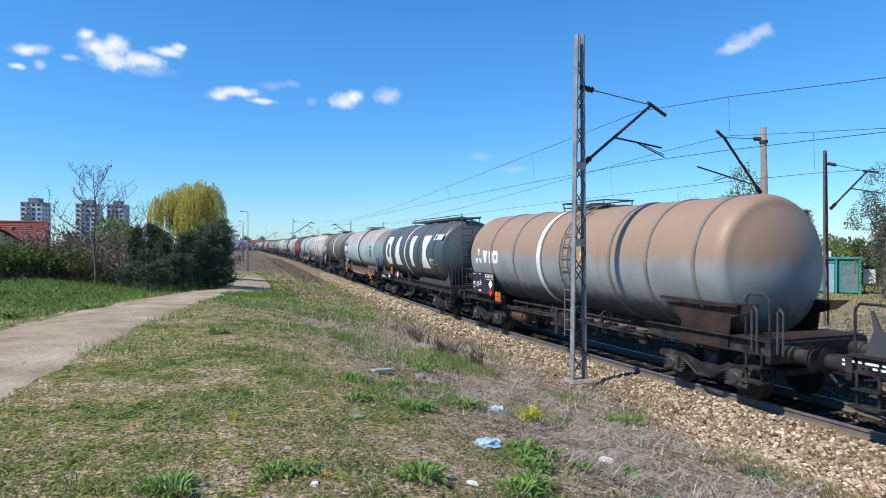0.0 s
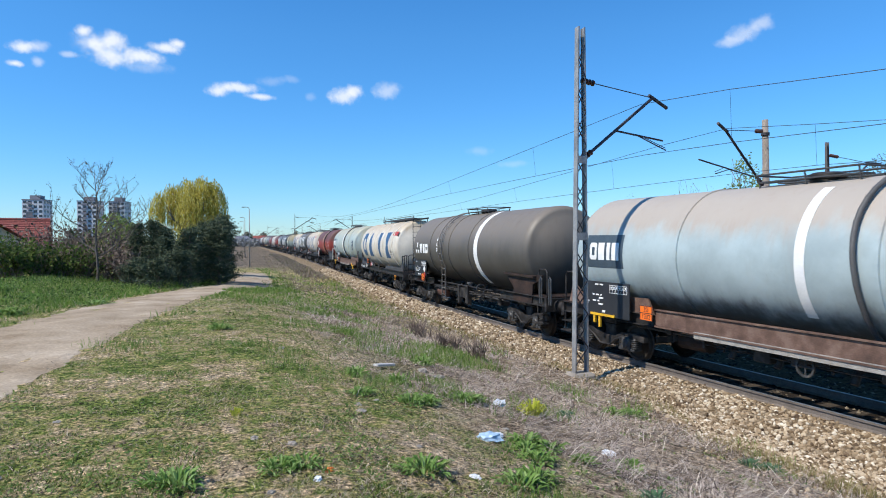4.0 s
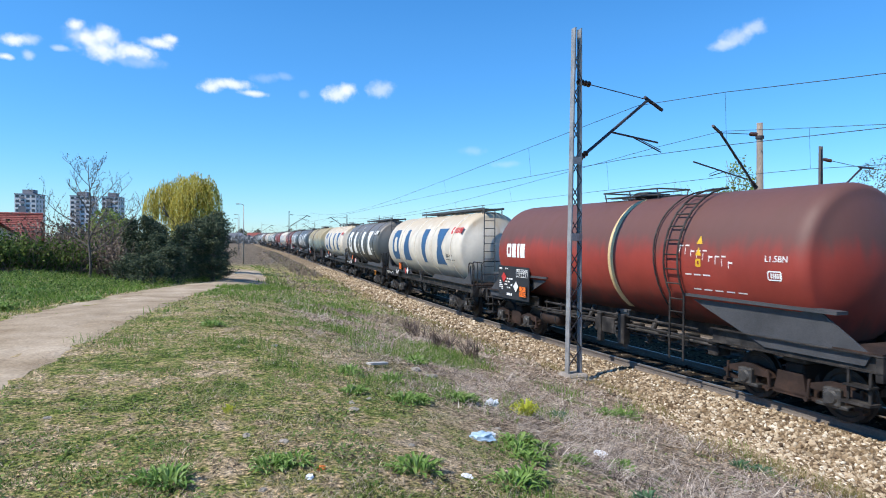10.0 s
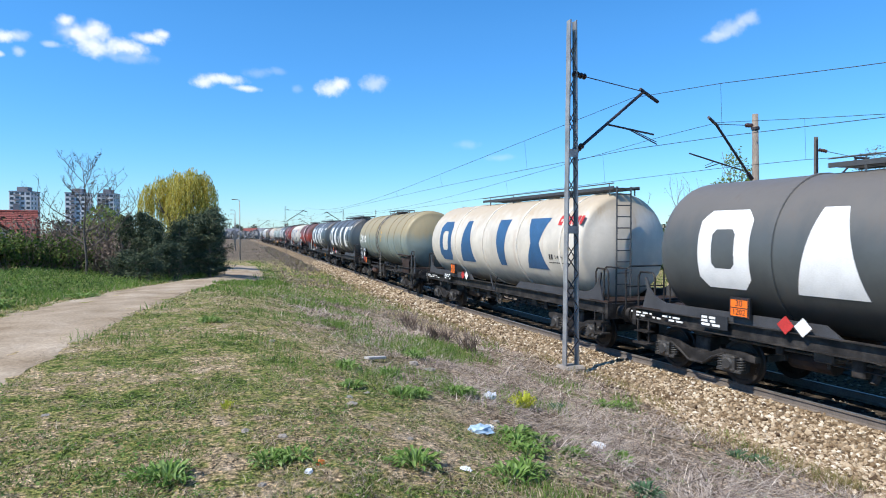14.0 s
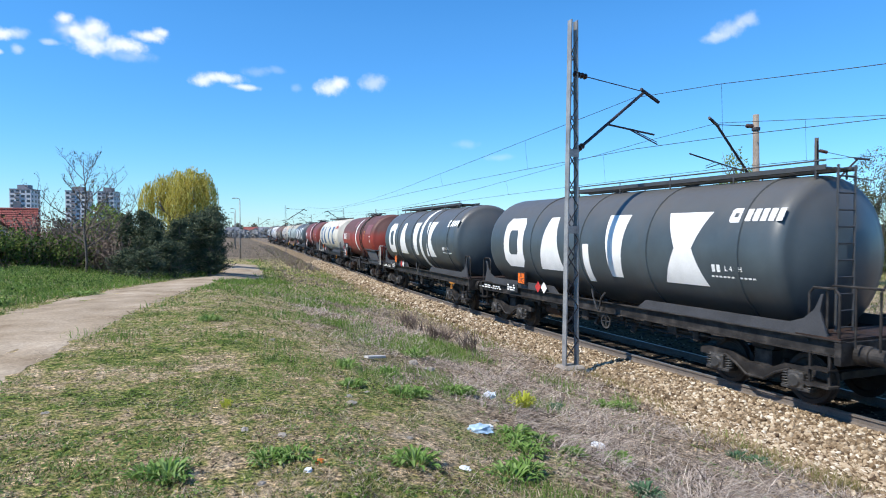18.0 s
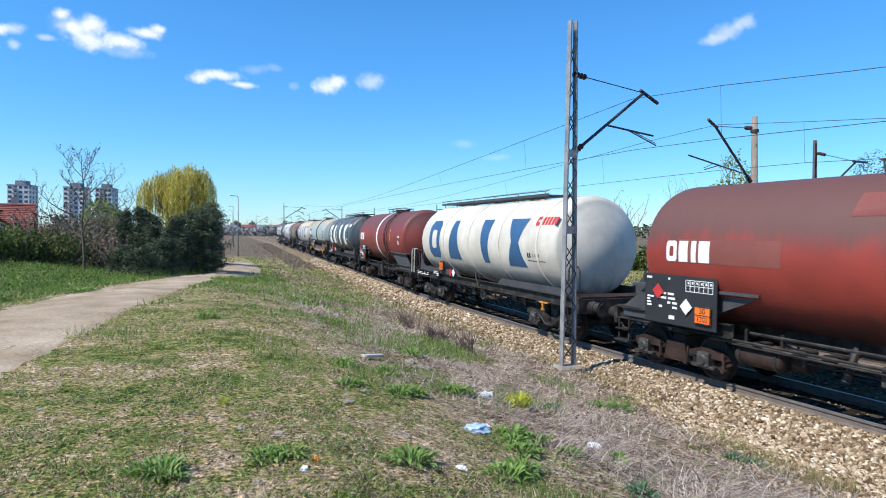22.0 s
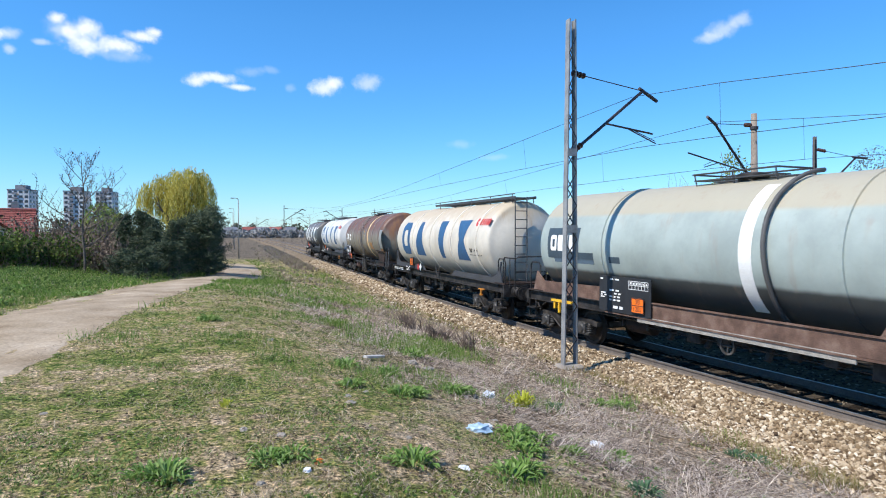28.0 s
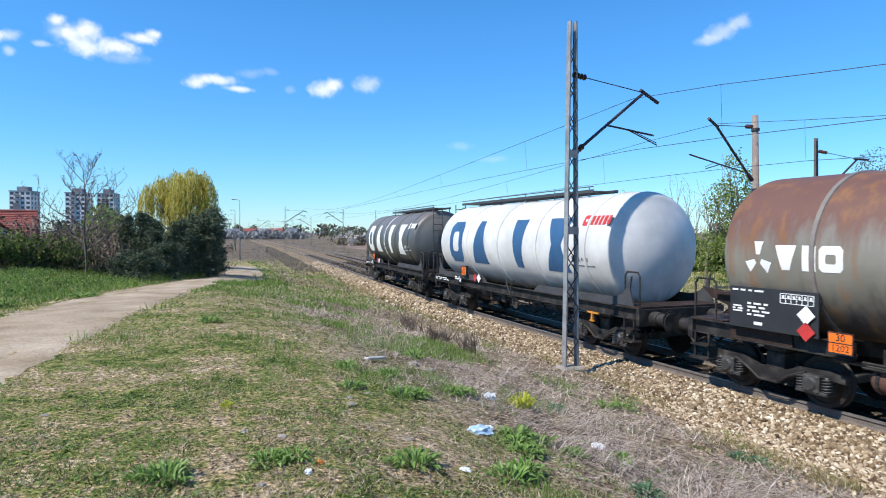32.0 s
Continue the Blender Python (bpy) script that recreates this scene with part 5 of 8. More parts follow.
def insulator(root, a, b):
    a, b = Vector(a), Vector(b)
    w = (b - a).normalized()
    rot = w.to_track_quat("Y", "Z").to_matrix().to_4x4()
    l = (b - a).length
    prof = [(0, 0.0), (0, 0.025)]
    for k in range(4):
        p = l * (k + 0.5) / 4
        prof += [(p - 0.03, 0.028), (p - 0.012, 0.075), (p + 0.012, 0.07), (p + 0.025, 0.03)]
    prof += [(l, 0.025), (l, 0.0)]
    bm = bmesh.new()
    turned(bm, prof, 12, m=Matrix.Translation(a) @ rot)
    part("insulator", bm, m_insul, root, "brown ribbed insulator")


def cantilever(root, foot, head, tie, tip, arm, thick=0.04):
    """Strut, tie, and steady arm; all points in the mast's space."""
    foot, head, tie, tip = Vector(foot), Vector(head), Vector(tie), Vector(tip)
    w = (head - foot).normalized()
    insulator(root, foot, foot + w * 0.4)
    bm = bmesh.new()
    rod(bm, foot + w * 0.4, head, thick, 8)
    part("strut", bm, m_dark_steel, root, "dark tubular strut")
    v = (head - tie).normalized()
    insulator(root, tie, tie + v * 0.45)
    bm = bmesh.new()
    rod(bm, tie + v * 0.45, head, 0.012, 6)
    part("tie_rod", bm, m_dark_steel, root)
    bm = bmesh.new()
    rod(bm, head - (tip - head) * 0.25, tip, thick * 1.15, 8)
    part("head_arm", bm, m_dark_steel, root)
    a, b, c = (Vector(p) for p in arm)
    bm = bmesh.new()
    rod(bm, a, b, 0.024, 6)
    part("steady_arm", bm, m_dark_steel, root)
    bm = bmesh.new()
    rod(bm, a + (b - a) * 0.45, c, 0.016, 6)
    rod(bm, a + (b - a) * 0.55, c + Vector((0, 0.02, 0.06)), 0.01, 6)
    part("registration_arm", bm, m_dark_steel, root)


NEAR_MAST = Vector((8.45, 12.91, -0.15))
m1 = lattice_mast(NEAR_MAST, 8.25, "tall pale grey lattice steel mast on a concrete footing", w=0.19)
q = lambda x, y, z: (x - NEAR_MAST.x, y - NEAR_MAST.y, z - NEAR_MAST.z)
cantilever(m1, q(8.5, 12.92, 4.97), q(11.0, 13.45, 6.74), q(8.48, 12.92, 6.86), q(11.5, 13.5, 6.52), (q(9.62, 13.16, 5.77), q(11.2, 13.3, 5.62), q(11.22, 13.2, 5.36)))


m_pole_brown = surface("stained pole concrete", [(0.3, (0.15, 0.12, 0.095)), (0.55, (0.25, 0.205, 0.165)), (0.75, (0.33, 0.285, 0.235))], 2.5, 0.9, 0, 0.4, 40.0, stretch=(1, 1, 0.25))


def concrete_pole(at, height, lean, label):
    root = thing("catenary_mast", Matrix.Translation(at), label, "catenary mast", "masts of the overhead line")
    bm = bmesh.new()
    rod(bm, (0, 0, -0.3), (lean, 0, height), 0.15, 14, 0.1)
    part("pole", bm, m_pole_brown, root, smooth_shade=True)
    for z in (height - 0.5, height - 2.6):
        bm = bmesh.new()
        k = lean * z / height
        rod(bm, (k, 0, z - 0.05), (k, 0, z + 0.05), 0.14, 14)
        part("clamp", bm, m_dark_steel, root)
    return root


P2 = Vector((18.58, 16.6, -0.4))
m2 = concrete_pole(P2, 7.6, -0.2, "leaning pale concrete mast of the overhead line")
q2 = lambda x, y, z: (x - P2.x, y - P2.y, z - P2.z)
cantilever(m2, q2(18.05, 16.4, 4.9), q2(15.5, 15.5, 6.5), q2(18.0, 16.4, 6.75), q2(15.0, 15.3, 6.65), (q2(17.3, 16.1, 5.15), q2(14.25, 15.3, 5.5), q2(15.0, 15.4, 5.1)))
m_pole_rust = plain("rust-stained pole steel", (0.13, 0.11, 0.1), 0.7, 0.2)
m_mast_far = plain("weathered far mast steel", (0.16, 0.15, 0.15), 0.6, 0.3)
P3 = Vector((24.5, 18.9, -0.35))
m3 = lattice_mast(P3, 7.4, "rust-stained lattice steel mast beyond the tracks", metal=m_pole_rust, lean=-0.15, w=0.12)
q3 = lambda x, y, z: (x - P3.x, y - P3.y, z - P3.z)
cantilever(m3, q3(24.55, 18.8, 4.6), q3(26.6, 18.7, 6.25), q3(24.4, 18.8, 6.5), q3(27.3, 18.7, 6.25), (q3(25.7, 18.75, 5.5), q3(27.6, 18.7, 5.35), q3(27.3, 18.7, 5.2)))

FAR_MASTS = [(94.0, -2.25, 1), (101.5, 7.35, -1), (153.0, 8.2, -1), (175.0, -3.0, 1), (183.0, 6.9, -1), (250.0, -3.0, 1), (262.0, 6.9, -1), (330.0, -3.0, 1), (345.0, 7.0, -1)]
for y_m, off_m, s_m in FAR_MASTS:
    p_m = on_track(y_m, off_m, -0.3)
    fm = lattice_mast(p_m, 7.2, "far steel mast of the overhead line", near=False, metal=m_mast_far, w=0.13)
    cantilever(fm, (s_m * 0.13, 0, 5.0), (s_m * 2.6, 0, 6.6), (s_m * 0.13, 0, 6.7), (s_m * 3.1, 0, 6.45), ((s_m * 1.5, 0, 6.15), (s_m * 2.9, 0, 5.9), (s_m * 2.9, 0, 5.65)), 0.05)
lattice_mast((32.3, 115.0, -0.3), 7.6, "far steel mast beyond the tracks", near=False, metal=m_mast_far, w=0.13)


def wire_run(name, label, off, z_low, z_high, supports, sag):
    """Contact wire, carrier and droppers of one track."""
    root = thing(name, Matrix(), label, "overhead wire", "overhead wires")

    def carrier(y):
        for a, b in zip(supports, supports[1:]):
            if a <= y <= b:
                t = (y - a) / (b - a)
                return max(z_high - (2 * sag if a < 0 else sag) * 4 * t * (1 - t), z_low - 0.3)
        return z_high
    low, high = [], []
    y = supports[0]
    while y < supports[-1]:
        low.append(on_track(y, off + 0.15 * math.sin(y * 0.038), z_low - 0.045 * max(13 - max(y, 0), 0)))
        high.append(on_track(y, off, carrier(y)))
        y += 3.0
    for nm, pts, r in (("contact_wire", low, 0.0075), ("carrier_wire", high, 0.008)):
        bm = bmesh.new()
        pipe(bm, pts, r, 5)
        part(nm, bm, m_wire, root)
    for k in range(2, len(low) - 1, 3):
        if low[k].y > 95:
            break
        bm = bmesh.new()
        rod(bm, low[k], high[k], 0.0035, 4)
        part("dropper", bm, m_wire, root)


wire_run("overhead_wire", "copper contact wire hung from a sagging carrier", 0.75, 5.34, 6.74, [-67.0, 13.4, 94.0, 175.0, 250.0, 330.0], 1.3)
wire_run("overhead_wire", "second contact wire over the far track", 4.75, 5.05, 6.5, [-66.0, 15.4, 101.5, 183.0, 262.0, 345.0], 1.3)


# ---- street lamps ----
m_lamp = plain("pale lamp post", (0.3, 0.3, 0.29), 0.5, 0.3)
for x_l, y_l, h_l in ((5.25, 75.8, 6.9), (7.4, 118.0, 7.2), (9.2, 150.0, 7.4)):
    z_l = ground_z(x_l, y_l)
    lamp = thing("street_lamp", Matrix.Translation((x_l, y_l, z_l)), "slim grey street lamp with a short arm", "street lamp", "street lamps")
    bm = bmesh.new()
    rod(bm, (0, 0, -0.2), (0, 0, h_l - 0.2), 0.075, 10, 0.045)
    pipe(bm, [(0, 0, h_l - 0.25), (-0.06, 0, h_l - 0.08), (-0.3, 0, h_l), (-0.5, 0, h_l)], 0.035)
    part("pole", bm, m_lamp, lamp, smooth_shade=True)
    bm = bmesh.new()
    box(bm, -0.85, -0.45, -0.09, 0.09, h_l - 0.06, h_l + 0.04, 0.03)
    part("lamp_head", bm, m_lamp, lamp)

# ---- buildings ----
m_render = surface("pale tower render", [(0.3, (0.52, 0.52, 0.53)), (0.6, (0.62, 0.62, 0.62)), (0.8, (0.68, 0.67, 0.65))], 0.3, 0.9, 0, 0.1, 5.0)
m_tower_dark = plain("grey tower panel", (0.24, 0.24, 0.26), 0.8)
m_glass = plain("dark window glass", (0.05, 0.06, 0.075), 0.1, 0.0, 1.0, 0.0)
m_tile = surface("red roof tile", [(0.3, (0.2, 0.05, 0.038)), (0.55, (0.27, 0.07, 0.05)), (0.75, (0.33, 0.1, 0.07))], 6.0, 0.7, 0, 0.3, 40.0)
m_house = surface("house render", [(0.3, (0.42, 0.36, 0.28)), (0.7, (0.52, 0.46, 0.37))], 2.0, 0.9, 0, 0.2, 40.0)
m_timber = plain("brown timber", (0.14, 0.075, 0.045), 0.7)


def tower_block(x, y, turn, w, dpt, floors, label):
    root = thing("tower_block", Matrix.Translation((x, y, -0.3)) @ Matrix.Rotation(radians(turn), 4, "Z"), label, "apartment tower", "apartment towers")
    h = floors * 2.75
    bm = bmesh.new()
    box(bm, -w / 2, w / 2, -dpt / 2, dpt / 2, 0, h)
    part("wall", bm, m_render, root)
    bm = bmesh.new()
    box(bm, -w / 2 - 0.2, w / 2 + 0.2, -dpt / 2 - 0.2, dpt / 2 + 0.2, h, h + 0.5)
    box(bm, -w / 4, w / 4, -dpt / 4, dpt / 4, h + 0.5, h + 3.0)
    part("roof", bm, m_tower_dark, root, "flat roof with a lift house")
    me = shared("window|tower", lambda bm: box(bm, -0.9, 0.9, -0.06, 0.0, -0.75, 0.75), m_glass)
    ml = shared("balcony|tower", lambda bm: (box(bm, -1.5, 1.5, -1.0, 0.0, -1.2, -1.1), box(bm, -1.5, 1.5, -1.0, -0.92, -1.1, -0.1)), m_tower_dark)
    for f in range(floors):
        z = f * 2.75 + 1.6
        for k in range(4):
            xk = -w / 2 + w * (k + 0.5) / 4
            part("window", me, m_glass, root, at=Matrix.Translation((xk, -dpt / 2, z)))
            if k == 1:
                part("balcony", ml, m_tower_dark, root, at=Matrix.Translation((xk, -dpt / 2, z)))
        for k in range(3):
            yk = -dpt / 2 + dpt * (k + 0.5) / 3
            part("window", me, m_glass, root, at=Matrix.Translation((w / 2, yk, z)) @ Matrix.Rotation(radians(90), 4, "Z"))
    return root


tower_block(-91, 441, -12, 11.5, 12, 10, "pale ten-storey apartment tower with dark windows")
tower_block(-63.5, 446, -12, 11.5, 12, 10, "pale ten-storey apartment tower with dark windows")
tower_block(-47.5, 448, -12, 9.5, 12, 10, "pale ten-storey apartment tower with dark windows")


def house(x, y, turn, w, dpt, eave, ridge, label):
    root = thing("house", Matrix.Translation((x, y, 0.6)) @ Matrix.Rotation(radians(turn), 4, "Z"), label, "house", "houses")
    bm = bmesh.new()
    box(bm, -w / 2, w / 2, -dpt / 2, dpt / 2, -0.4, eave)
    for s in (-1, 1):
        plate_poly(bm, [(-dpt / 2, eave), (dpt / 2, eave), (0, ridge - 0.2)], s * w / 2 - s * 0.15, s * w / 2)
    part("wall", bm, m_house, root)
    rows = 15
    for s in (-1, 1):
        bm = bmesh.new()
        for k in range(rows):
            t0, t1 = k / rows, (k + 1) / rows
            y0, z0 = s * (dpt / 2 + 0.5) * (1 - t0), eave - 0.25 + (ridge - eave + 0.25) * t0
            y1, z1 = s * (dpt / 2 + 0.5) * (1 - t1), eave - 0.25 + (ridge - eave + 0.25) * t1
            n_w = int(w / 0.3)
            for c in range(n_w):
                x0, x1 = -w / 2 - 0.4 + (w + 0.8) * c / n_w, -w / 2 - 0.4 + (w + 0.8) * (c + 0.95) / n_w
                lo = [bm.verts.new(p) for p in ((x0, y0, z0 + 0.07), (x1, y0, z0 + 0.07), (x1, y1, z1 + 0.02), (x0, y1, z1 + 0.02))]
                bm.faces.new(lo)
                dn = [bm.verts.new(p) for p in ((x0, y0, z0 - 0.03), (x1, y0, z0 - 0.03))]
                bm.faces.new((lo[0], lo[1], dn[1], dn[0]))
        plate = [bm.verts.new(p) for p in ((-w / 2 - 0.4, s * (dpt / 2 + 0.5), eave - 0.3), (w / 2 + 0.4, s * (dpt / 2 + 0.5), eave - 0.3), (w / 2 + 0.4, 0, ridge - 0.04), (-w / 2 - 0.4, 0, ridge - 0.04))]
        bm.faces.new(plate)
        part("roof", bm, m_tile, root, "red tiled roof slope")
    bm = bmesh.new()
    rod(bm, (-w / 2 - 0.4, 0, ridge + 0.05), (w / 2 + 0.4, 0, ridge + 0.05), 0.12, 8)
    part("ridge_tile", bm, m_tile, root)
    bm = bmesh.new()
    box(bm, w * 0.2, w * 0.2 + 0.5, 0.2, 0.7, ridge - 0.6, ridge + 0.7)
    part("chimney", bm, m_house, root)
    for k in (-1, 1):
        wd = part("window", shared("window|house", lambda bm: box(bm, -0.5, 0.5, -0.05, 0.05, -0.6, 0.6), m_glass), m_glass, root, at=Matrix.Translation((k * w * 0.25, -dpt / 2, 1.5)))
        part("window_frame", shared("window_frame|house", lambda bm: (box(bm, -0.58, 0.58, -0.07, 0.04, 0.58, 0.66), box(bm, -0.58, 0.58, -0.07, 0.04, -0.66, -0.58), box(bm, -0.58, -0.5, -0.07, 0.04, -0.6, 0.6), box(bm, 0.5, 0.58, -0.07, 0.04, -0.6, 0.6)), m_timber), m_timber, wd)
    return root


house(-14.6, 62.0, 8, 4.6, 6.5, 2.2, 4.25, "family house with a red tiled gable roof")
house(-17.0, 60.0, -62, 7.0, 6.5, 2.2, 4.5, "family house with a red tiled gable roof among shrubs")
house(-30.0, 85.0, 20, 9.0, 8.0, 3.2, 6.6, "distant house with a red roof")

# ---- garden hut beyond the tracks ----
m_teal = plain("teal paint", (0.04, 0.3, 0.25), 0.6)
m_paleblue = plain("pale blue sheet", (0.3, 0.47, 0.58), 0.5)
m_offwhite = plain("off-white board", (0.7, 0.7, 0.66), 0.6)
hut = thing("garden_hut", Matrix.Translation((41.0, 31.2, ground_z(41, 31))) @ Matrix.Rotation(radians(-50), 4, "Z"), "small teal-framed garden hut with pale blue sheets", "hut")
for x_h in (-1.6, 0.2, 1.6):
    part("post", shared("post|hut", lambda bm: box(bm, -0.07, 0.07, -0.07, 0.07, 0, 2.4), m_teal), m_teal, hut, at=Matrix.Translation((x_h, 0, 0)))
m_hut_glass = plain("dusty greenhouse glass", (0.16, 0.24, 0.24), 0.15, 0.0, 2.0, 0.05, 0.3)
for x_h, w_h, z_h, m_h in ((-1.0, 1.0, 0.6, m_hut_glass), (-0.2, 0.6, 0.0, m_paleblue), (1.0, 1.0, 0.25, m_hut_glass)):
    bm = bmesh.new()
    box(bm, -w_h / 2, w_h / 2, -0.02, 0.02, z_h, 2.1)
    part("panel", bm, m_h, hut, at=Matrix.Translation((x_h, 0, 0)))
for x_h, w_h, z0_h, z1_h in ((-1.0, 1.1, 0.15, 0.6), (-0.75, 1.7, 2.1, 2.25), (1.0, 1.2, 0.1, 0.25), (1.0, 1.2, 2.1, 2.25), (0.45, 0.1, 0.1, 2.2)):
    bm = bmesh.new()
    box(bm, -w_h / 2, w_h / 2, -0.05, 0.05, z0_h, z1_h)
    part("frame_bar", bm, m_teal, hut, at=Matrix.Translation((x_h, 0, 0)))
bm = bmesh.new()
box(bm, -1.3, -0.1, -0.08, -0.03, 2.55, 2.95)
part("white_board", bm, m_offwhite, hut, "white board over the door")
bm = bmesh.new()
box(bm, -1.8, 1.8, -0.1, 2.0, 2.4, 2.52)
part("roof", bm, m_teal, hut)
bm = bmesh.new()
box(bm, -1.7, 1.7, 1.8, 1.9, 0, 2.4)
part("back_wall", bm, m_paleblue, hut)
cab = thing("switch_cabinet", Matrix.Translation((36.5, 30.5, ground_z(36.5, 30.5))) @ Matrix.Rotation(radians(-50), 4, "Z"), "pale blue sheet cabinet standing in the grass", "cabinet")
bm = bmesh.new()
box(bm, -0.5, 0.5, -0.3, 0.3, 0.0, 1.9, 0.02)
part("body", bm, m_paleblue, cab)
bm = bmesh.new()
box(bm, -0.6, 0.6, -0.38, 0.38, 1.9, 2.0, 0.02)
part("lid", bm, m_offwhite, cab)
brd = thing("sign_board", Matrix.Translation((43.0, 30.0, ground_z(43, 30))) @ Matrix.Rotation(radians(-50), 4, "Z"), "small white board on two posts", "sign")
bm = bmesh.new()
box(bm, -0.35, 0.35, -0.03, 0.03, 0.7, 1.7)
part("board", bm, m_offwhite, brd)
for x_h in (-0.3, 0.3):
    part("post", shared("post|sign", lambda bm: box(bm, -0.04, 0.04, 0.03, 0.11, 0, 1.7), m_timber), m_timber, brd, at=Matrix.Translation((x_h, 0, 0)))


# ---- plants ----
def leaf_material(name, stops, rough=0.75, through=0.25):
    m = bpy.data.materials.new(name)
    m.use_nodes = True
    n, l = m.node_tree.nodes, m.node_tree.links
    b = n["Principled BSDF"]
    geo, ramp = n.new("ShaderNodeNewGeometry"), n.new("ShaderNodeValToRGB")
    while len(ramp.color_ramp.elements) < len(stops):
        ramp.color_ramp.elements.new(0.5)
    for e, (p, c) in zip(ramp.color_ramp.elements, stops):
        e.position, e.color = p, (*c, 1)
    l.new(geo.outputs["Random Per Island"], ramp.inputs["Fac"])
    l.new(ramp.outputs["Color"], b.inputs["Base Color"])
    b.inputs["Roughness"].default_value = rough
    b.inputs["Specular IOR Level"].default_value = 0.15
    if through:
        out = n["Material Output"]
        tr, mx = n.new("ShaderNodeBsdfTranslucent"), n.new("ShaderNodeMixShader")
        mx.inputs[0].default_value = through
        l.new(ramp.outputs["Color"], tr.inputs["Color"])
        l.new(b.outputs[0], mx.inputs[1])
        l.new(tr.outputs[0], mx.inputs[2])
        l.new(mx.outputs[0], out.inputs["Surface"])
    return m


m_bark = surface("grey-brown bark", [(0.3, (0.1, 0.08, 0.065)), (0.6, (0.19, 0.16, 0.13)), (0.8, (0.26, 0.23, 0.19))], 6.0, 0.9, 0, 0.6, 40.0, stretch=(1, 1, 0.3))
m_willow = leaf_material("yellow-green willow leaf", [(0.0, (0.36, 0.32, 0.065)), (0.5, (0.58, 0.5, 0.11)), (1.0, (0.72, 0.64, 0.23))], through=0.45)
m_pine = leaf_material("dark pine needle", [(0.0, (0.03, 0.045, 0.026)), (0.5, (0.06, 0.08, 0.045)), (1.0, (0.12, 0.14, 0.075))], through=0.15)
m_shrub = leaf_material("fresh shrub leaf", [(0.0, (0.035, 0.06, 0.014)), (0.5, (0.08, 0.12, 0.028)), (1.0, (0.17, 0.22, 0.055))], through=0.3)
m_spring = leaf_material("pale spring leaf", [(0.0, (0.12, 0.17, 0.04)), (0.5, (0.22, 0.28, 0.07)), (1.0, (0.34, 0.38, 0.14))], through=0.35)
m_twig = leaf_material("dry brown twig", [(0.0, (0.09, 0.065, 0.05)), (0.5, (0.16, 0.12, 0.095)), (1.0, (0.24, 0.19, 0.15))], through=0.0)
m_blossom = leaf_material("white blossom", [(0.0, (0.35, 0.33, 0.26)), (0.5, (0.55, 0.5, 0.44)), (1.0, (0.68, 0.63, 0.58))], through=0.2)
# distance haze is mixed into these greyed leaf colours
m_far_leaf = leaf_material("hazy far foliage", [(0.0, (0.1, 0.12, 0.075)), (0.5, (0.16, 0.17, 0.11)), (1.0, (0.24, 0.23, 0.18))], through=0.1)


def quads(name, centres, ux, vy, material):
    """Many little diamonds in one mesh: centre, half length and half width vectors."""
    c, u, v = (np.asarray(a, float) for a in (centres, ux, vy))
    n = len(c)
    pts = np.empty((n, 4, 3))
    pts[:, 0], pts[:, 1], pts[:, 2], pts[:, 3] = c - u, c + v, c + u, c - v
    me = bpy.data.meshes.new(name)
    me.from_pydata(pts.reshape(-1, 3).tolist(), [], np.arange(n * 4).reshape(n, 4).tolist())
    return mat_on(me, material)


def unit_rows(rng, n):
    v = rng.normal(size=(n, 3))
    return v / np.linalg.norm(v, axis=1, keepdims=True)


def blob_points(rng, blobs, n, hollow=0.55, gap=0.0, grain=0.9):
    """Points in and near the skins of ellipsoids, with gaps by a noise."""
    blobs = np.asarray(blobs, float)
    w = blobs[:, 3] * blobs[:, 4] * blobs[:, 5]
    pick = rng.choice(len(blobs), n, p=w ** 0.67 / (w ** 0.67).sum())
    d = unit_rows(rng, n)
    r = hollow + (1 - hollow) * rng.random((n, 1)) ** 0.6
    p = blobs[pick, :3] + d * r * blobs[pick, 3:6]
    if gap:
        keep = np.array([noise.noise(Vector(q) * grain) for q in p.tolist()]) > gap - 1
        p = p[keep]
    return p


def leaves(rng, p, size, flat=0.4, long=1.6):
    n = len(p)
    u = unit_rows(rng, n)
    v = np.cross(u, unit_rows(rng, n))
    v /= np.linalg.norm(v, axis=1, keepdims=True) + 1e-9
    s = size * rng.uniform(0.6, 1.3, (n, 1))
    return u * s * long / 2, v * s / 2


def taper_pipe(bm, pts, r0, r1, n=6):
    pts = [Vector(p) for p in pts]
    rings, u = [], None
    for k, p in enumerate(pts):
        w = (pts[min(k + 1, len(pts) - 1)] - pts[max(k - 1, 0)]).normalized()
        u = w.orthogonal().normalized() if u is None else (u - w * u.dot(w)).normalized()
        v = w.cross(u)
        r = r0 + (r1 - r0) * k / (len(pts) - 1)
        rings.append([bm.verts.new(p + r * (u * math.cos(t) + v * math.sin(t))) for t in (2 * math.pi * q / n for q in range(n))])
    for a, b in zip(rings, rings[1:]):
        for k in range(n):
            bm.faces.new((a[k], a[(k + 1) % n], b[(k + 1) % n], b[k]))
    bm.faces.new(rings[0][::-1])
    bm.faces.new(rings[-1])


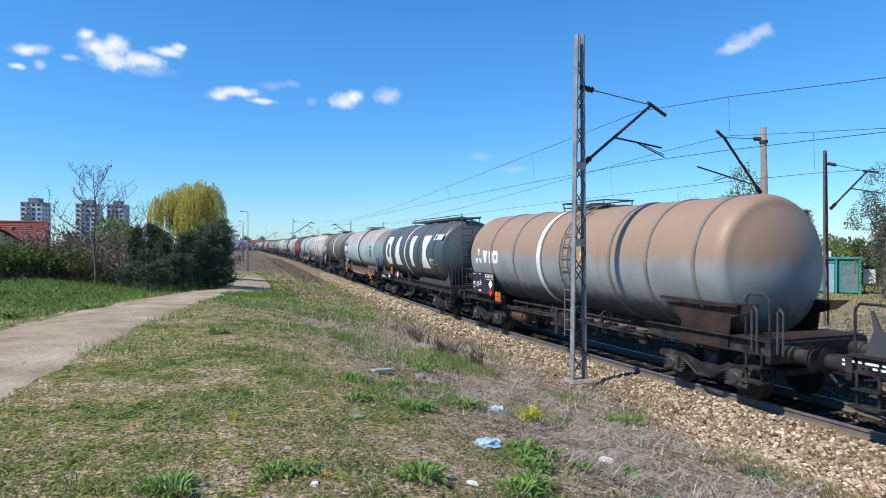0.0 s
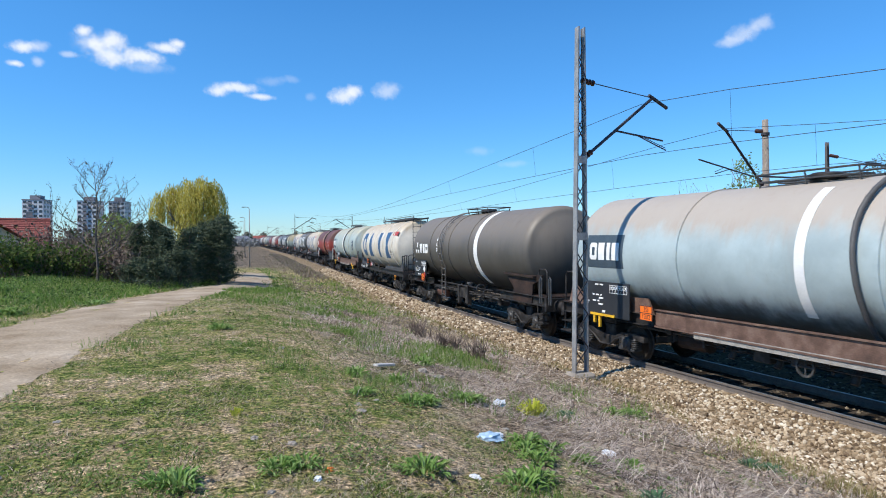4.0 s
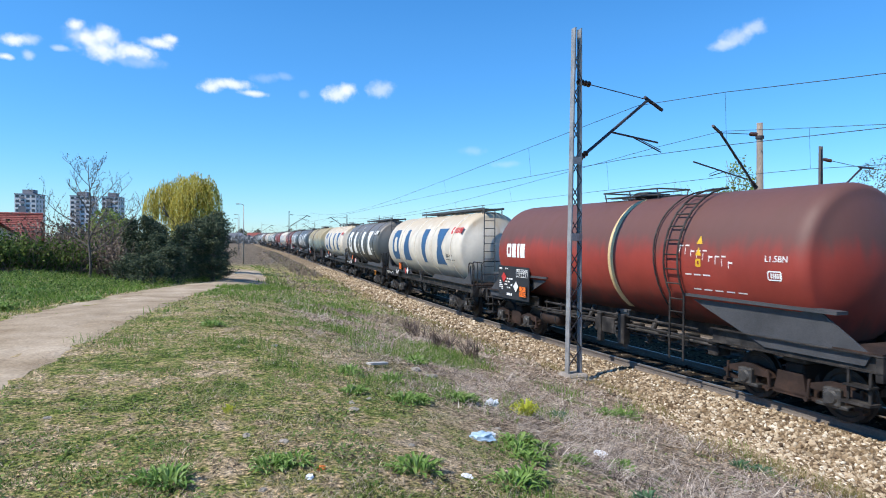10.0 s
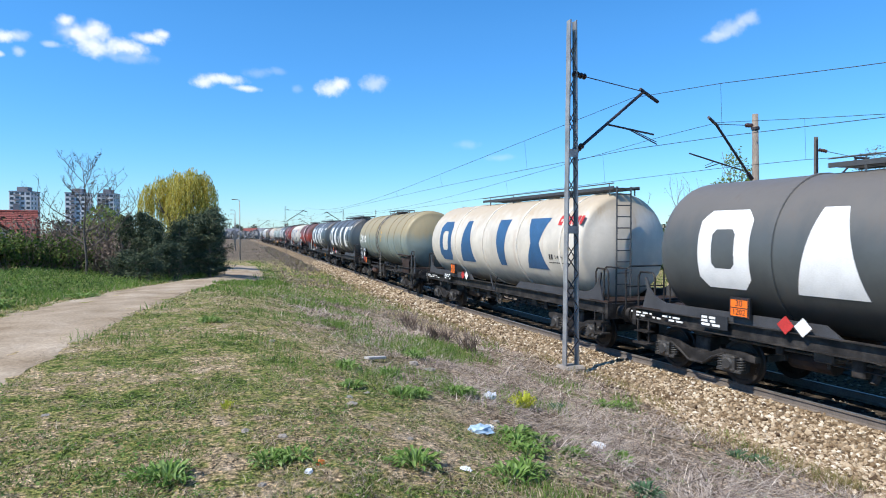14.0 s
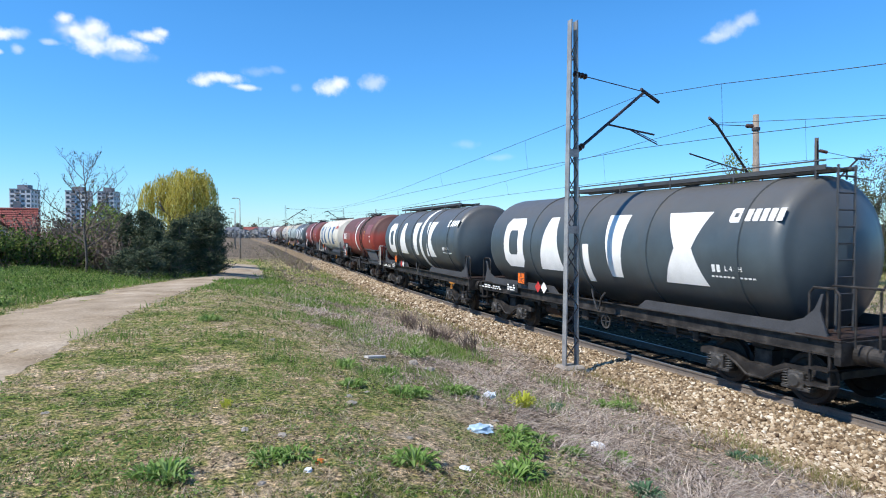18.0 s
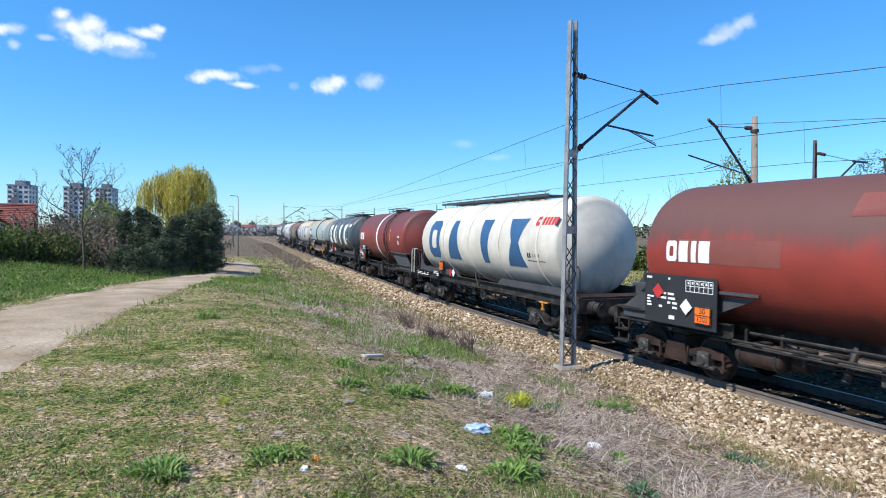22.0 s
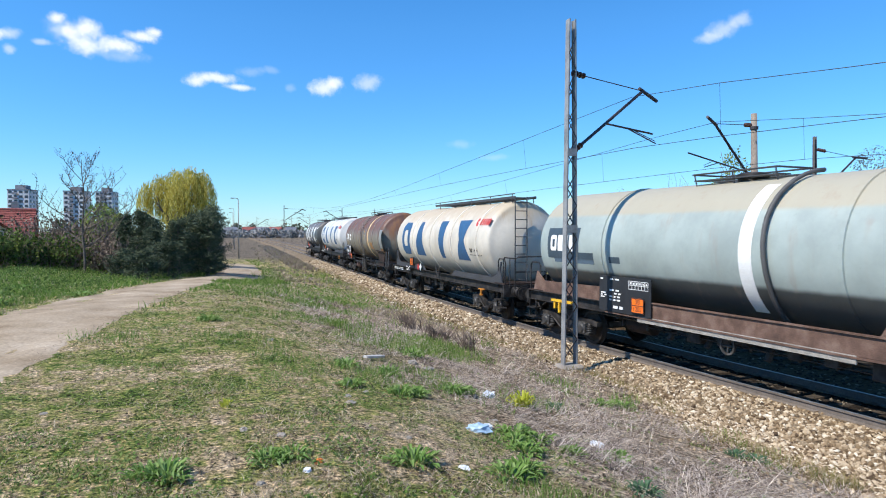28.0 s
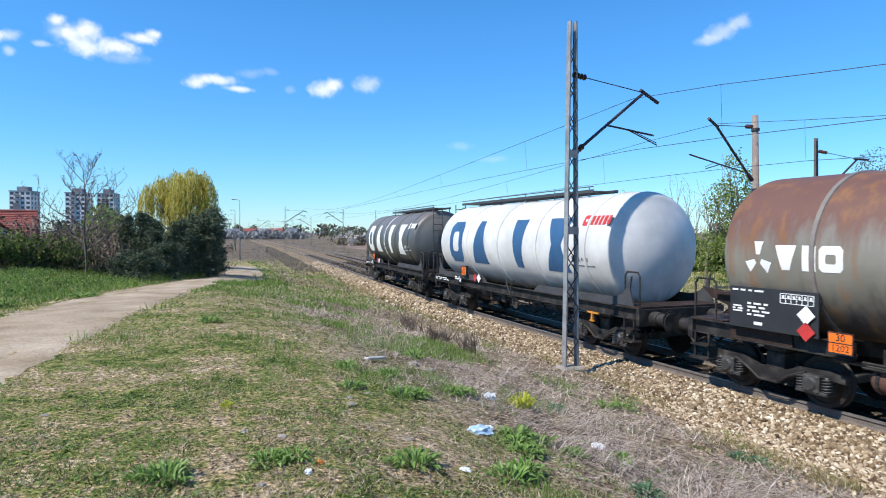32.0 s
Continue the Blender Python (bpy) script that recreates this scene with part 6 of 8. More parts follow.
def grow(bm, rnd, start, way, length, r, depth, tips, spread=0.6, lift=0.15, sides=6, kids=3):
    pts, p, w = [Vector(start)], Vector(start), Vector(way).normalized()
    n = 4
    for k in range(n):
        w = (w + Vector((rnd.gauss(0, 0.12), rnd.gauss(0, 0.12), rnd.gauss(0, 0.06) + lift * 0.4))).normalized()
        p = p + w * (length / n)
        pts.append(p.copy())
    taper_pipe(bm, pts, r, r * 0.55, max(sides, 3))
    if depth == 0:
        tips.append(pts[-1])
        return
    for k in range(kids):
        t = 1.0 if k == 0 else rnd.uniform(0.35, 0.95)
        i = min(int(t * n), n)
        side = Vector((rnd.gauss(0, 1), rnd.gauss(0, 1), rnd.gauss(0, 0.4))).normalized()
        d = (w + side * spread * (0.5 if k == 0 else 1.1)).normalized()
        grow(bm, rnd, pts[i], d, length * rnd.uniform(0.58, 0.8), r * 0.55, depth - 1, tips, spread, lift, sides - 1, kids)
    tips.append(pts[-1])


def bare_tree(x, y, height, label, seed, spread=0.55, kids=3, depth=4, bark=None, buds=0, bud_mat=None, trunk_k=0.26, thick=1.0):
    rnd = random.Random(seed)
    root = thing("tree", Matrix.Translation((x, y, ground_z(x, y) - 0.05)), label, "tree", "trees")
    bm, tips = bmesh.new(), []
    taper_pipe(bm, [(0, 0, -0.1), (0.02, 0, height * trunk_k * 0.6), (0, 0.03, height * trunk_k)], height * 0.015 * thick, height * 0.012 * thick, 8)
    for k in range(5):
        a = 2 * math.pi * (k + rnd.random() * 0.5) / 5
        w = Vector((math.cos(a) * 0.75, math.sin(a) * 0.75, 0.9 if k else 2.2))
        grow(bm, rnd, (0, 0, height * trunk_k * rnd.uniform(0.8, 1.0)), w, height * 0.33, height * 0.0085 * thick, depth - 1, tips, spread, 0.2, 5, kids)
    part("trunk", bm, bark or m_bark, root)
    if buds:
        rng = np.random.default_rng(seed)
        t = np.array([list(p) for p in tips])
        c = t[rng.integers(0, len(t), buds)] + rng.normal(size=(buds, 3)) * 0.12
        u, v = leaves(rng, c, 0.05)
        part("crown", quads("crown", c, u, v, bud_mat or m_twig), bud_mat or m_twig, root)
    return root


m_bark_grey = surface("grey-brown bark", [(0.3, (0.06, 0.048, 0.038)), (0.55, (0.12, 0.1, 0.082)), (0.75, (0.2, 0.172, 0.145))], 3.0, 0.9, 0, 0.4, 30.0)


def young_tree(x, y, height, label, seed):
    """A straight leader with long limbs that rise in curves, fine twigs and dark buds."""
    rnd, rng = random.Random(seed), np.random.default_rng(seed)
    root = thing("tree", Matrix.Translation((x, y, ground_z(x, y) - 0.05)), label, "tree", "trees")
    bm, tips = bmesh.new(), []
    leader = [Vector((0.05 * math.sin(k * 1.3), 0.05 * math.cos(k * 1.7), height * 0.97 * k / 9)) for k in range(10)]
    taper_pipe(bm, leader, 0.07, 0.01, 8)

    def twig(start, way, length, r, depth):
        pts, p, w = [start], start.copy(), way.normalized()
        for k in range(6):
            w = (w + Vector((rnd.gauss(0, 0.09), rnd.gauss(0, 0.09), 0.06 + rnd.gauss(0, 0.05)))).normalized()
            p = p + w * (length / 6)
            pts.append(p.copy())
        taper_pipe(bm, pts, r, max(r * 0.3, 0.004), 5 if depth else 4)
        tips.extend(pts[3:])
        if depth:
            for q in pts[2:]:
                for e in range(2 if depth == 2 else 1):
                    side = Vector((rnd.gauss(0, 1), rnd.gauss(0, 1), rnd.gauss(0.3, 0.5))).normalized()
                    twig(q, w * 0.7 + side * 0.9, length * rnd.uniform(0.2, 0.36), r * 0.42, depth - 1)

    for k in range(15):
        t = 0.24 + 0.68 * k / 14
        a = k * 2.4 + rnd.uniform(-0.3, 0.3)
        up = 0.5 + 0.75 * t * t
        at = leader[0].lerp(leader[-1], t)
        twig(at, Vector((math.cos(a), math.sin(a), up)), height * (0.66 - 0.5 * t) * rnd.uniform(0.85, 1.1), 0.04 * (1.15 - 0.8 * t), 2)
    part("trunk", bm, m_bark_grey, root)
    t = np.array([list(p) for p in tips])
    c = t[rng.integers(0, len(t), 1100)] + rng.normal(size=(1100, 3)) * 0.02
    u, v = leaves(rng, c, 0.035)
    part("crown", quads("crown", c, u, v, m_bud), m_bud, root, "small dark buds on the twigs")


m_bud = leaf_material("dark bud", [(0.0, (0.05, 0.04, 0.03)), (0.6, (0.1, 0.09, 0.05)), (1.0, (0.18, 0.17, 0.08))], through=0.1)
young_tree(-4.85, 35.7, 5.9, "young leafless tree with a pale trunk and rising limbs", 5)


def leafy_tree(x, y, height, blobs, n, size, label, mat, seed, bark=None, gap=0.85, name="tree", z=None):
    rng, rnd = np.random.default_rng(seed), random.Random(seed)
    root = thing(name, Matrix.Translation((x, y, (ground_z(x, y) if z is None else z) - 0.05)), label, name.replace("_", " "), name.replace("_", " ") + "s")
    bm, tips = bmesh.new(), []
    taper_pipe(bm, [(0, 0, -0.1), (0.03, 0, height * 0.2), (0, 0.04, height * 0.4)], height * 0.025, height * 0.016, 8)
    for k in range(7):
        b = blobs[k % len(blobs)]
        w = Vector((b[0] + rnd.gauss(0, 0.3), b[1] + rnd.gauss(0, 0.3), b[2] - height * 0.25))
        grow(bm, rnd, (0, 0, height * rnd.uniform(0.15, 0.38)), w, w.length * 0.55, height * 0.009, 2, tips, 0.5, 0.1, 5, 3)
    part("trunk", bm, bark or m_bark, root)
    p = blob_points(rng, blobs, n, 0.3, gap)
    u, v = leaves(rng, p, size)
    part("crown", quads("crown", p, u, v, mat), mat, root)
    return root


def willow(x, y, height, width, label, seed):
    rng, rnd = np.random.default_rng(seed), random.Random(seed)
    root = thing("willow", Matrix.Translation((x, y, ground_z(x, y) - 0.05)), label, "tree", "trees")
    bm, tips = bmesh.new(), []
    taper_pipe(bm, [(0, 0, -0.1), (0.1, 0, height * 0.2), (0.0, 0.1, height * 0.36)], 0.34, 0.24, 9)
    for k in range(8):
        a = 2 * math.pi * (k + rnd.random() * 0.4) / 8
        grow(bm, rnd, (0, 0, height * 0.34), (math.cos(a) * 0.6, math.sin(a) * 0.6, 1.0), height * 0.2, 0.11, 2, tips, 0.5, 0.15, 5, 3)
    part("trunk", bm, m_bark, root)
    c, u, v = [], [], []
    # masses: across, deep, crown height, reach, share of the strands, hang
    masses = ((0.34, 0.0, 1.0, 0.38, 0.24, 0.42), (-0.06, 0.05, 0.98, 0.34, 0.2, 0.45), (-0.46, 0.1, 0.92, 0.28, 0.16, 0.38), (0.66, -0.1, 0.96, 0.28, 0.18, 0.45), (-0.76, 0.0, 0.84, 0.2, 0.1, 0.25), (0.03, -0.3, 0.86, 0.34, 0.12, 0.6))
    for k in range(1000):
        pick, q0 = rnd.random(), 0
        while q0 < 5 and pick > masses[q0][4]:
            pick -= masses[q0][4]
            q0 += 1
        ma = masses[q0]
        a, rr = rnd.random() * 2 * math.pi, math.sqrt(rnd.random())
        top = height * (ma[2] - 0.16 * rr ** 2 + rnd.uniform(-0.05, 0.02))
        px, py = width / 2 * (ma[0] + rr * ma[3] * math.cos(a)), width / 2 * (ma[1] + rr * ma[3] * math.sin(a))
        ln = rnd.uniform(0.3, 1.2) * height * ma[5]
        sway = rnd.gauss(0, 0.08)
        m = int(ln / 0.13)
        for i in range(m):
            t = i / m
            out = 1 + 0.1 * math.sin(min(t * 3, 1.57))
            q = (px * out + sway * t, py * out, top - ln * t )
            c.append((q[0] + rnd.gauss(0, 0.04), q[1] + rnd.gauss(0, 0.04), q[2]))
            u.append((rnd.gauss(0, 0.02), rnd.gauss(0, 0.02), 0.1))
            b = rnd.random() * 6.28
            v.append((0.03 * math.cos(b), 0.03 * math.sin(b), 0.0))
    part("crown", quads("crown", c, u, v, m_willow), m_willow, root, "hanging yellow-green strands")
    return root


willow(-0.75, 48.0, 7.1, 5.1, "weeping willow with hanging yellow-green strands", 3)


def pine_shrub(x, y, w, height, label, seed, mat=None):
    """A dense young pine: whorls of upturned boughs covered in needle tufts."""
    rng, rnd = np.random.default_rng(seed), random.Random(seed)
    mat = mat or m_pine
    root = thing("pine", Matrix.Translation((x, y, ground_z(x, y) - 0.05)), label, "pine", "pines")
    bm = bmesh.new()
    taper_pipe(bm, [(0, 0, -0.1), (0.04, 0, height * 0.5), (0, 0, height * 0.95)], 0.1, 0.02, 7)
    c, u, v = [], [], []
    for k in range(int(34 * height)):
        t = rnd.random()
        z = 0.12 + (height - 0.2) * t
        a = rnd.random() * 6.28
        reach = w / 2 * math.sqrt(max(1 - (1.2 * t - 0.25) ** 2, 0.05)) * rnd.uniform(0.6, 1.12) * (0.85 + 0.25 * math.sin(a * 2 + seed))
        e = Vector((reach * math.cos(a), reach * math.sin(a), z + reach * 0.25))
        taper_pipe(bm, [(0, 0, z), tuple(e * 0.5 + Vector((0, 0, z * 0.5 - 0.05))), tuple(e)], 0.025, 0.006, 4)
        for i in range(62):
            s = 0.3 + 0.7 * rnd.random()
            q = Vector((0, 0, z)).lerp(e, s) + Vector((rnd.gauss(0, 0.11), rnd.gauss(0, 0.11), rnd.gauss(0, 0.1)))
            d = Vector((rnd.gauss(0, 1), rnd.gauss(0, 1), 0.7 + rnd.gauss(0, 0.6))).normalized() * rnd.uniform(0.05, 0.11)
            sd = d.orthogonal().normalized() * rnd.uniform(0.012, 0.028)
            c.append(tuple(q))
            u.append(tuple(d))
            v.append(tuple(sd))
    part("trunk", bm, m_bark, root)
    part("crown", quads("crown", c, u, v, mat), mat, root)
    return root


for n_p, (x_p, y_p, w_p, h_p) in enumerate([(0.85, 33.6, 2.5, 3.3), (-0.5, 32.9, 2.3, 2.7), (-1.6, 33.5, 2.2, 2.3), (0.3, 35.4, 2.5, 3.2), (1.2, 36.4, 2.2, 3.6), (-2.3, 37.0, 1.8, 3.4), (-1.7, 36.4, 1.9, 2.9), (-3.2, 38.5, 1.6, 3.3), (-1.75, 29.6, 1.7, 1.25), (-0.9, 31.2, 1.8, 1.7), (-2.6, 31.6, 1.6, 1.3)]):
    pine_shrub(x_p, y_p, w_p, h_p, "dense dark green young pine beside the track", 30 + n_p)


def twig_shrub(x, y, w, height, label, seed, n=60, leaf=0, mat=None, bark=None, name="shrub"):
    rnd, rng = random.Random(seed), np.random.default_rng(seed)
    root = thing(name, Matrix.Translation((x, y, ground_z(x, y) - 0.03)), label, "shrub", "shrubs")
    bm, tips = bmesh.new(), []
    for k in range(n):
        a = rnd.random() * 6.28
        e = rnd.uniform(0.1, 1.0)
        s = (rnd.gauss(0, w * 0.12), rnd.gauss(0, w * 0.12), 0)
        grow(bm, rnd, s, (math.cos(a) * e, math.sin(a) * e, 1.1), height * rnd.uniform(0.35, 0.55), 0.012 + 0.004 * height, 1, tips, 0.55, 0.1, 4, 3)
    part("thicket", bm, bark or m_twig, root)
    if leaf:
        t = np.array([list(p) for p in tips])
        c = t[rng.integers(0, len(t), leaf)] + rng.normal(size=(leaf, 3)) * (0.09 + 0.05 * w)
        u, v = leaves(rng, c, 0.11)
        part("foliage", quads("foliage", c, u, v, mat or m_shrub), mat or m_shrub, root)
    return root


for n_s, (x_s, y_s, w_s, h_s, lf, mt) in enumerate([
    (-3.4, 36.8, 2.0, 2.4, 300, m_twig), (-4.3, 38.2, 2.2, 2.6, 300, m_twig), (-5.6, 37.5, 2.0, 2.2, 500, m_shrub), (-6.6, 37.0, 2.0, 1.9, 900, m_shrub), (-7.4, 36.4, 2.0, 2.1, 900, m_shrub), (-8.6, 35.6, 2.2, 2.3, 1500, m_shrub),
    (-6.0, 41.0, 2.6, 3.9, 500, m_twig), (-7.6, 42.0, 2.6, 3.8, 500, m_twig), (-8.9, 43.0, 2.4, 3.6, 500, m_twig), (-9.6, 40.0, 2.8, 2.7, 1500, m_shrub), (-4.8, 43.0, 2.8, 4.6, 400, m_twig), (-10.5, 37.0, 2.8, 2.4, 1800, m_shrub), (-3.0, 41.0, 2.4, 3.9, 400, m_twig)]):
    twig_shrub(x_s, y_s, w_s, h_s, "leafy green garden shrub" if mt is m_shrub else "bare grey-brown thicket shrub", 60 + n_s, 46, lf, mt)
leafy_tree(-5.5, 50.0, 4.6, [(0, 0, 3.0, 1.6, 1.6, 1.5)], 1500, 0.16, "small yellowish spring tree behind the shrubs", m_spring, 90)
for n_s, (x_s, y_s, h_s) in enumerate(((6.1, 13.7, 0.75), (5.7, 15.0, 0.7), (6.3, 15.6, 0.6), (6.0, 17.5, 0.7), (6.5, 19.5, 0.6))):
    twig_shrub(x_s, y_s, 0.8, h_s, "low clump of bare reddish stems by the ballast", 120 + n_s, 24, 0)

# beyond the tracks
m_greytwig = leaf_material("grey-green bud", [(0.0, (0.05, 0.048, 0.035)), (0.5, (0.12, 0.125, 0.08)), (1.0, (0.24, 0.26, 0.15))], 0.8, 0.2)
leafy_tree(30.0, 28.3, 8.4, [(0, 0, 6.4, 1.0, 1.0, 2.1), (-0.7, 0.5, 4.4, 1.2, 1.2, 2.2), (0.7, -0.5, 4.2, 1.3, 1.3, 2.2), (0, 0, 2.2, 1.7, 1.7, 1.9), (-1.0, 0.8, 2.2, 1.3, 1.3, 1.7)], 9500, 0.1, "slender tree with fresh green leaves beyond the tracks", m_spring, 140)
leafy_tree(40.5, 27.3, 8.6, [(0, 0, 6.6, 1.4, 1.4, 2.3), (-0.9, 0.4, 4.6, 1.4, 1.4, 2.0), (0.9, -0.3, 4.4, 1.5, 1.5, 2.2), (0.3, 0, 2.2, 1.9, 1.9, 2.0)], 15000, 0.075, "densely twigged budding tree beyond the tracks", m_greytwig, 141)
leafy_tree(46.0, 36.0, 4.6, [(0, 0, 2.6, 2.4, 2.2, 1.7), (1.2, 0.4, 1.7, 1.8, 1.8, 1.4), (-1.3, 0.2, 1.6, 1.5, 1.5, 1.3)], 5200, 0.13, "spreading yellow-green tree in the gardens", m_spring, 142)
leafy_tree(52.0, 33.0, 5.5, [(0, 0, 3.4, 2.2, 2.2, 1.9), (1.3, 0, 2.2, 1.8, 1.8, 1.6), (-1.2, 0.3, 2.0, 1.6, 1.6, 1.6)], 5200, 0.13, "broad dark green tree in the gardens", m_shrub, 143)
bare_tree(31.5, 32.2, 7.5, "leafless tree with fine twigs beyond the tracks", 144, 0.5, 3, 4, m_bark, 500, m_spring)
bare_tree(27.3, 35.8, 7.0, "leafless young tree beyond the tracks", 145, 0.5, 3, 3, m_bark, 300, m_spring)
bare_tree(23.5, 33.0, 5.0, "budding shrub tree beyond the tracks", 146, 0.6, 3, 3, m_bark, 700, m_spring)
bare_tree(22.0, 62.0, 5.6, "small leafless tree beyond the tracks", 147, 0.5, 3, 3, m_bark, 300, m_twig)
for n_p, (x_p, y_p, w_p, h_p) in enumerate(((59.0, 48.0, 3.2, 7.0), (33.5, 76.0, 2.4, 6.6), (35.3, 77.0, 2.2, 6.0))):
    pine_shrub(x_p, y_p, w_p, h_p, "dark spruce standing beyond the tracks", 150 + n_p)


def hedge(x0, y0, x1, y1, w, height, n, mat, label, seed, size=0.22):
    rng = np.random.default_rng(seed)
    t = rng.random(n)
    p = np.stack([x0 + (x1 - x0) * t + rng.normal(size=n) * w / 3, y0 + (y1 - y0) * t + rng.normal(size=n) * w / 3, rng.random(n) ** 0.8 * height * (0.8 + 0.3 * np.sin(t * 40))], 1)
    p[:, 2] += -0.25
    u, v = leaves(rng, p, size)
    return tagged(new("hedge", quads("hedge", p, u, v, mat)), label, "hedge", "hedges", "stuff")


hedge(38, 44, 64, 30, 1.6, 3.4, 14000, m_shrub, "tall dark green garden hedge", 160)
hedge(26, 52, 40, 44, 1.2, 2.0, 4000, m_shrub, "green garden hedge beyond the tracks", 161)


def far_woods(label, centres, mat, size, n, seed, height):
    """A belt of far trees: irregular crowns of leaf clumps with gaps."""
    rng = np.random.default_rng(seed)
    blobs = []
    for x, y in centres:
        for k in range(4):
            h = height * rng.uniform(0.5, 1.1)
            blobs.append((x + rng.normal() * height * 0.5, y + rng.normal() * height * 0.5, h * 0.55, h * 0.4, h * 0.4, h * 0.55))
    p = blob_points(rng, blobs, n, 0.3, 0.95, 0.25)
    p[:, 2] = np.maximum(p[:, 2], 0) - 0.3
    u, v = leaves(rng, p, size)
    return tagged(new("far_trees", quads("far_trees", p, u, v, mat)), label, "trees", kind="stuff")


m_brush = leaf_material("dry brown brush", [(0.0, (0.15, 0.12, 0.09)), (0.4, (0.26, 0.205, 0.16)), (0.8, (0.36, 0.29, 0.23)), (0.9, (0.24, 0.23, 0.1)), (1.0, (0.3, 0.28, 0.13))], through=0.1)
# twigs paled to grey, the haze of distance painted into them
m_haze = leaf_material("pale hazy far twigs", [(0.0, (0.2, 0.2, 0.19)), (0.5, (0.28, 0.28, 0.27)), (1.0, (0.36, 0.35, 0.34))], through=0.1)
rnd_w = random.Random(8)
far_woods("belt of hazy far trees along the line", [(46 + t * 60 + rnd_w.uniform(-6, 6), 190 - t * 40 + rnd_w.uniform(-12, 12)) for t in np.linspace(0, 1, 16).tolist()], m_far_leaf, 0.6, 9000, 170, 5.0)
far_woods("white-blossomed fruit trees beyond the field", [(38 + t * 26 + rnd_w.uniform(-2, 2), 168 - t * 14 + rnd_w.uniform(-5, 5)) for t in np.linspace(0, 1, 8).tolist()], m_blossom, 0.4, 3500, 171, 3.6)
far_woods("green scrub beyond the field", [(48 + t * 30 + rnd_w.uniform(-2, 2), 150 - t * 16 + rnd_w.uniform(-5, 5)) for t in np.linspace(0, 1, 9).tolist()], m_shrub, 0.45, 4500, 172, 3.4)
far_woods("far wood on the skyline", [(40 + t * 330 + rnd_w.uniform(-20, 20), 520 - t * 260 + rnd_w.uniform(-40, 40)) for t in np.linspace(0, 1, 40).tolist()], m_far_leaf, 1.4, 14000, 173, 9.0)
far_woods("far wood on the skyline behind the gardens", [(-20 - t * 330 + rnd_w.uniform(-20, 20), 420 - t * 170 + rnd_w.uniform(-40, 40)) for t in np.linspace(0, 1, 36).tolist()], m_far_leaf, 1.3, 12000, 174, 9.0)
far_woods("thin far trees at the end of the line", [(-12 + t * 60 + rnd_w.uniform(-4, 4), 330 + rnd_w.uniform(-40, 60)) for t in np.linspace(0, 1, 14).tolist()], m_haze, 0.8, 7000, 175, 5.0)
far_woods("dark garden trees behind the houses", [(-8 - t * 60 + rnd_w.uniform(-3, 3), 78 + t * 20 + rnd_w.uniform(-5, 5)) for t in np.linspace(0, 1, 18).tolist()], m_shrub, 0.4, 9000, 176, 4.2)
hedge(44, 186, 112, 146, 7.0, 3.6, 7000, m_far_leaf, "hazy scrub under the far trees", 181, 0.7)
hedge(36, 166, 72, 150, 4.0, 2.0, 3500, m_brush, "dry brown scrub beyond the field", 182, 0.5)
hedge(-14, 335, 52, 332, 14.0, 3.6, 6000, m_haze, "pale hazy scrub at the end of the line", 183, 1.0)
bm = bmesh.new()
bm.faces.new([bm.verts.new(v) for v in ((29, 72, -0.24), (62, 66, -0.24), (104, 142, -0.24), (33, 162, -0.24))])
tagged(new("field", mat_on(mesh_of("field", bm), m_field)), "strip of brown ploughed soil beyond the tracks", "field", kind="structure")
m_far_wall = plain("far house wall", (0.5, 0.48, 0.45), 0.9)
for n_h in range(7):
    x_h, y_h = 6 + n_h * 9 + rnd_w.uniform(-3, 3), 420 + rnd_w.uniform(-30, 40)
    fh = thing("house", Matrix.Translation((x_h, y_h, -0.3)) @ Matrix.Rotation(rnd_w.uniform(-0.6, 0.6), 4, "Z"), "small far house with a pitched roof", "house", "houses")
    bm = bmesh.new()
    box(bm, -4, 4, -3, 3, 0, 3.2)
    part("wall", bm, m_far_wall, fh)
    bm = bmesh.new()
    plate_poly(bm, [(-3.5, 3.1), (3.5, 3.1), (0, 6.2)], -4.4, 4.4)
    part("roof", bm, m_tile if n_h % 2 else m_tower_dark, fh)


# ---- grass, stalks and stones ----
m_blade = leaf_material("green grass blade", [(0.0, (0.035, 0.06, 0.012)), (0.3, (0.11, 0.17, 0.032)), (0.6, (0.22, 0.29, 0.07)), (0.8, (0.36, 0.38, 0.13)), (1.0, (0.55, 0.47, 0.29))], through=0.4)
m_tuft = leaf_material("tall green grass blade", [(0.0, (0.1, 0.18, 0.03)), (0.5, (0.17, 0.28, 0.055)), (0.85, (0.27, 0.36, 0.1)), (1.0, (0.42, 0.38, 0.2))], through=0.4)
m_dry = leaf_material("dry grass blade", [(0.0, (0.05, 0.035, 0.022)), (0.2, (0.12, 0.085, 0.055)), (0.4, (0.3, 0.23, 0.145)), (0.75, (0.48, 0.385, 0.265)), (1.0, (0.66, 0.56, 0.41))], through=0.15)
m_dead_leaf = leaf_material("dead leaf", [(0.0, (0.03, 0.021, 0.013)), (0.5, (0.08, 0.056, 0.036)), (0.8, (0.17, 0.12, 0.08)), (1.0, (0.42, 0.33, 0.23))], 0.9, 0.0)
m_leaflet = leaf_material("clover leaf", [(0.0, (0.05, 0.1, 0.02)), (0.5, (0.12, 0.2, 0.04)), (0.85, (0.22, 0.3, 0.08)), (1.0, (0.36, 0.34, 0.16))], 0.6, 0.3)
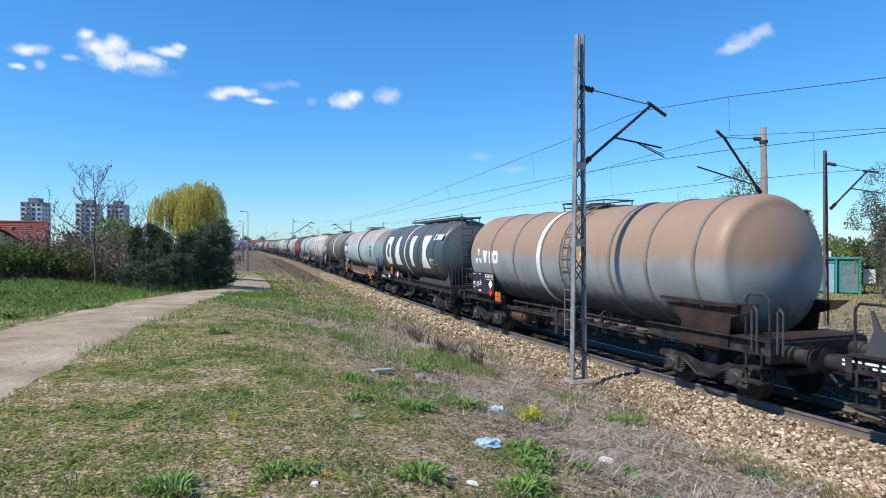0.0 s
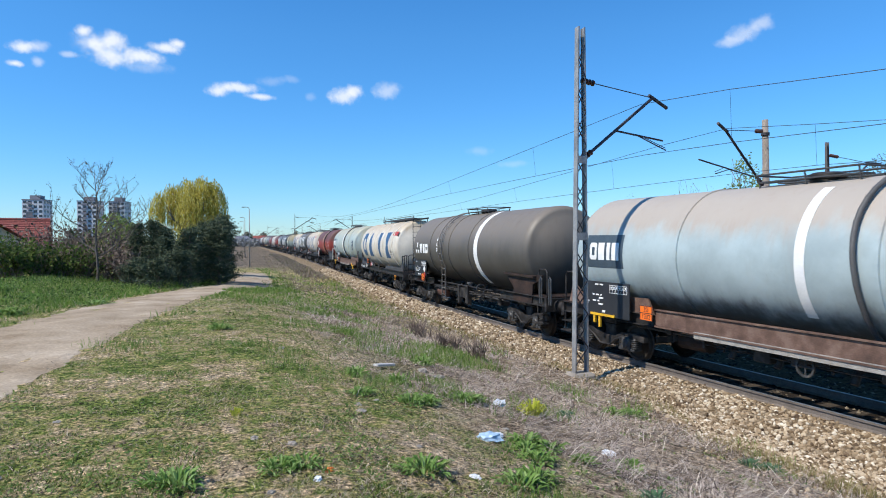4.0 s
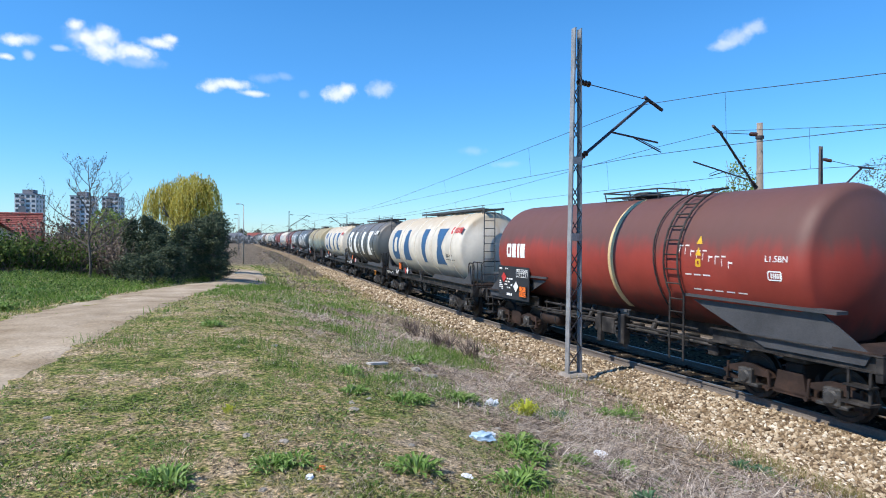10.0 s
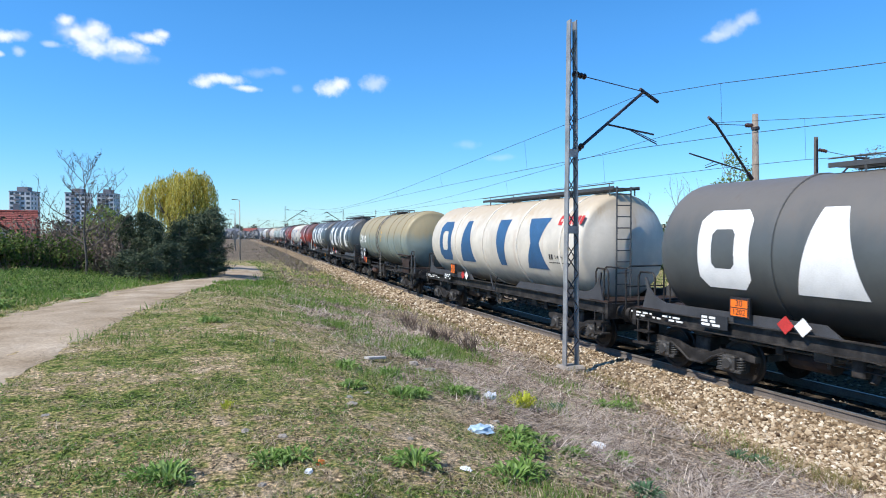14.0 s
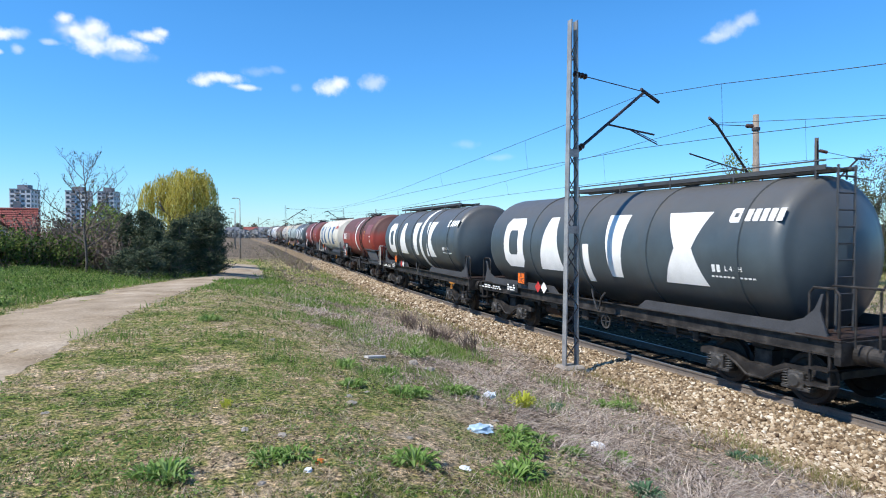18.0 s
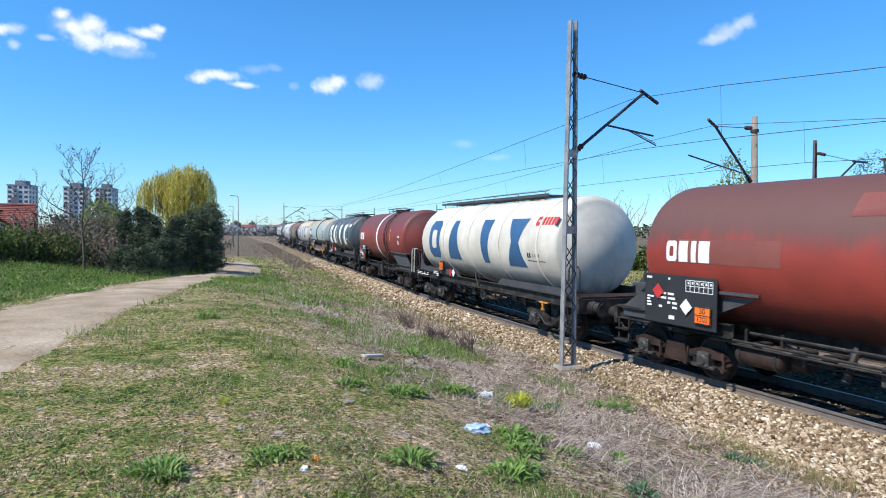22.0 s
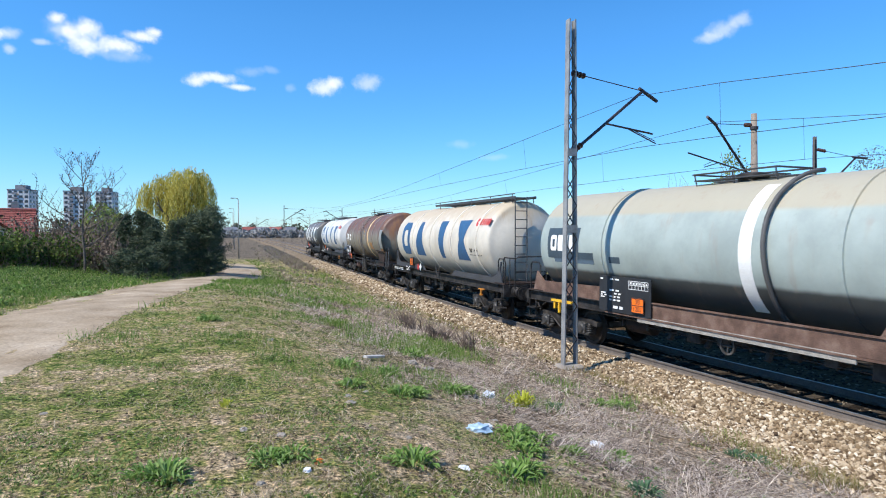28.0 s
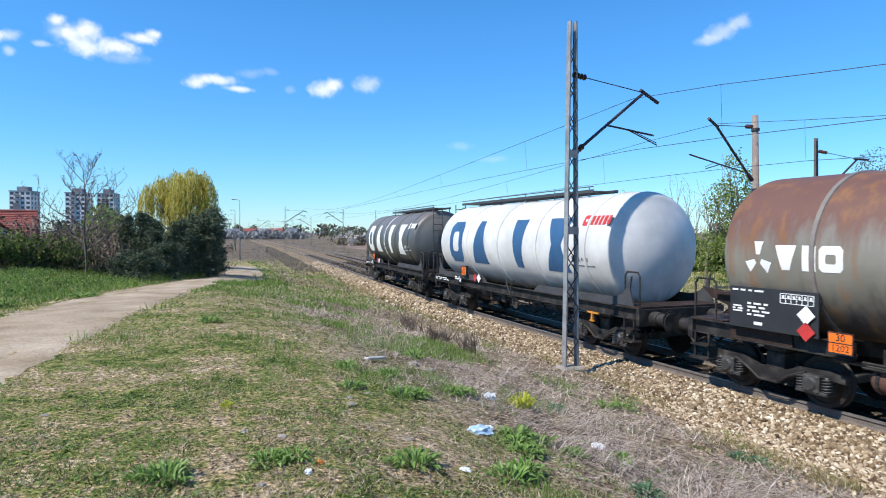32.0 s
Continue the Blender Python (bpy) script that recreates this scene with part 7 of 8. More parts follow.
m_bankweed = leaf_material("dark green weed leaf", [(0.0, (0.05, 0.09, 0.022)), (0.5, (0.115, 0.185, 0.042)), (0.85, (0.2, 0.28, 0.075)), (1.0, (0.32, 0.34, 0.13))], 0.6, 0.35)
m_straw = leaf_material("dead grey-mauve stalk", [(0.0, (0.04, 0.028, 0.02)), (0.22, (0.13, 0.098, 0.078)), (0.5, (0.33, 0.262, 0.21)), (0.85, (0.5, 0.42, 0.345)), (1.0, (0.7, 0.61, 0.49))], through=0.0)


m_fringe = leaf_material("olive grass blade", [(0.0, (0.12, 0.13, 0.035)), (0.5, (0.22, 0.2, 0.06)), (0.8, (0.34, 0.27, 0.12)), (1.0, (0.42, 0.34, 0.2))], through=0.3)


def fan(rng, n, r0, r1, a0=-17.0, a1=60.0):
    """Places on the turf, thinning out with distance."""
    a = np.radians(rng.uniform(a0, a1, n))
    r = r0 * (r1 / r0) ** rng.random(n)
    return r * np.sin(a), r * np.cos(a), r


def patchy(x, y, scale, seed):
    return np.array([noise.noise(Vector((p * scale, q * scale, seed))) for p, q in zip(x.tolist(), y.tolist())])


def off_path(x, y):
    c = np.array([smooth_step_path(q) for q in y.tolist()])
    return np.abs(x - c)


def rail_gap(x, y):
    return np.array([rail_x(q) for q in y.tolist()]) - x


def heights(x, y):
    return np.array([ground_z(p, q) for p, q in zip(x.tolist(), y.tolist())])


def blades(name, label, x, y, h, w, lean, rng, mat, flow=None):
    """Blades or stalks; flow gives the way in which they lie."""
    n = len(x)
    z = heights(x, y) - 0.01
    a, b = rng.random(n) * 6.283, rng.random(n) * 6.283
    if flow is not None:
        b = flow + rng.normal(size=n) * 1.15
        a = b + 1.57
    side = np.stack([np.cos(a), np.sin(a), 0 * a], 1) * w[:, None]
    tip = np.stack([np.cos(b) * lean * h, np.sin(b) * lean * h, h * np.sqrt(np.maximum(1 - lean ** 2, 0.05))], 1)
    base = np.stack([x, y, z], 1)
    mid = base + tip * np.array([0.4, 0.4, 0.62])
    pts = np.empty((n, 5, 3))
    pts[:, 0], pts[:, 1], pts[:, 2], pts[:, 3], pts[:, 4] = base - side, base + side, mid + side * 0.7, mid - side * 0.7, base + tip
    i = np.arange(n)[:, None] * 5
    faces = np.concatenate([i + [0, 1, 2, 3]], 1).tolist() + np.concatenate([i + [3, 2, 4]], 1).tolist()
    me = bpy.data.meshes.new(name)
    me.from_pydata(pts.reshape(-1, 3).tolist(), [], faces)
    return tagged(new(name, mat_on(me, mat)), label, "grass", kind="stuff")


def ballast_edge(y):
    """How far the stones reach from the near rail: wider close by."""
    t = np.clip((11.5 - y) / 4.5, 0, 1)
    return 1.75 + 1.6 * t * t * (3 - 2 * t)


# green patches: x, y, radius, blade height
PATCHES = [(0.79, 7.14, 0.4, 0.1), (0.5, 6.9, 0.35, 0.08), (-0.7, 5.4, 0.4, 0.05), (1.2, 7.4, 0.4, 0.1), (1.76, 13.8, 1.2, 0.16), (2.9, 14.2, 1.1, 0.15), (5.3, 13.9, 0.9, 0.3), (5.0, 12.4, 0.8, 0.28), (4.4, 11.4, 0.7, 0.22), (3.6, 11.2, 0.7, 0.16), (3.9, 19.0, 1.4, 0.22), (5.2, 24.0, 1.6, 0.26), (2.95, 5.48, 0.35, 0.11), (2.75, 5.1, 0.35, 0.1), (2.2, 4.2, 0.4, 0.1), (6.67, 8.73, 0.5, 0.12), (6.1, 9.3, 0.4, 0.1), (9.6, 13.6, 0.5, 0.12), (6.72, 5.94, 0.35, 0.14), (2.3, 8.0, 0.4, 0.12), (3.0, 7.4, 0.3, 0.1), (0.2, 10.0, 0.6, 0.07), (-0.4, 8.1, 0.4, 0.06), (1.5, 26.0, 0.7, 0.3), (2.2, 27.8, 0.8, 0.34), (2.9, 29.8, 0.8, 0.34), (3.9, 32.0, 0.8, 0.3)]


def build_grass():
    rng = np.random.default_rng(11)
    # short lawn in clumps
    x, y, r = fan(rng, 330000, 3.2, 50)
    d, o = rail_gap(x, y), off_path(x, y)
    g = 0.65 * patchy(x, y, 0.75, 2.0) + 0.65 * patchy(x, y, 2.6, 5.0) + 0.5 * patchy(x, y, 8.0, 9.0)
    dry = np.clip((8.8 - d) / 2.5, 0, 1) * (y < 30)
    keep = (d > ballast_edge(y) + 0.4) & (o > 1.1 + 0.2 * g) & (g > -0.12 + 0.62 * dry)
    x, y, r, g = x[keep], y[keep], r[keep], g[keep]
    k = np.clip(r / 7, 1, 7)
    blades("grass", "short green spring grass in patches", x, y, rng.uniform(0.014, 0.042, len(x)) * k ** 0.35 * (0.8 + 0.8 * np.clip(g, 0, 1)), rng.uniform(0.0022, 0.0052, len(x)) * k, rng.uniform(0.5, 0.985, len(x)), rng, m_blade)
    # small broad leaves close to the soil
    x, y, r = fan(rng, 60000, 3.2, 26)
    d, o = rail_gap(x, y), off_path(x, y)
    g = patchy(x, y, 1.4, 61.0) + 0.7 * patchy(x, y, 6.0, 64.0)
    keep = (d > ballast_edge(y) + 0.3) & (o > 1.15) & (g > 0.12 + 0.3 * np.clip((8.8 - d) / 2.5, 0, 1))
    x, y, r = x[keep], y[keep], r[keep]
    c = np.stack([x, y, heights(x, y) + rng.uniform(0.004, 0.03, len(x))], 1)
    a = rng.random(len(x)) * 6.283
    ln = (rng.uniform(0.008, 0.022, len(x)) * np.clip(r / 8, 1, 2.5))[:, None]
    u = np.stack([np.cos(a), np.sin(a), rng.normal(size=len(x)) * 0.35], 1) * ln
    v = np.stack([-np.sin(a), np.cos(a), rng.normal(size=len(x)) * 0.35], 1) * ln * 0.45
    tagged(new("ground_leaves", quads("ground_leaves", c, u, v, m_leaflet)), "small round leaves of clover and weeds in the turf", "weeds", kind="stuff")
    # thin lawn round and behind the standpoint
    a, q = rng.random(50000) * 6.283, 14 * np.sqrt(rng.random(50000))
    bx, by = q * np.sin(a), q * np.cos(a)
    keep = (rail_gap(bx, by) > ballast_edge(by) + 0.4) & (off_path(bx, by) > 1.2) & ((q < 3.2) | (by < 0) | (bx < -0.3 * by - 1)) & (patchy(bx, by, 0.75, 2.0) > -0.3)
    bx, by = bx[keep], by[keep]
    blades("grass", "short green spring grass in patches", bx, by, rng.uniform(0.02, 0.06, len(bx)), rng.uniform(0.002, 0.005, len(bx)), rng.uniform(0.45, 0.95, len(bx)), rng, m_blade)
    # dry undergrowth of the lawn
    x, y, r = fan(rng, 170000, 3.2, 45)
    d, o = rail_gap(x, y), off_path(x, y)
    g = patchy(x, y, 0.75, 2.0) + 0.5 * patchy(x, y, 5.0, 13.0)
    keep = (d > ballast_edge(y) + 0.1) & (o > 1.02 + 0.2 * g) & (g < 0.22)
    x, y, r = x[keep], y[keep], r[keep]
    k = np.clip(r / 7, 1, 7)
    blades("dry_grass", "short dry blond grass", x, y, rng.uniform(0.03, 0.11, len(x)) * k ** 0.35, rng.uniform(0.0014, 0.0034, len(x)) * k, np.clip(rng.normal(0.93, 0.07, len(x)), 0.5, 0.995), rng, m_dry)
    # taller tufts
    cx, cy, cr = fan(rng, 1500, 4.0, 60)
    d, o = rail_gap(cx, cy), off_path(cx, cy)
    g = patchy(cx, cy, 0.45, 8.0)
    keep = (d > 2.6) & (o > 1.2) & ((g > 0.2) | (np.hypot((cx - 4.8) / 1.1, (cy - 12.8) / 1.9) < 1) | ((cx < -3.5) & (cy > 14)))
    cx, cy, cr = cx[keep], cy[keep], cr[keep]
    per = 42
    x = np.repeat(cx, per) + rng.normal(size=len(cx) * per) * np.repeat(0.07 + 0.008 * cr, per)
    y = np.repeat(cy, per) + rng.normal(size=len(cx) * per) * np.repeat(0.07 + 0.008 * cr, per)
    k = np.clip(np.repeat(cr, per) / 8, 1, 6)
    blades("tall_grass", "tufts of tall fresh green grass", x, y, rng.uniform(0.09, 0.24, len(x)) * k ** 0.25 * np.clip(np.repeat(cr, per) / 12, 0.4, 1), rng.uniform(0.002, 0.0042, len(x)) * k, rng.uniform(0.15, 0.75, len(x)), rng, m_tuft)
    # thick green patches
    pts = [[], [], [], []]
    for px, py, pr, ph in PATCHES:
        n = int(1900 * min(pr, 0.9) ** 1.2)
        a, q = rng.random(n) * 6.283, pr * np.sqrt(rng.random(n)) * (0.75 + 0.35 * rng.random(n))
        far = max(math.hypot(px, py) / 7, 1)
        for k, v in enumerate((px + q * np.cos(a), py + q * np.sin(a), ph * rng.uniform(0.25, 0.95, n), rng.uniform(0.002, 0.0045, n) * far)):
            pts[k].append(v)
    x, y, hh, ww = (np.concatenate(v) for v in pts)
    g = patchy(x, y, 3.2, 71.0) + 0.6 * patchy(x, y, 9.0, 75.0)
    keep = g > -0.08
    x, y, hh, ww = x[keep], y[keep], hh[keep] * (0.55 + 0.9 * np.clip(g[keep], 0, 0.7)), ww[keep]
    blades("patch_grass", "thick patches of lush green grass", x, y, hh, ww, rng.uniform(0.3, 0.95, len(x)), rng, m_tuft)
    # dark dead leaves and clods between the blades
    x, y, r = fan(rng, 26000, 3.2, 15)
    d, o = rail_gap(x, y), off_path(x, y)
    g = patchy(x, y, 2.2, 81.0) + 0.8 * patchy(x, y, 7.0, 84.0)
    keep = (d > ballast_edge(y) + 0.2) & (o > 1.6) & (g > 0.1)
    x, y, r = x[keep], y[keep], r[keep]
    c = np.stack([x, y, heights(x, y) + rng.uniform(0.002, 0.022, len(x))], 1)
    a = rng.random(len(x)) * 6.283
    ln = (rng.uniform(0.005, 0.018, len(x)) * np.clip(r / 9, 1, 1.5))[:, None]
    u = np.stack([np.cos(a), np.sin(a), rng.normal(size=len(x)) * 0.25], 1) * ln
    v = np.stack([-np.sin(a), np.cos(a), rng.normal(size=len(x)) * 0.25], 1) * ln * 0.6
    tagged(new("dead_leaves", quads("dead_leaves", c, u, v, m_dead_leaf)), "dark brown dead leaves and crumbs of soil in the turf", "leaf litter", kind="stuff")
    # olive fringe along the stones
    n = 9000
    y = 5 + 50 * rng.random(n) ** 1.6
    d = ballast_edge(y) - 0.25 + np.abs(rng.normal(size=n)) * 0.35
    x = np.array([rail_x(q) for q in y.tolist()]) - d
    keep = patchy(x, y, 0.9, 44.0) > -0.1
    x, y = x[keep], y[keep]
    k = np.clip(y / 9, 1, 4)
    blades("fringe_grass", "olive and straw-coloured grass at the edge of the ballast", x, y, rng.uniform(0.06, 0.26, len(x)), rng.uniform(0.0018, 0.0036, len(x)) * k, rng.uniform(0.2, 0.9, len(x)), rng, m_fringe)
    # dead stalks lying about between turf and ballast
    x, y, r = fan(rng, 85000, 3.2, 45, -5, 62)
    d = rail_gap(x, y)
    g = patchy(x, y, 0.6, 21.0)
    keep = (d > ballast_edge(y) + 0.15 * g) & (d < 7.4 + 0.9 * g + 1.6 * rng.random(len(d)) ** 2) & (d < 5.6 + 0.5 * y) & (g + 0.6 * patchy(x, y, 2.4, 25.0) > -0.22)
    x, y, r = x[keep], y[keep], r[keep]
    k = np.clip(r / 8, 1, 5)
    blades("dead_stalks", "tangle of dead grey-mauve stalks beside the ballast", x, y, rng.uniform(0.08, 0.42, len(x)), rng.uniform(0.0014, 0.0048, len(x)) * k, np.clip(rng.normal(0.985, 0.03, len(x)), 0.5, 0.998), rng, m_straw, 7.0 * patchy(x, y, 0.9, 31.0))
    # bank grass beyond
    x, y, r = fan(rng, 45000, 14, 130, -20, 22)
    d, o = rail_gap(x, y), off_path(x, y)
    keep = (d > 2.5) & (o > 1.3) & (y > 20)
    x, y, r = x[keep], y[keep], r[keep]
    dryb = (patchy(x, y, 0.12, 3.0) > np.where(x < -2, 0.35, -0.1 - (y > 45) * 0.4)) & (d[keep] < 6.5)
    for sel, nm, lb, mt in ((dryb, "dry_bank_grass", "dry brown grass on the far bank", m_brush), ((~dryb | (d[keep] > 6)) & (y < 72), "bank_grass", "lush green grass on the far bank", m_tuft)):
        xs, ys, rs = x[sel], y[sel], r[sel]
        blades(nm, lb, xs, ys, rng.uniform(0.06, 0.2, len(xs)), rng.uniform(0.0005, 0.0011, len(xs)) * rs, rng.uniform(0.45, 0.95, len(xs)), rng, mt)
    n = 4500
    y = 52 + 90 * rng.random(n) ** 1.3
    x = np.array([rail_x(q) for q in y.tolist()]) - rng.uniform(2.2, 4.4, n)
    keep = off_path(x, y) > 1.5
    x, y = x[keep], y[keep]
    blades("dry_brush", "grey-brown dry brush between track and lane", x, y, rng.uniform(0.12, 0.4, len(x)), rng.uniform(0.0004, 0.0008, len(x)) * y, rng.uniform(0.2, 0.8, len(x)), rng, m_brush)
    # broad-leaved weeds on the bank beside the lane
    n = 26000
    y = 12 + 34 * rng.random(n)
    x = np.array([smooth_step_path(q) for q in y.tolist()]) - 1.5 - 9.5 * rng.random(n)
    keep = (patchy(x, y, 0.5, 91.0) + np.minimum(off_path(x, y) - 2.2, 0.3) + 0.6 * patchy(x, y, 1.6, 95.0) > -0.1)
    x, y = x[keep], y[keep]
    c = np.stack([x, y, heights(x, y) + rng.uniform(0.02, 0.28, len(x))], 1)
    u, v = leaves(rng, c, 0.045)
    tagged(new("bank_weeds", quads("bank_weeds", c, u, v, m_bankweed)), "dark green broad-leaved weeds on the bank beside the lane", "weeds", kind="stuff")
    n = 20000
    y = 12 + 30 * rng.random(n)
    x = np.array([smooth_step_path(q) for q in y.tolist()]) - 1.6 - 9.5 * rng.random(n)
    g = patchy(x, y, 0.8, 101.0) + 0.5 * patchy(x, y, 2.5, 105.0)
    keep = g + np.minimum(off_path(x, y) - 2.0, 0.2) > -0.05
    x, y, g = x[keep], y[keep], g[keep]
    blades("bank_tufts", "tufts of long green grass on the bank beside the lane", x, y, rng.uniform(0.08, 0.3, len(x)) * (0.7 + np.clip(g, 0, 0.8)), rng.uniform(0.0005, 0.0009, len(x)) * y, rng.uniform(0.2, 0.8, len(x)), rng, m_tuft)
    # meadow beyond the tracks
    n = 24000
    x, y = rng.uniform(18.5, 60, n), rng.uniform(9, 60, n)
    blades("meadow_grass", "olive green meadow grass beyond the tracks", x, y, rng.uniform(0.08, 0.26, n), rng.uniform(0.012, 0.03, n), rng.uniform(0.2, 0.8, n), rng, m_blade)


build_grass()

ICO_V, ICO_F = None, None
bm = bmesh.new()
bmesh.ops.create_icosphere(bm, subdivisions=1, radius=1.0)
ICO_V = np.array([list(v.co) for v in bm.verts])
ICO_F = np.array([[v.index for v in f.verts] for f in bm.faces])
bm.free()


def stones(name, label, p, size, rng, mat, category="ballast"):
    """Angular broken stones."""
    n, k = len(p), len(ICO_V)
    v = ICO_V[None] * (1 + rng.uniform(-0.32, 0.28, (n, k, 1)))
    v *= rng.uniform(0.65, 1.25, (n, 1, 3)) * size[:, None, None]
    a = rng.random(n) * 6.283
    c, s = np.cos(a)[:, None], np.sin(a)[:, None]
    v[..., 0], v[..., 1] = v[..., 0] * c - v[..., 1] * s, v[..., 0] * s + v[..., 1] * c
    v += p[:, None]
    me = bpy.data.meshes.new(name)
    me.from_pydata(v.reshape(-1, 3).tolist(), [], (ICO_F[None] + (np.arange(n) * k)[:, None, None]).reshape(-1, 3).tolist())
    return tagged(new(name, mat_on(me, mat)), label, category, kind="stuff")


m_stones = leaf_material("broken tan stone", [(0.0, (0.07, 0.045, 0.028)), (0.25, (0.2, 0.138, 0.078)), (0.6, (0.36, 0.27, 0.17)), (0.88, (0.5, 0.405, 0.28)), (1.0, (0.7, 0.63, 0.5))], 0.85, 0.0)


# dark copy of the tan stone, with the train's shade in its colour
m_shaded_stone = leaf_material("oily dark stone", [(0.0, (0.014, 0.011, 0.008)), (0.65, (0.05, 0.04, 0.028)), (1.0, (0.26, 0.21, 0.145))], 0.8, 0.0)


def build_stones():
    rng = np.random.default_rng(5)
    n = 36000
    y = 4 + 66 * rng.random(n) ** 2.5
    off = np.where(rng.random(n) < 0.62, rng.uniform(-2.0, -0.15, n), rng.uniform(-0.1, 7.0, n))
    p = np.array([list(on_track(q, o)) for q, o in zip(y.tolist(), off.tolist())])
    bed = np.interp(off, [-2.1, -1.45, -1.0, -0.5, -0.09, 0.1, 1.4, 1.6, 1.9, 2.6, 3.4, 4.0, 6.3, 7.2], [-0.5, -0.34, -0.2, -0.155, -0.15, -0.19, -0.19, -0.16, -0.19, -0.24, -0.24, -0.2, -0.2, -0.42])
    g = np.array([ground_z(q[0], q[1]) for q in p.tolist()])
    p[:, 2] = np.maximum(bed, np.where(off < -1.3, g, -9)) - 0.005
    size = rng.uniform(0.02, 0.05, n) * np.clip(y / 16, 1, 2.5)
    # stones under and beside the train get the painted shade tone
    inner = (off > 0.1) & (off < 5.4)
    stones("ballast_stones", "loose tan ballast stones along the track", p[~inner], size[~inner], rng, m_stones)
    stones("oily_stones", "dark oily ballast stones between the rails", p[inner], size[inner], rng, m_shaded_stone)
    # stones spilt down the slope close by
    n = 15000
    y = 3.5 + 8.5 * rng.random(n)
    off = -1.3 - (ballast_edge(y) - 1.3 + 0.12 * rng.normal(size=n)) * rng.random(n) ** 0.9
    p = np.array([list(on_track(q, o)) for q, o in zip(y.tolist(), off.tolist())])
    p[:, 2] = [ground_z(q[0], q[1]) + 0.004 for q in p.tolist()]
    stones("spilt_stones", "tan ballast stones spilt down the bank", p, rng.uniform(0.02, 0.052, n), rng, m_stones)
    n = 700
    y = 5 + 25 * rng.random(n) ** 1.5
    off = -ballast_edge(y) - 1.4 * rng.random(n) ** 2.2
    p = np.array([list(on_track(q, o)) for q, o in zip(y.tolist(), off.tolist())])
    p[:, 2] = [ground_z(q[0], q[1]) + 0.005 for q in p.tolist()]
    stones("stray_stones", "stray ballast stones in the dry grass", p, rng.uniform(0.015, 0.035, n), rng, m_stones)


build_stones()


# ---- weeds ----
m_weed = leaf_material("broad weed leaf", [(0.0, (0.09, 0.17, 0.035)), (0.5, (0.17, 0.28, 0.06)), (1.0, (0.3, 0.4, 0.14))], 0.55, 0.3)
m_spurge = leaf_material("yellow-green spurge", [(0.0, (0.35, 0.4, 0.04)), (0.5, (0.5, 0.52, 0.06)), (1.0, (0.62, 0.6, 0.1))], 0.6, 0.3)
m_bluegreen = leaf_material("blue-green weed leaf", [(0.0, (0.06, 0.13, 0.06)), (1.0, (0.13, 0.22, 0.12))], 0.6, 0.2)


def weed(x, y, w, height, n, mat, label, seed, upright=0.4):
    """A clump of small pointed leaves on short stems."""
    rnd = random.Random(seed)
    bm = bmesh.new()
    for k in range(n):
        a = rnd.random() * 6.28
        rr = w * 0.36 * math.sqrt(rnd.random())
        l = w * rnd.uniform(0.25, 0.5)
        up = height * rnd.uniform(0.35, 1.0) * (1 - 0.5 * rr / (w * 0.36))
        b = a + rnd.gauss(0, 0.7)
        d, s = Vector((math.cos(b), math.sin(b), 0)), Vector((-math.sin(b), math.cos(b), 0))
        hw = rnd.uniform(0.06, 0.12) * l
        o = Vector((math.cos(a) * rr, math.sin(a) * rr, 0))
        steep = rnd.random() < upright
        rows = []
        for t, wd, z in ((0.0, 0.2, 0.0), (0.35, 0.85, 0.7), (0.7, 1.0, 1.0), (1.0, 0.06, 1.1 if steep else 0.7)):
            c = o + d * (l * t * (0.5 if steep else 1.0)) + Vector((0, 0, up * z))
            rows.append([bm.verts.new(c - s * hw * wd + Vector((0, 0, 0.006 * wd))), bm.verts.new(c), bm.verts.new(c + s * hw * wd + Vector((0, 0, 0.006 * wd)))])
        for p, q in zip(rows, rows[1:]):
            for i in (0, 1):
                bm.faces.new((p[i], p[i + 1], q[i + 1], q[i]))
    root = thing("weed", Matrix.Translation((x, y, ground_z(x, y) - 0.005)), label, "weed", "weeds")
    part("leaf_rosette", bm, mat, root)
    return root


WEEDS = [(0.5, 4.5, 0.26, 0.1), (0.66, 4.52, 0.26, 0.09), (-0.15, 4.42, 0.32, 0.13), (-0.28, 4.5, 0.24, 0.1), (1.49, 4.31, 0.34, 0.13), (2.19, 4.15, 0.36, 0.12), (2.4, 4.3, 0.3, 0.12), (2.15, 6.6, 0.34, 0.16), (2.35, 6.7, 0.32, 0.14), (3.0, 7.2, 0.36, 0.16), (3.2, 7.3, 0.3, 0.13), (2.95, 5.5, 0.36, 0.12), (3.1, 5.3, 0.32, 0.12), (2.8, 5.2, 0.32, 0.1), (2.75, 4.9, 0.32, 0.1), (3.3, 5.0, 0.24, 0.08), (2.4, 7.9, 0.3, 0.16), (1.65, 6.9, 0.3, 0.1), (1.9, 8.2, 0.34, 0.14), (3.8, 5.0, 0.3, 0.09), (6.3, 8.6, 0.4, 0.14), (6.7, 8.7, 0.4, 0.13), (0.3, 12.0, 0.4, 0.16), (3.6, 10.4, 0.4, 0.2), (-2.8, 20.0, 0.8, 0.2), (-4.2, 17.0, 0.8, 0.25), (-5.4, 18.5, 0.9, 0.3), (-4.6, 22.0, 0.9, 0.25), (-6.2, 24.0, 1.0, 0.3)]
for n_v, (x_v, y_v, w_v, h_v) in enumerate(WEEDS):
    weed(x_v, y_v, w_v, h_v, 80, m_weed, "leafy green weed rosette in the turf", 200 + n_v)
weed(3.98, 7.2, 0.3, 0.26, 110, m_spurge, "bright yellow-green flowering spurge", 240, 0.5)
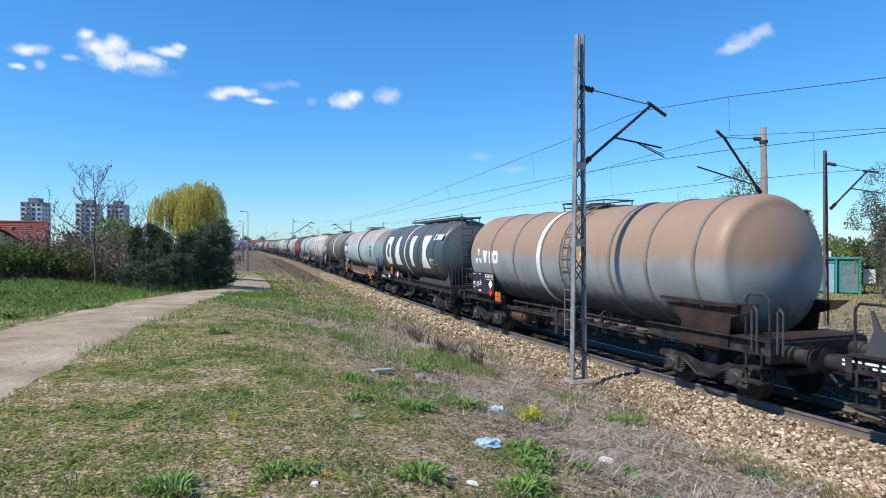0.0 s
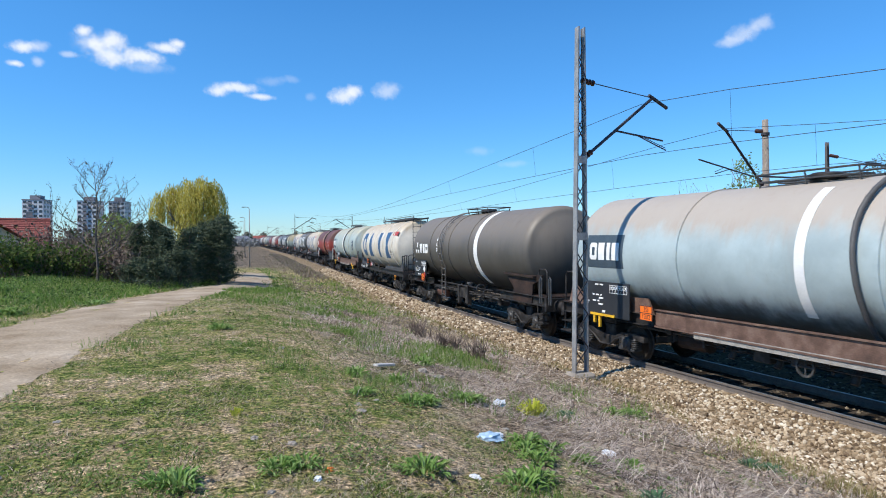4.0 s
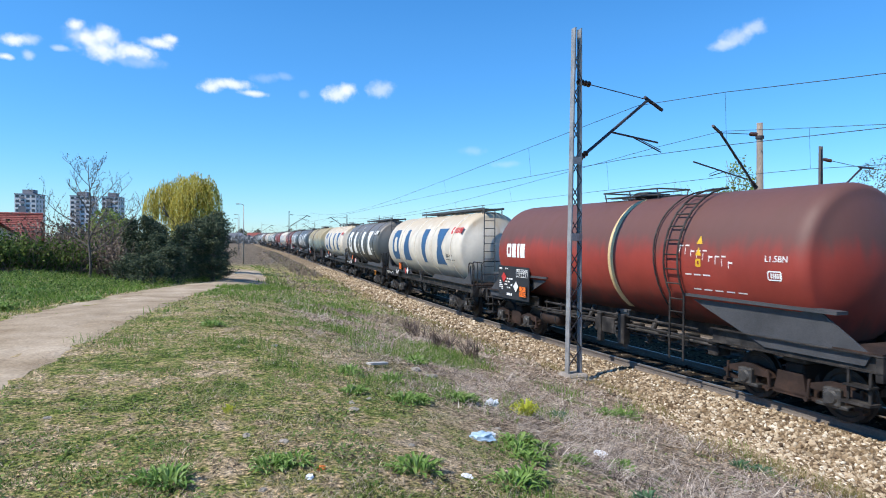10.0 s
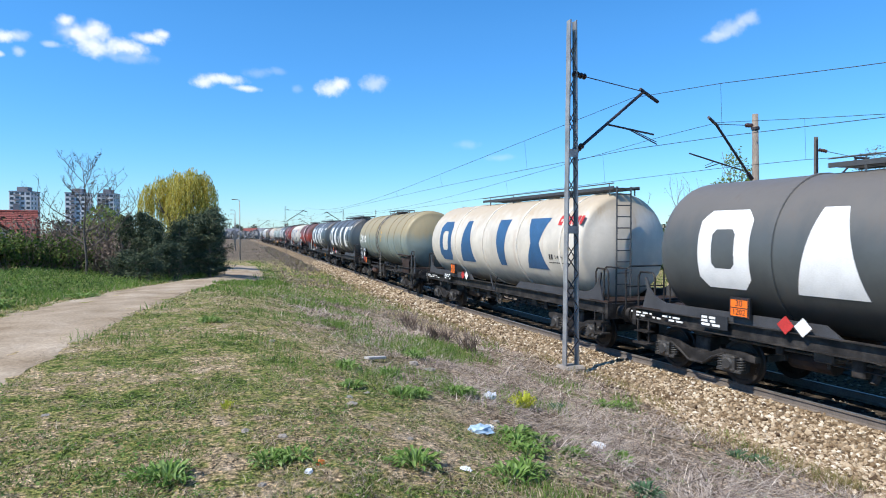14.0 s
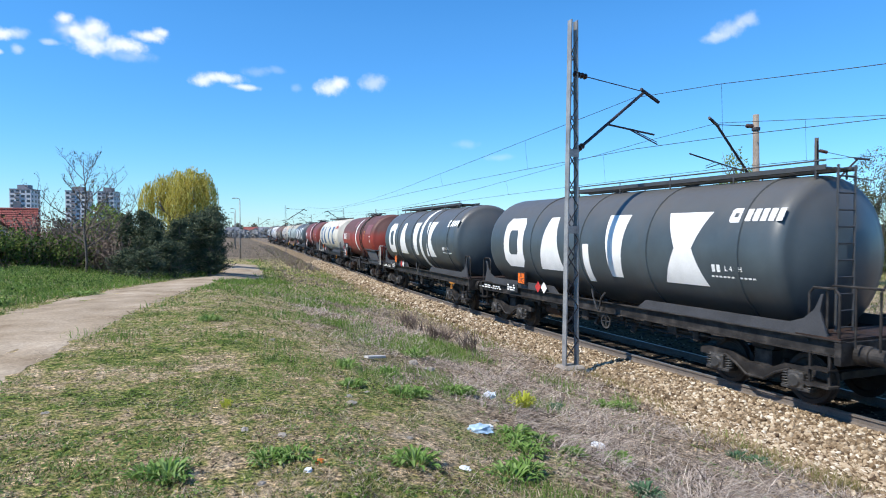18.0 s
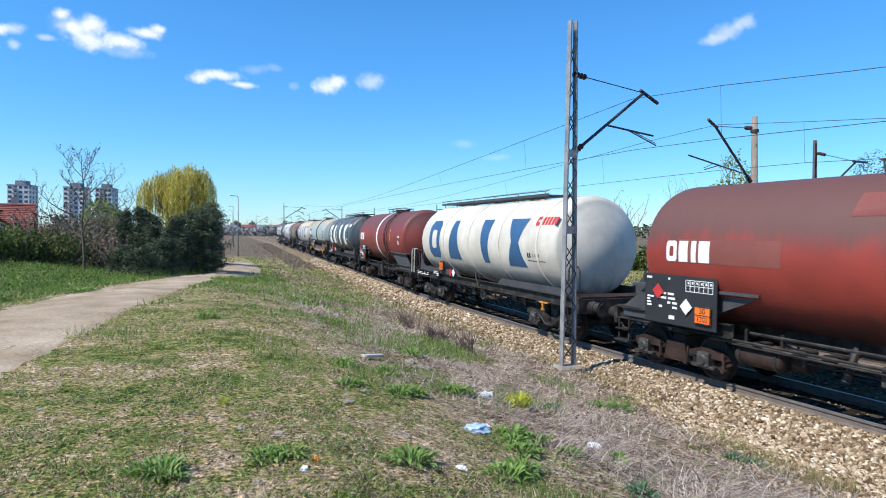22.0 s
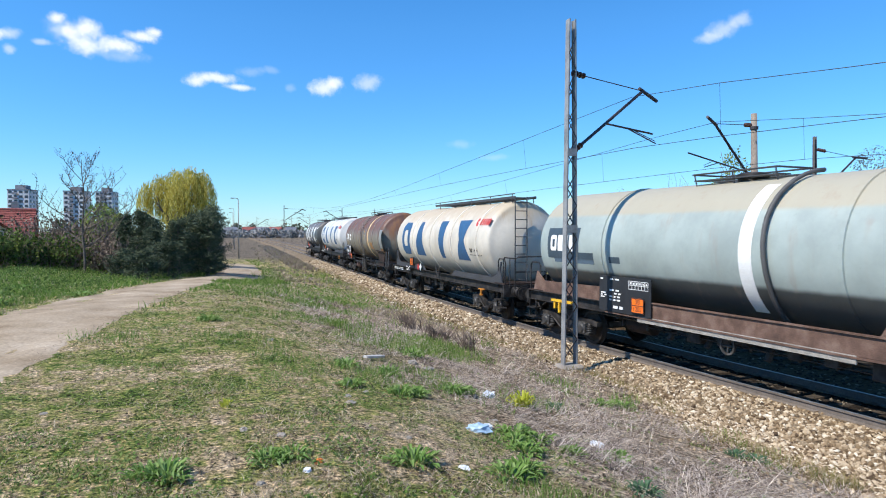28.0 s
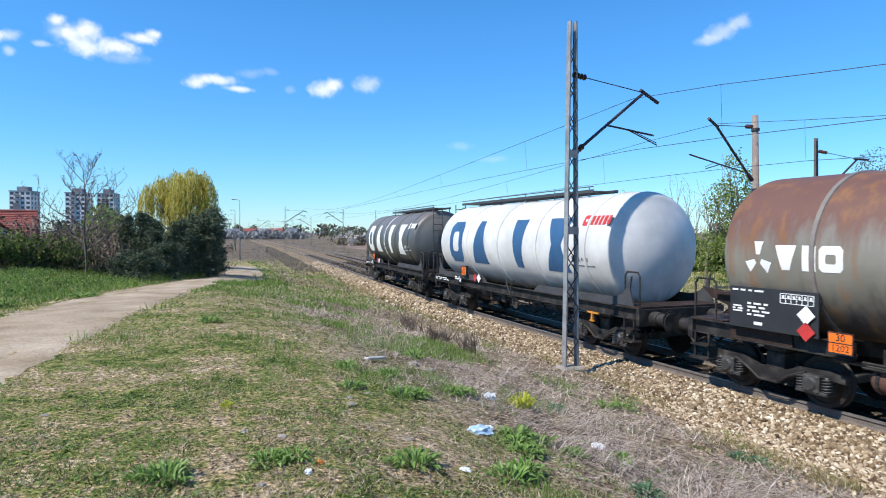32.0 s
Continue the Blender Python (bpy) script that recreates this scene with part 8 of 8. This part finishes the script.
weed(0.29, 6.04, 0.13, 0.12, 34, m_spurge, "small weed with yellow flowers", 241, 0.9)
for n_v, (x_v, y_v) in enumerate(((6.72, 5.94), (6.5, 6.1), (4.6, 7.4), (3.3, 4.0))):
    weed(x_v, y_v, 0.26, 0.12, 80, m_bluegreen, "clump of blue-green feathery weed", 245 + n_v, 0.7)

# ---- litter ----
m_bag = plain("crumpled white plastic", (0.72, 0.74, 0.76), 0.35)
m_bagblue = plain("pale blue plastic", (0.38, 0.52, 0.64), 0.35)
m_peel = plain("orange peel", (0.8, 0.22, 0.03), 0.5)
m_board = plain("weathered pale board", (0.48, 0.46, 0.42), 0.8)


def crumple(name, label, x, y, sx, sy, sz, mat, seed, category="litter"):
    rnd = random.Random(seed)
    bm = bmesh.new()
    bmesh.ops.create_icosphere(bm, subdivisions=3, radius=1.0)
    for v in bm.verts:
        k = 1 + 0.45 * noise.noise(v.co * 2.2 + Vector((seed, 0, 0))) + 0.25 * noise.noise(v.co * 5 + Vector((0, seed, 0)))
        v.co = Vector((v.co.x * sx * k, v.co.y * sy * k, max(v.co.z * k, -0.3) * sz))
    me = mat_on(mesh_of(name, bm), mat)
    return thing(name, Matrix.Translation((x, y, ground_z(x, y) + sz * 0.25)) @ Matrix.Rotation(rnd.random() * 6.28, 4, "Z"), label, category, "litter on the turf", "", me)


crumple("plastic_bag", "crumpled white plastic bag in the dry grass", 3.64, 7.48, 0.14, 0.08, 0.06, m_bag, 1)
crumple("plastic_bag", "torn pale blue and white plastic bag", 2.54, 5.44, 0.12, 0.075, 0.05, m_bagblue, 2)
crumple("plastic_bag", "crumpled white plastic scrap", 2.72, 5.6, 0.05, 0.05, 0.035, m_bag, 3)
crumple("plastic_bag", "crumpled white film in the stalks", 3.92, 5.47, 0.08, 0.07, 0.05, m_bag, 4)
crumple("orange_peel", "piece of orange peel on the turf", 0.81, 4.32, 0.034, 0.026, 0.022, m_peel, 5)
crumple("paper_scrap", "small white paper scrap", 0.71, 4.19, 0.03, 0.025, 0.02, m_bag, 6)
crumple("paper_scrap", "small pale paper scrap", 1.88, 4.26, 0.05, 0.03, 0.02, m_bag, 7)
m_fieldstone = plain("pale fieldstone", (0.34, 0.3, 0.25), 0.9, 0.0, 8.0, 0.4)
for n_c, (x_c, y_c, s_c) in enumerate(((1.48, 6.31, 0.05), (3.28, 9.5, 0.11), (3.4, 9.1, 0.1), (1.44, 6.0, 0.06), (-1.3, 5.0, 0.05), (0.65, 5.0, 0.045), (0.39, 5.27, 0.05), (1.68, 4.96, 0.04), (1.14, 9.92, 0.06), (2.9, 11.5, 0.06), (1.75, 6.6, 0.04), (3.0, 6.0, 0.045), (-1.2, 6.4, 0.04), (0.4, 4.1, 0.035), (2.5, 4.4, 0.04))):
    crumple("stone", "pale stone lying in the turf", x_c, y_c, s_c * 0.85, s_c * 0.65, s_c * 0.4, m_fieldstone, 20 + n_c, "stone")
brd2 = thing("board", Matrix.Translation((2.56, 9.17, ground_z(2.56, 9.17) + 0.06)) @ Matrix.Rotation(0.5, 4, "Z") @ Matrix.Rotation(0.12, 4, "Y"), "short weathered pale board lying in the grass", "board")
bm = bmesh.new()
box(bm, -0.19, 0.19, -0.05, 0.05, -0.018, 0.018, 0.006)
part("plank", bm, m_board, brd2)

# ---- clouds ----
m_cloud = bpy.data.materials.new("cloud vapour")
m_cloud.use_nodes = True
cn, cl = m_cloud.node_tree.nodes, m_cloud.node_tree.links
cn.remove(cn["Principled BSDF"])
c_tc, c_len, c_nz, c_uv = (cn.new(k) for k in ("ShaderNodeTexCoord", "ShaderNodeVectorMath", "ShaderNodeTexNoise", "ShaderNodeUVMap"))
c_map, c_info = cn.new("ShaderNodeMapRange"), cn.new("ShaderNodeObjectInfo")
c_uv.uv_map = "lobe"
c_half = cn.new("ShaderNodeVectorMath")
c_half.operation, c_len.operation = "MULTIPLY_ADD", "LENGTH"
c_half.inputs[1].default_value, c_half.inputs[2].default_value = (2, 2, 0), (-1, -1, 0)
cl.new(c_uv.outputs[0], c_half.inputs[0])
cl.new(c_half.outputs[0], c_len.inputs[0])
cl.new(c_tc.outputs["Object"], c_nz.inputs["Vector"])
c_nz.inputs["Scale"].default_value, c_nz.inputs["Detail"].default_value, c_nz.inputs["Roughness"].default_value = 0.03, 5, 0.55
c_sub, c_two = cn.new("ShaderNodeMath"), cn.new("ShaderNodeMath")
c_two.operation, c_sub.operation = "MULTIPLY_ADD", "SUBTRACT"
c_two.inputs[1].default_value, c_two.inputs[2].default_value = 0.85, 0.26
cl.new(c_nz.outputs["Fac"], c_two.inputs[0])
cl.new(c_two.outputs[0], c_sub.inputs[0])
cl.new(c_len.outputs["Value"], c_sub.inputs[1])
c_map.interpolation_type = "SMOOTHSTEP"
c_map.inputs["From Min"].default_value, c_map.inputs["From Max"].default_value = -0.1, 0.62
cl.new(c_sub.outputs[0], c_map.inputs["Value"])
c_col = cn.new("ShaderNodeMath")
c_col.operation = "MULTIPLY"
cl.new(c_map.outputs[0], c_col.inputs[0])
c_sep = cn.new("ShaderNodeSeparateColor")
cl.new(c_info.outputs["Color"], c_sep.inputs[0])
cl.new(c_sep.outputs[0], c_col.inputs[1])
c_em, c_tr, c_mix = cn.new("ShaderNodeEmission"), cn.new("ShaderNodeBsdfTransparent"), cn.new("ShaderNodeMixShader")
c_em.inputs["Color"].default_value, c_em.inputs["Strength"].default_value = (0.93, 0.96, 1.0, 1), 1.0
cl.new(c_col.outputs[0], c_mix.inputs[0])
cl.new(c_tr.outputs[0], c_mix.inputs[1])
cl.new(c_em.outputs[0], c_mix.inputs[2])
cl.new(c_mix.outputs[0], cn["Material Output"].inputs["Surface"])
CLOUDS = []


def cloud_of(lobes, thick):
    """One cloud: soft lobes (degrees right, degrees up, half width, half height) at 2400 m."""
    az, el = lobes[0][:2]
    unit = 2400 * math.tan(radians(1))
    bm = bmesh.new()
    uv = bm.loops.layers.uv.new("lobe")
    for k, (a, e, w, h) in enumerate(lobes):
        x, y, w, h = (az - a) * math.cos(radians(el)) * unit, (e - el) * unit, w * unit * 1.35, h * unit * 1.35
        f = bm.faces.new([bm.verts.new((x + i * w, y + j * h, 6.0 * k)) for i, j in ((-1, -1), (1, -1), (1, 1), (-1, 1))])
        for lp, c in zip(f.loops, ((0, 0), (1, 0), (1, 1), (0, 1))):
            lp[uv].uv = c
    me = mat_on(mesh_of("cloud", bm), m_cloud)
    at = EYE + toward(az, el) * 2400
    cloud = thing("cloud", look(at, EYE), "small white fair-weather cloud", "cloud", "clouds", "structure", me)
    cloud.color = (thick, thick, thick, 1)
    CLOUDS.append((cloud, az, el))


cloud_of([(-8.77, 16.05, 0.72, 0.5), (-6.7, 15.51, 1.22, 0.94), (-6.8, 14.43, 1.92, 1.02), (-4.46, 14.63, 1.93, 0.69), (-2.71, 15.54, 1.55, 0.54), (-1.82, 15.99, 0.73, 0.42), (-8.0, 15.2, 1.1, 0.7)], 0.85)
cloud_of([(-4.27, 13.86, 2.24, 0.57), (-8.33, 15.27, 1.5, 1.0)], 0.22)
cloud_of([(-12.75, 14.29, 1.04, 0.54), (-13.27, 13.02, 0.67, 0.28)], 0.85)
cloud_of([(-11.7, 14.5, 0.8, 0.5), (-9.83, 14.16, 0.86, 0.3), (-11.78, 13.34, 0.54, 0.44)], 0.4)
cloud_of([(1.24, 12.51, 1.12, 0.61), (2.82, 12.85, 2.15, 0.53), (4.75, 12.22, 1.38, 0.33)], 0.8)
cloud_of([(5.62, 13.52, 1.35, 0.49), (7.22, 13.78, 0.95, 0.41), (8.92, 12.37, 0.6, 0.41)], 0.16)
cloud_of([(11.82, 12.55, 1.63, 0.86), (12.67, 12.98, 0.93, 0.7)], 0.75)
cloud_of([(15.65, 13.08, 1.46, 0.9)], 0.45)
cloud_of([(46.07, 16.17, 1.52, 0.82), (47.36, 16.75, 1.05, 0.69), (44.99, 15.65, 1.17, 0.5)], 0.42)
cloud_of([(27.03, 6.67, 1.65, 0.38), (23.95, 7.84, 1.43, 0.52)], 0.16)


# ---- what moves ----
def wagon_pose(y):
    """A wagon stands on its two pivots."""
    a, b = on_track(y - 5.1, CENTRE), on_track(y + 5.1, CENTRE)
    turn = math.atan2(b.x - a.x, b.y - a.y)
    return Matrix.Translation((a + b) / 2) @ Matrix.Rotation(-turn, 4, "Z")


def motions():
    # all wheels turn alike
    turn = SPEED / 0.46 / FPS
    first = WHEELSETS[0]
    walk(first, [(k / FPS, Matrix.Rotation(turn * k, 4, "X")) for k in range(32 * FPS + 1)])
    for w in WHEELSETS[1:]:
        w.rotation_mode = "QUATERNION"
        w.animation_data_create()
        w.animation_data.action = first.animation_data.action
        w.animation_data.action_slot = first.animation_data.action_slot
    for ob, middle in WAGONS:
        walk(ob, [(t, wagon_pose(middle - SPEED * t)) for t in np.arange(0, 32.01, 0.5).tolist()])
    for cloud, az, el in CLOUDS:  # a slow drift to the left
        rows = []
        for t in (0, 16, 32):
            at = EYE + toward(az - 0.035 * (t - 13), el - 0.004 * (t - 13)) * 2400
            rows.append((t, look(at, EYE)))
        walk(cloud, rows)


motions()
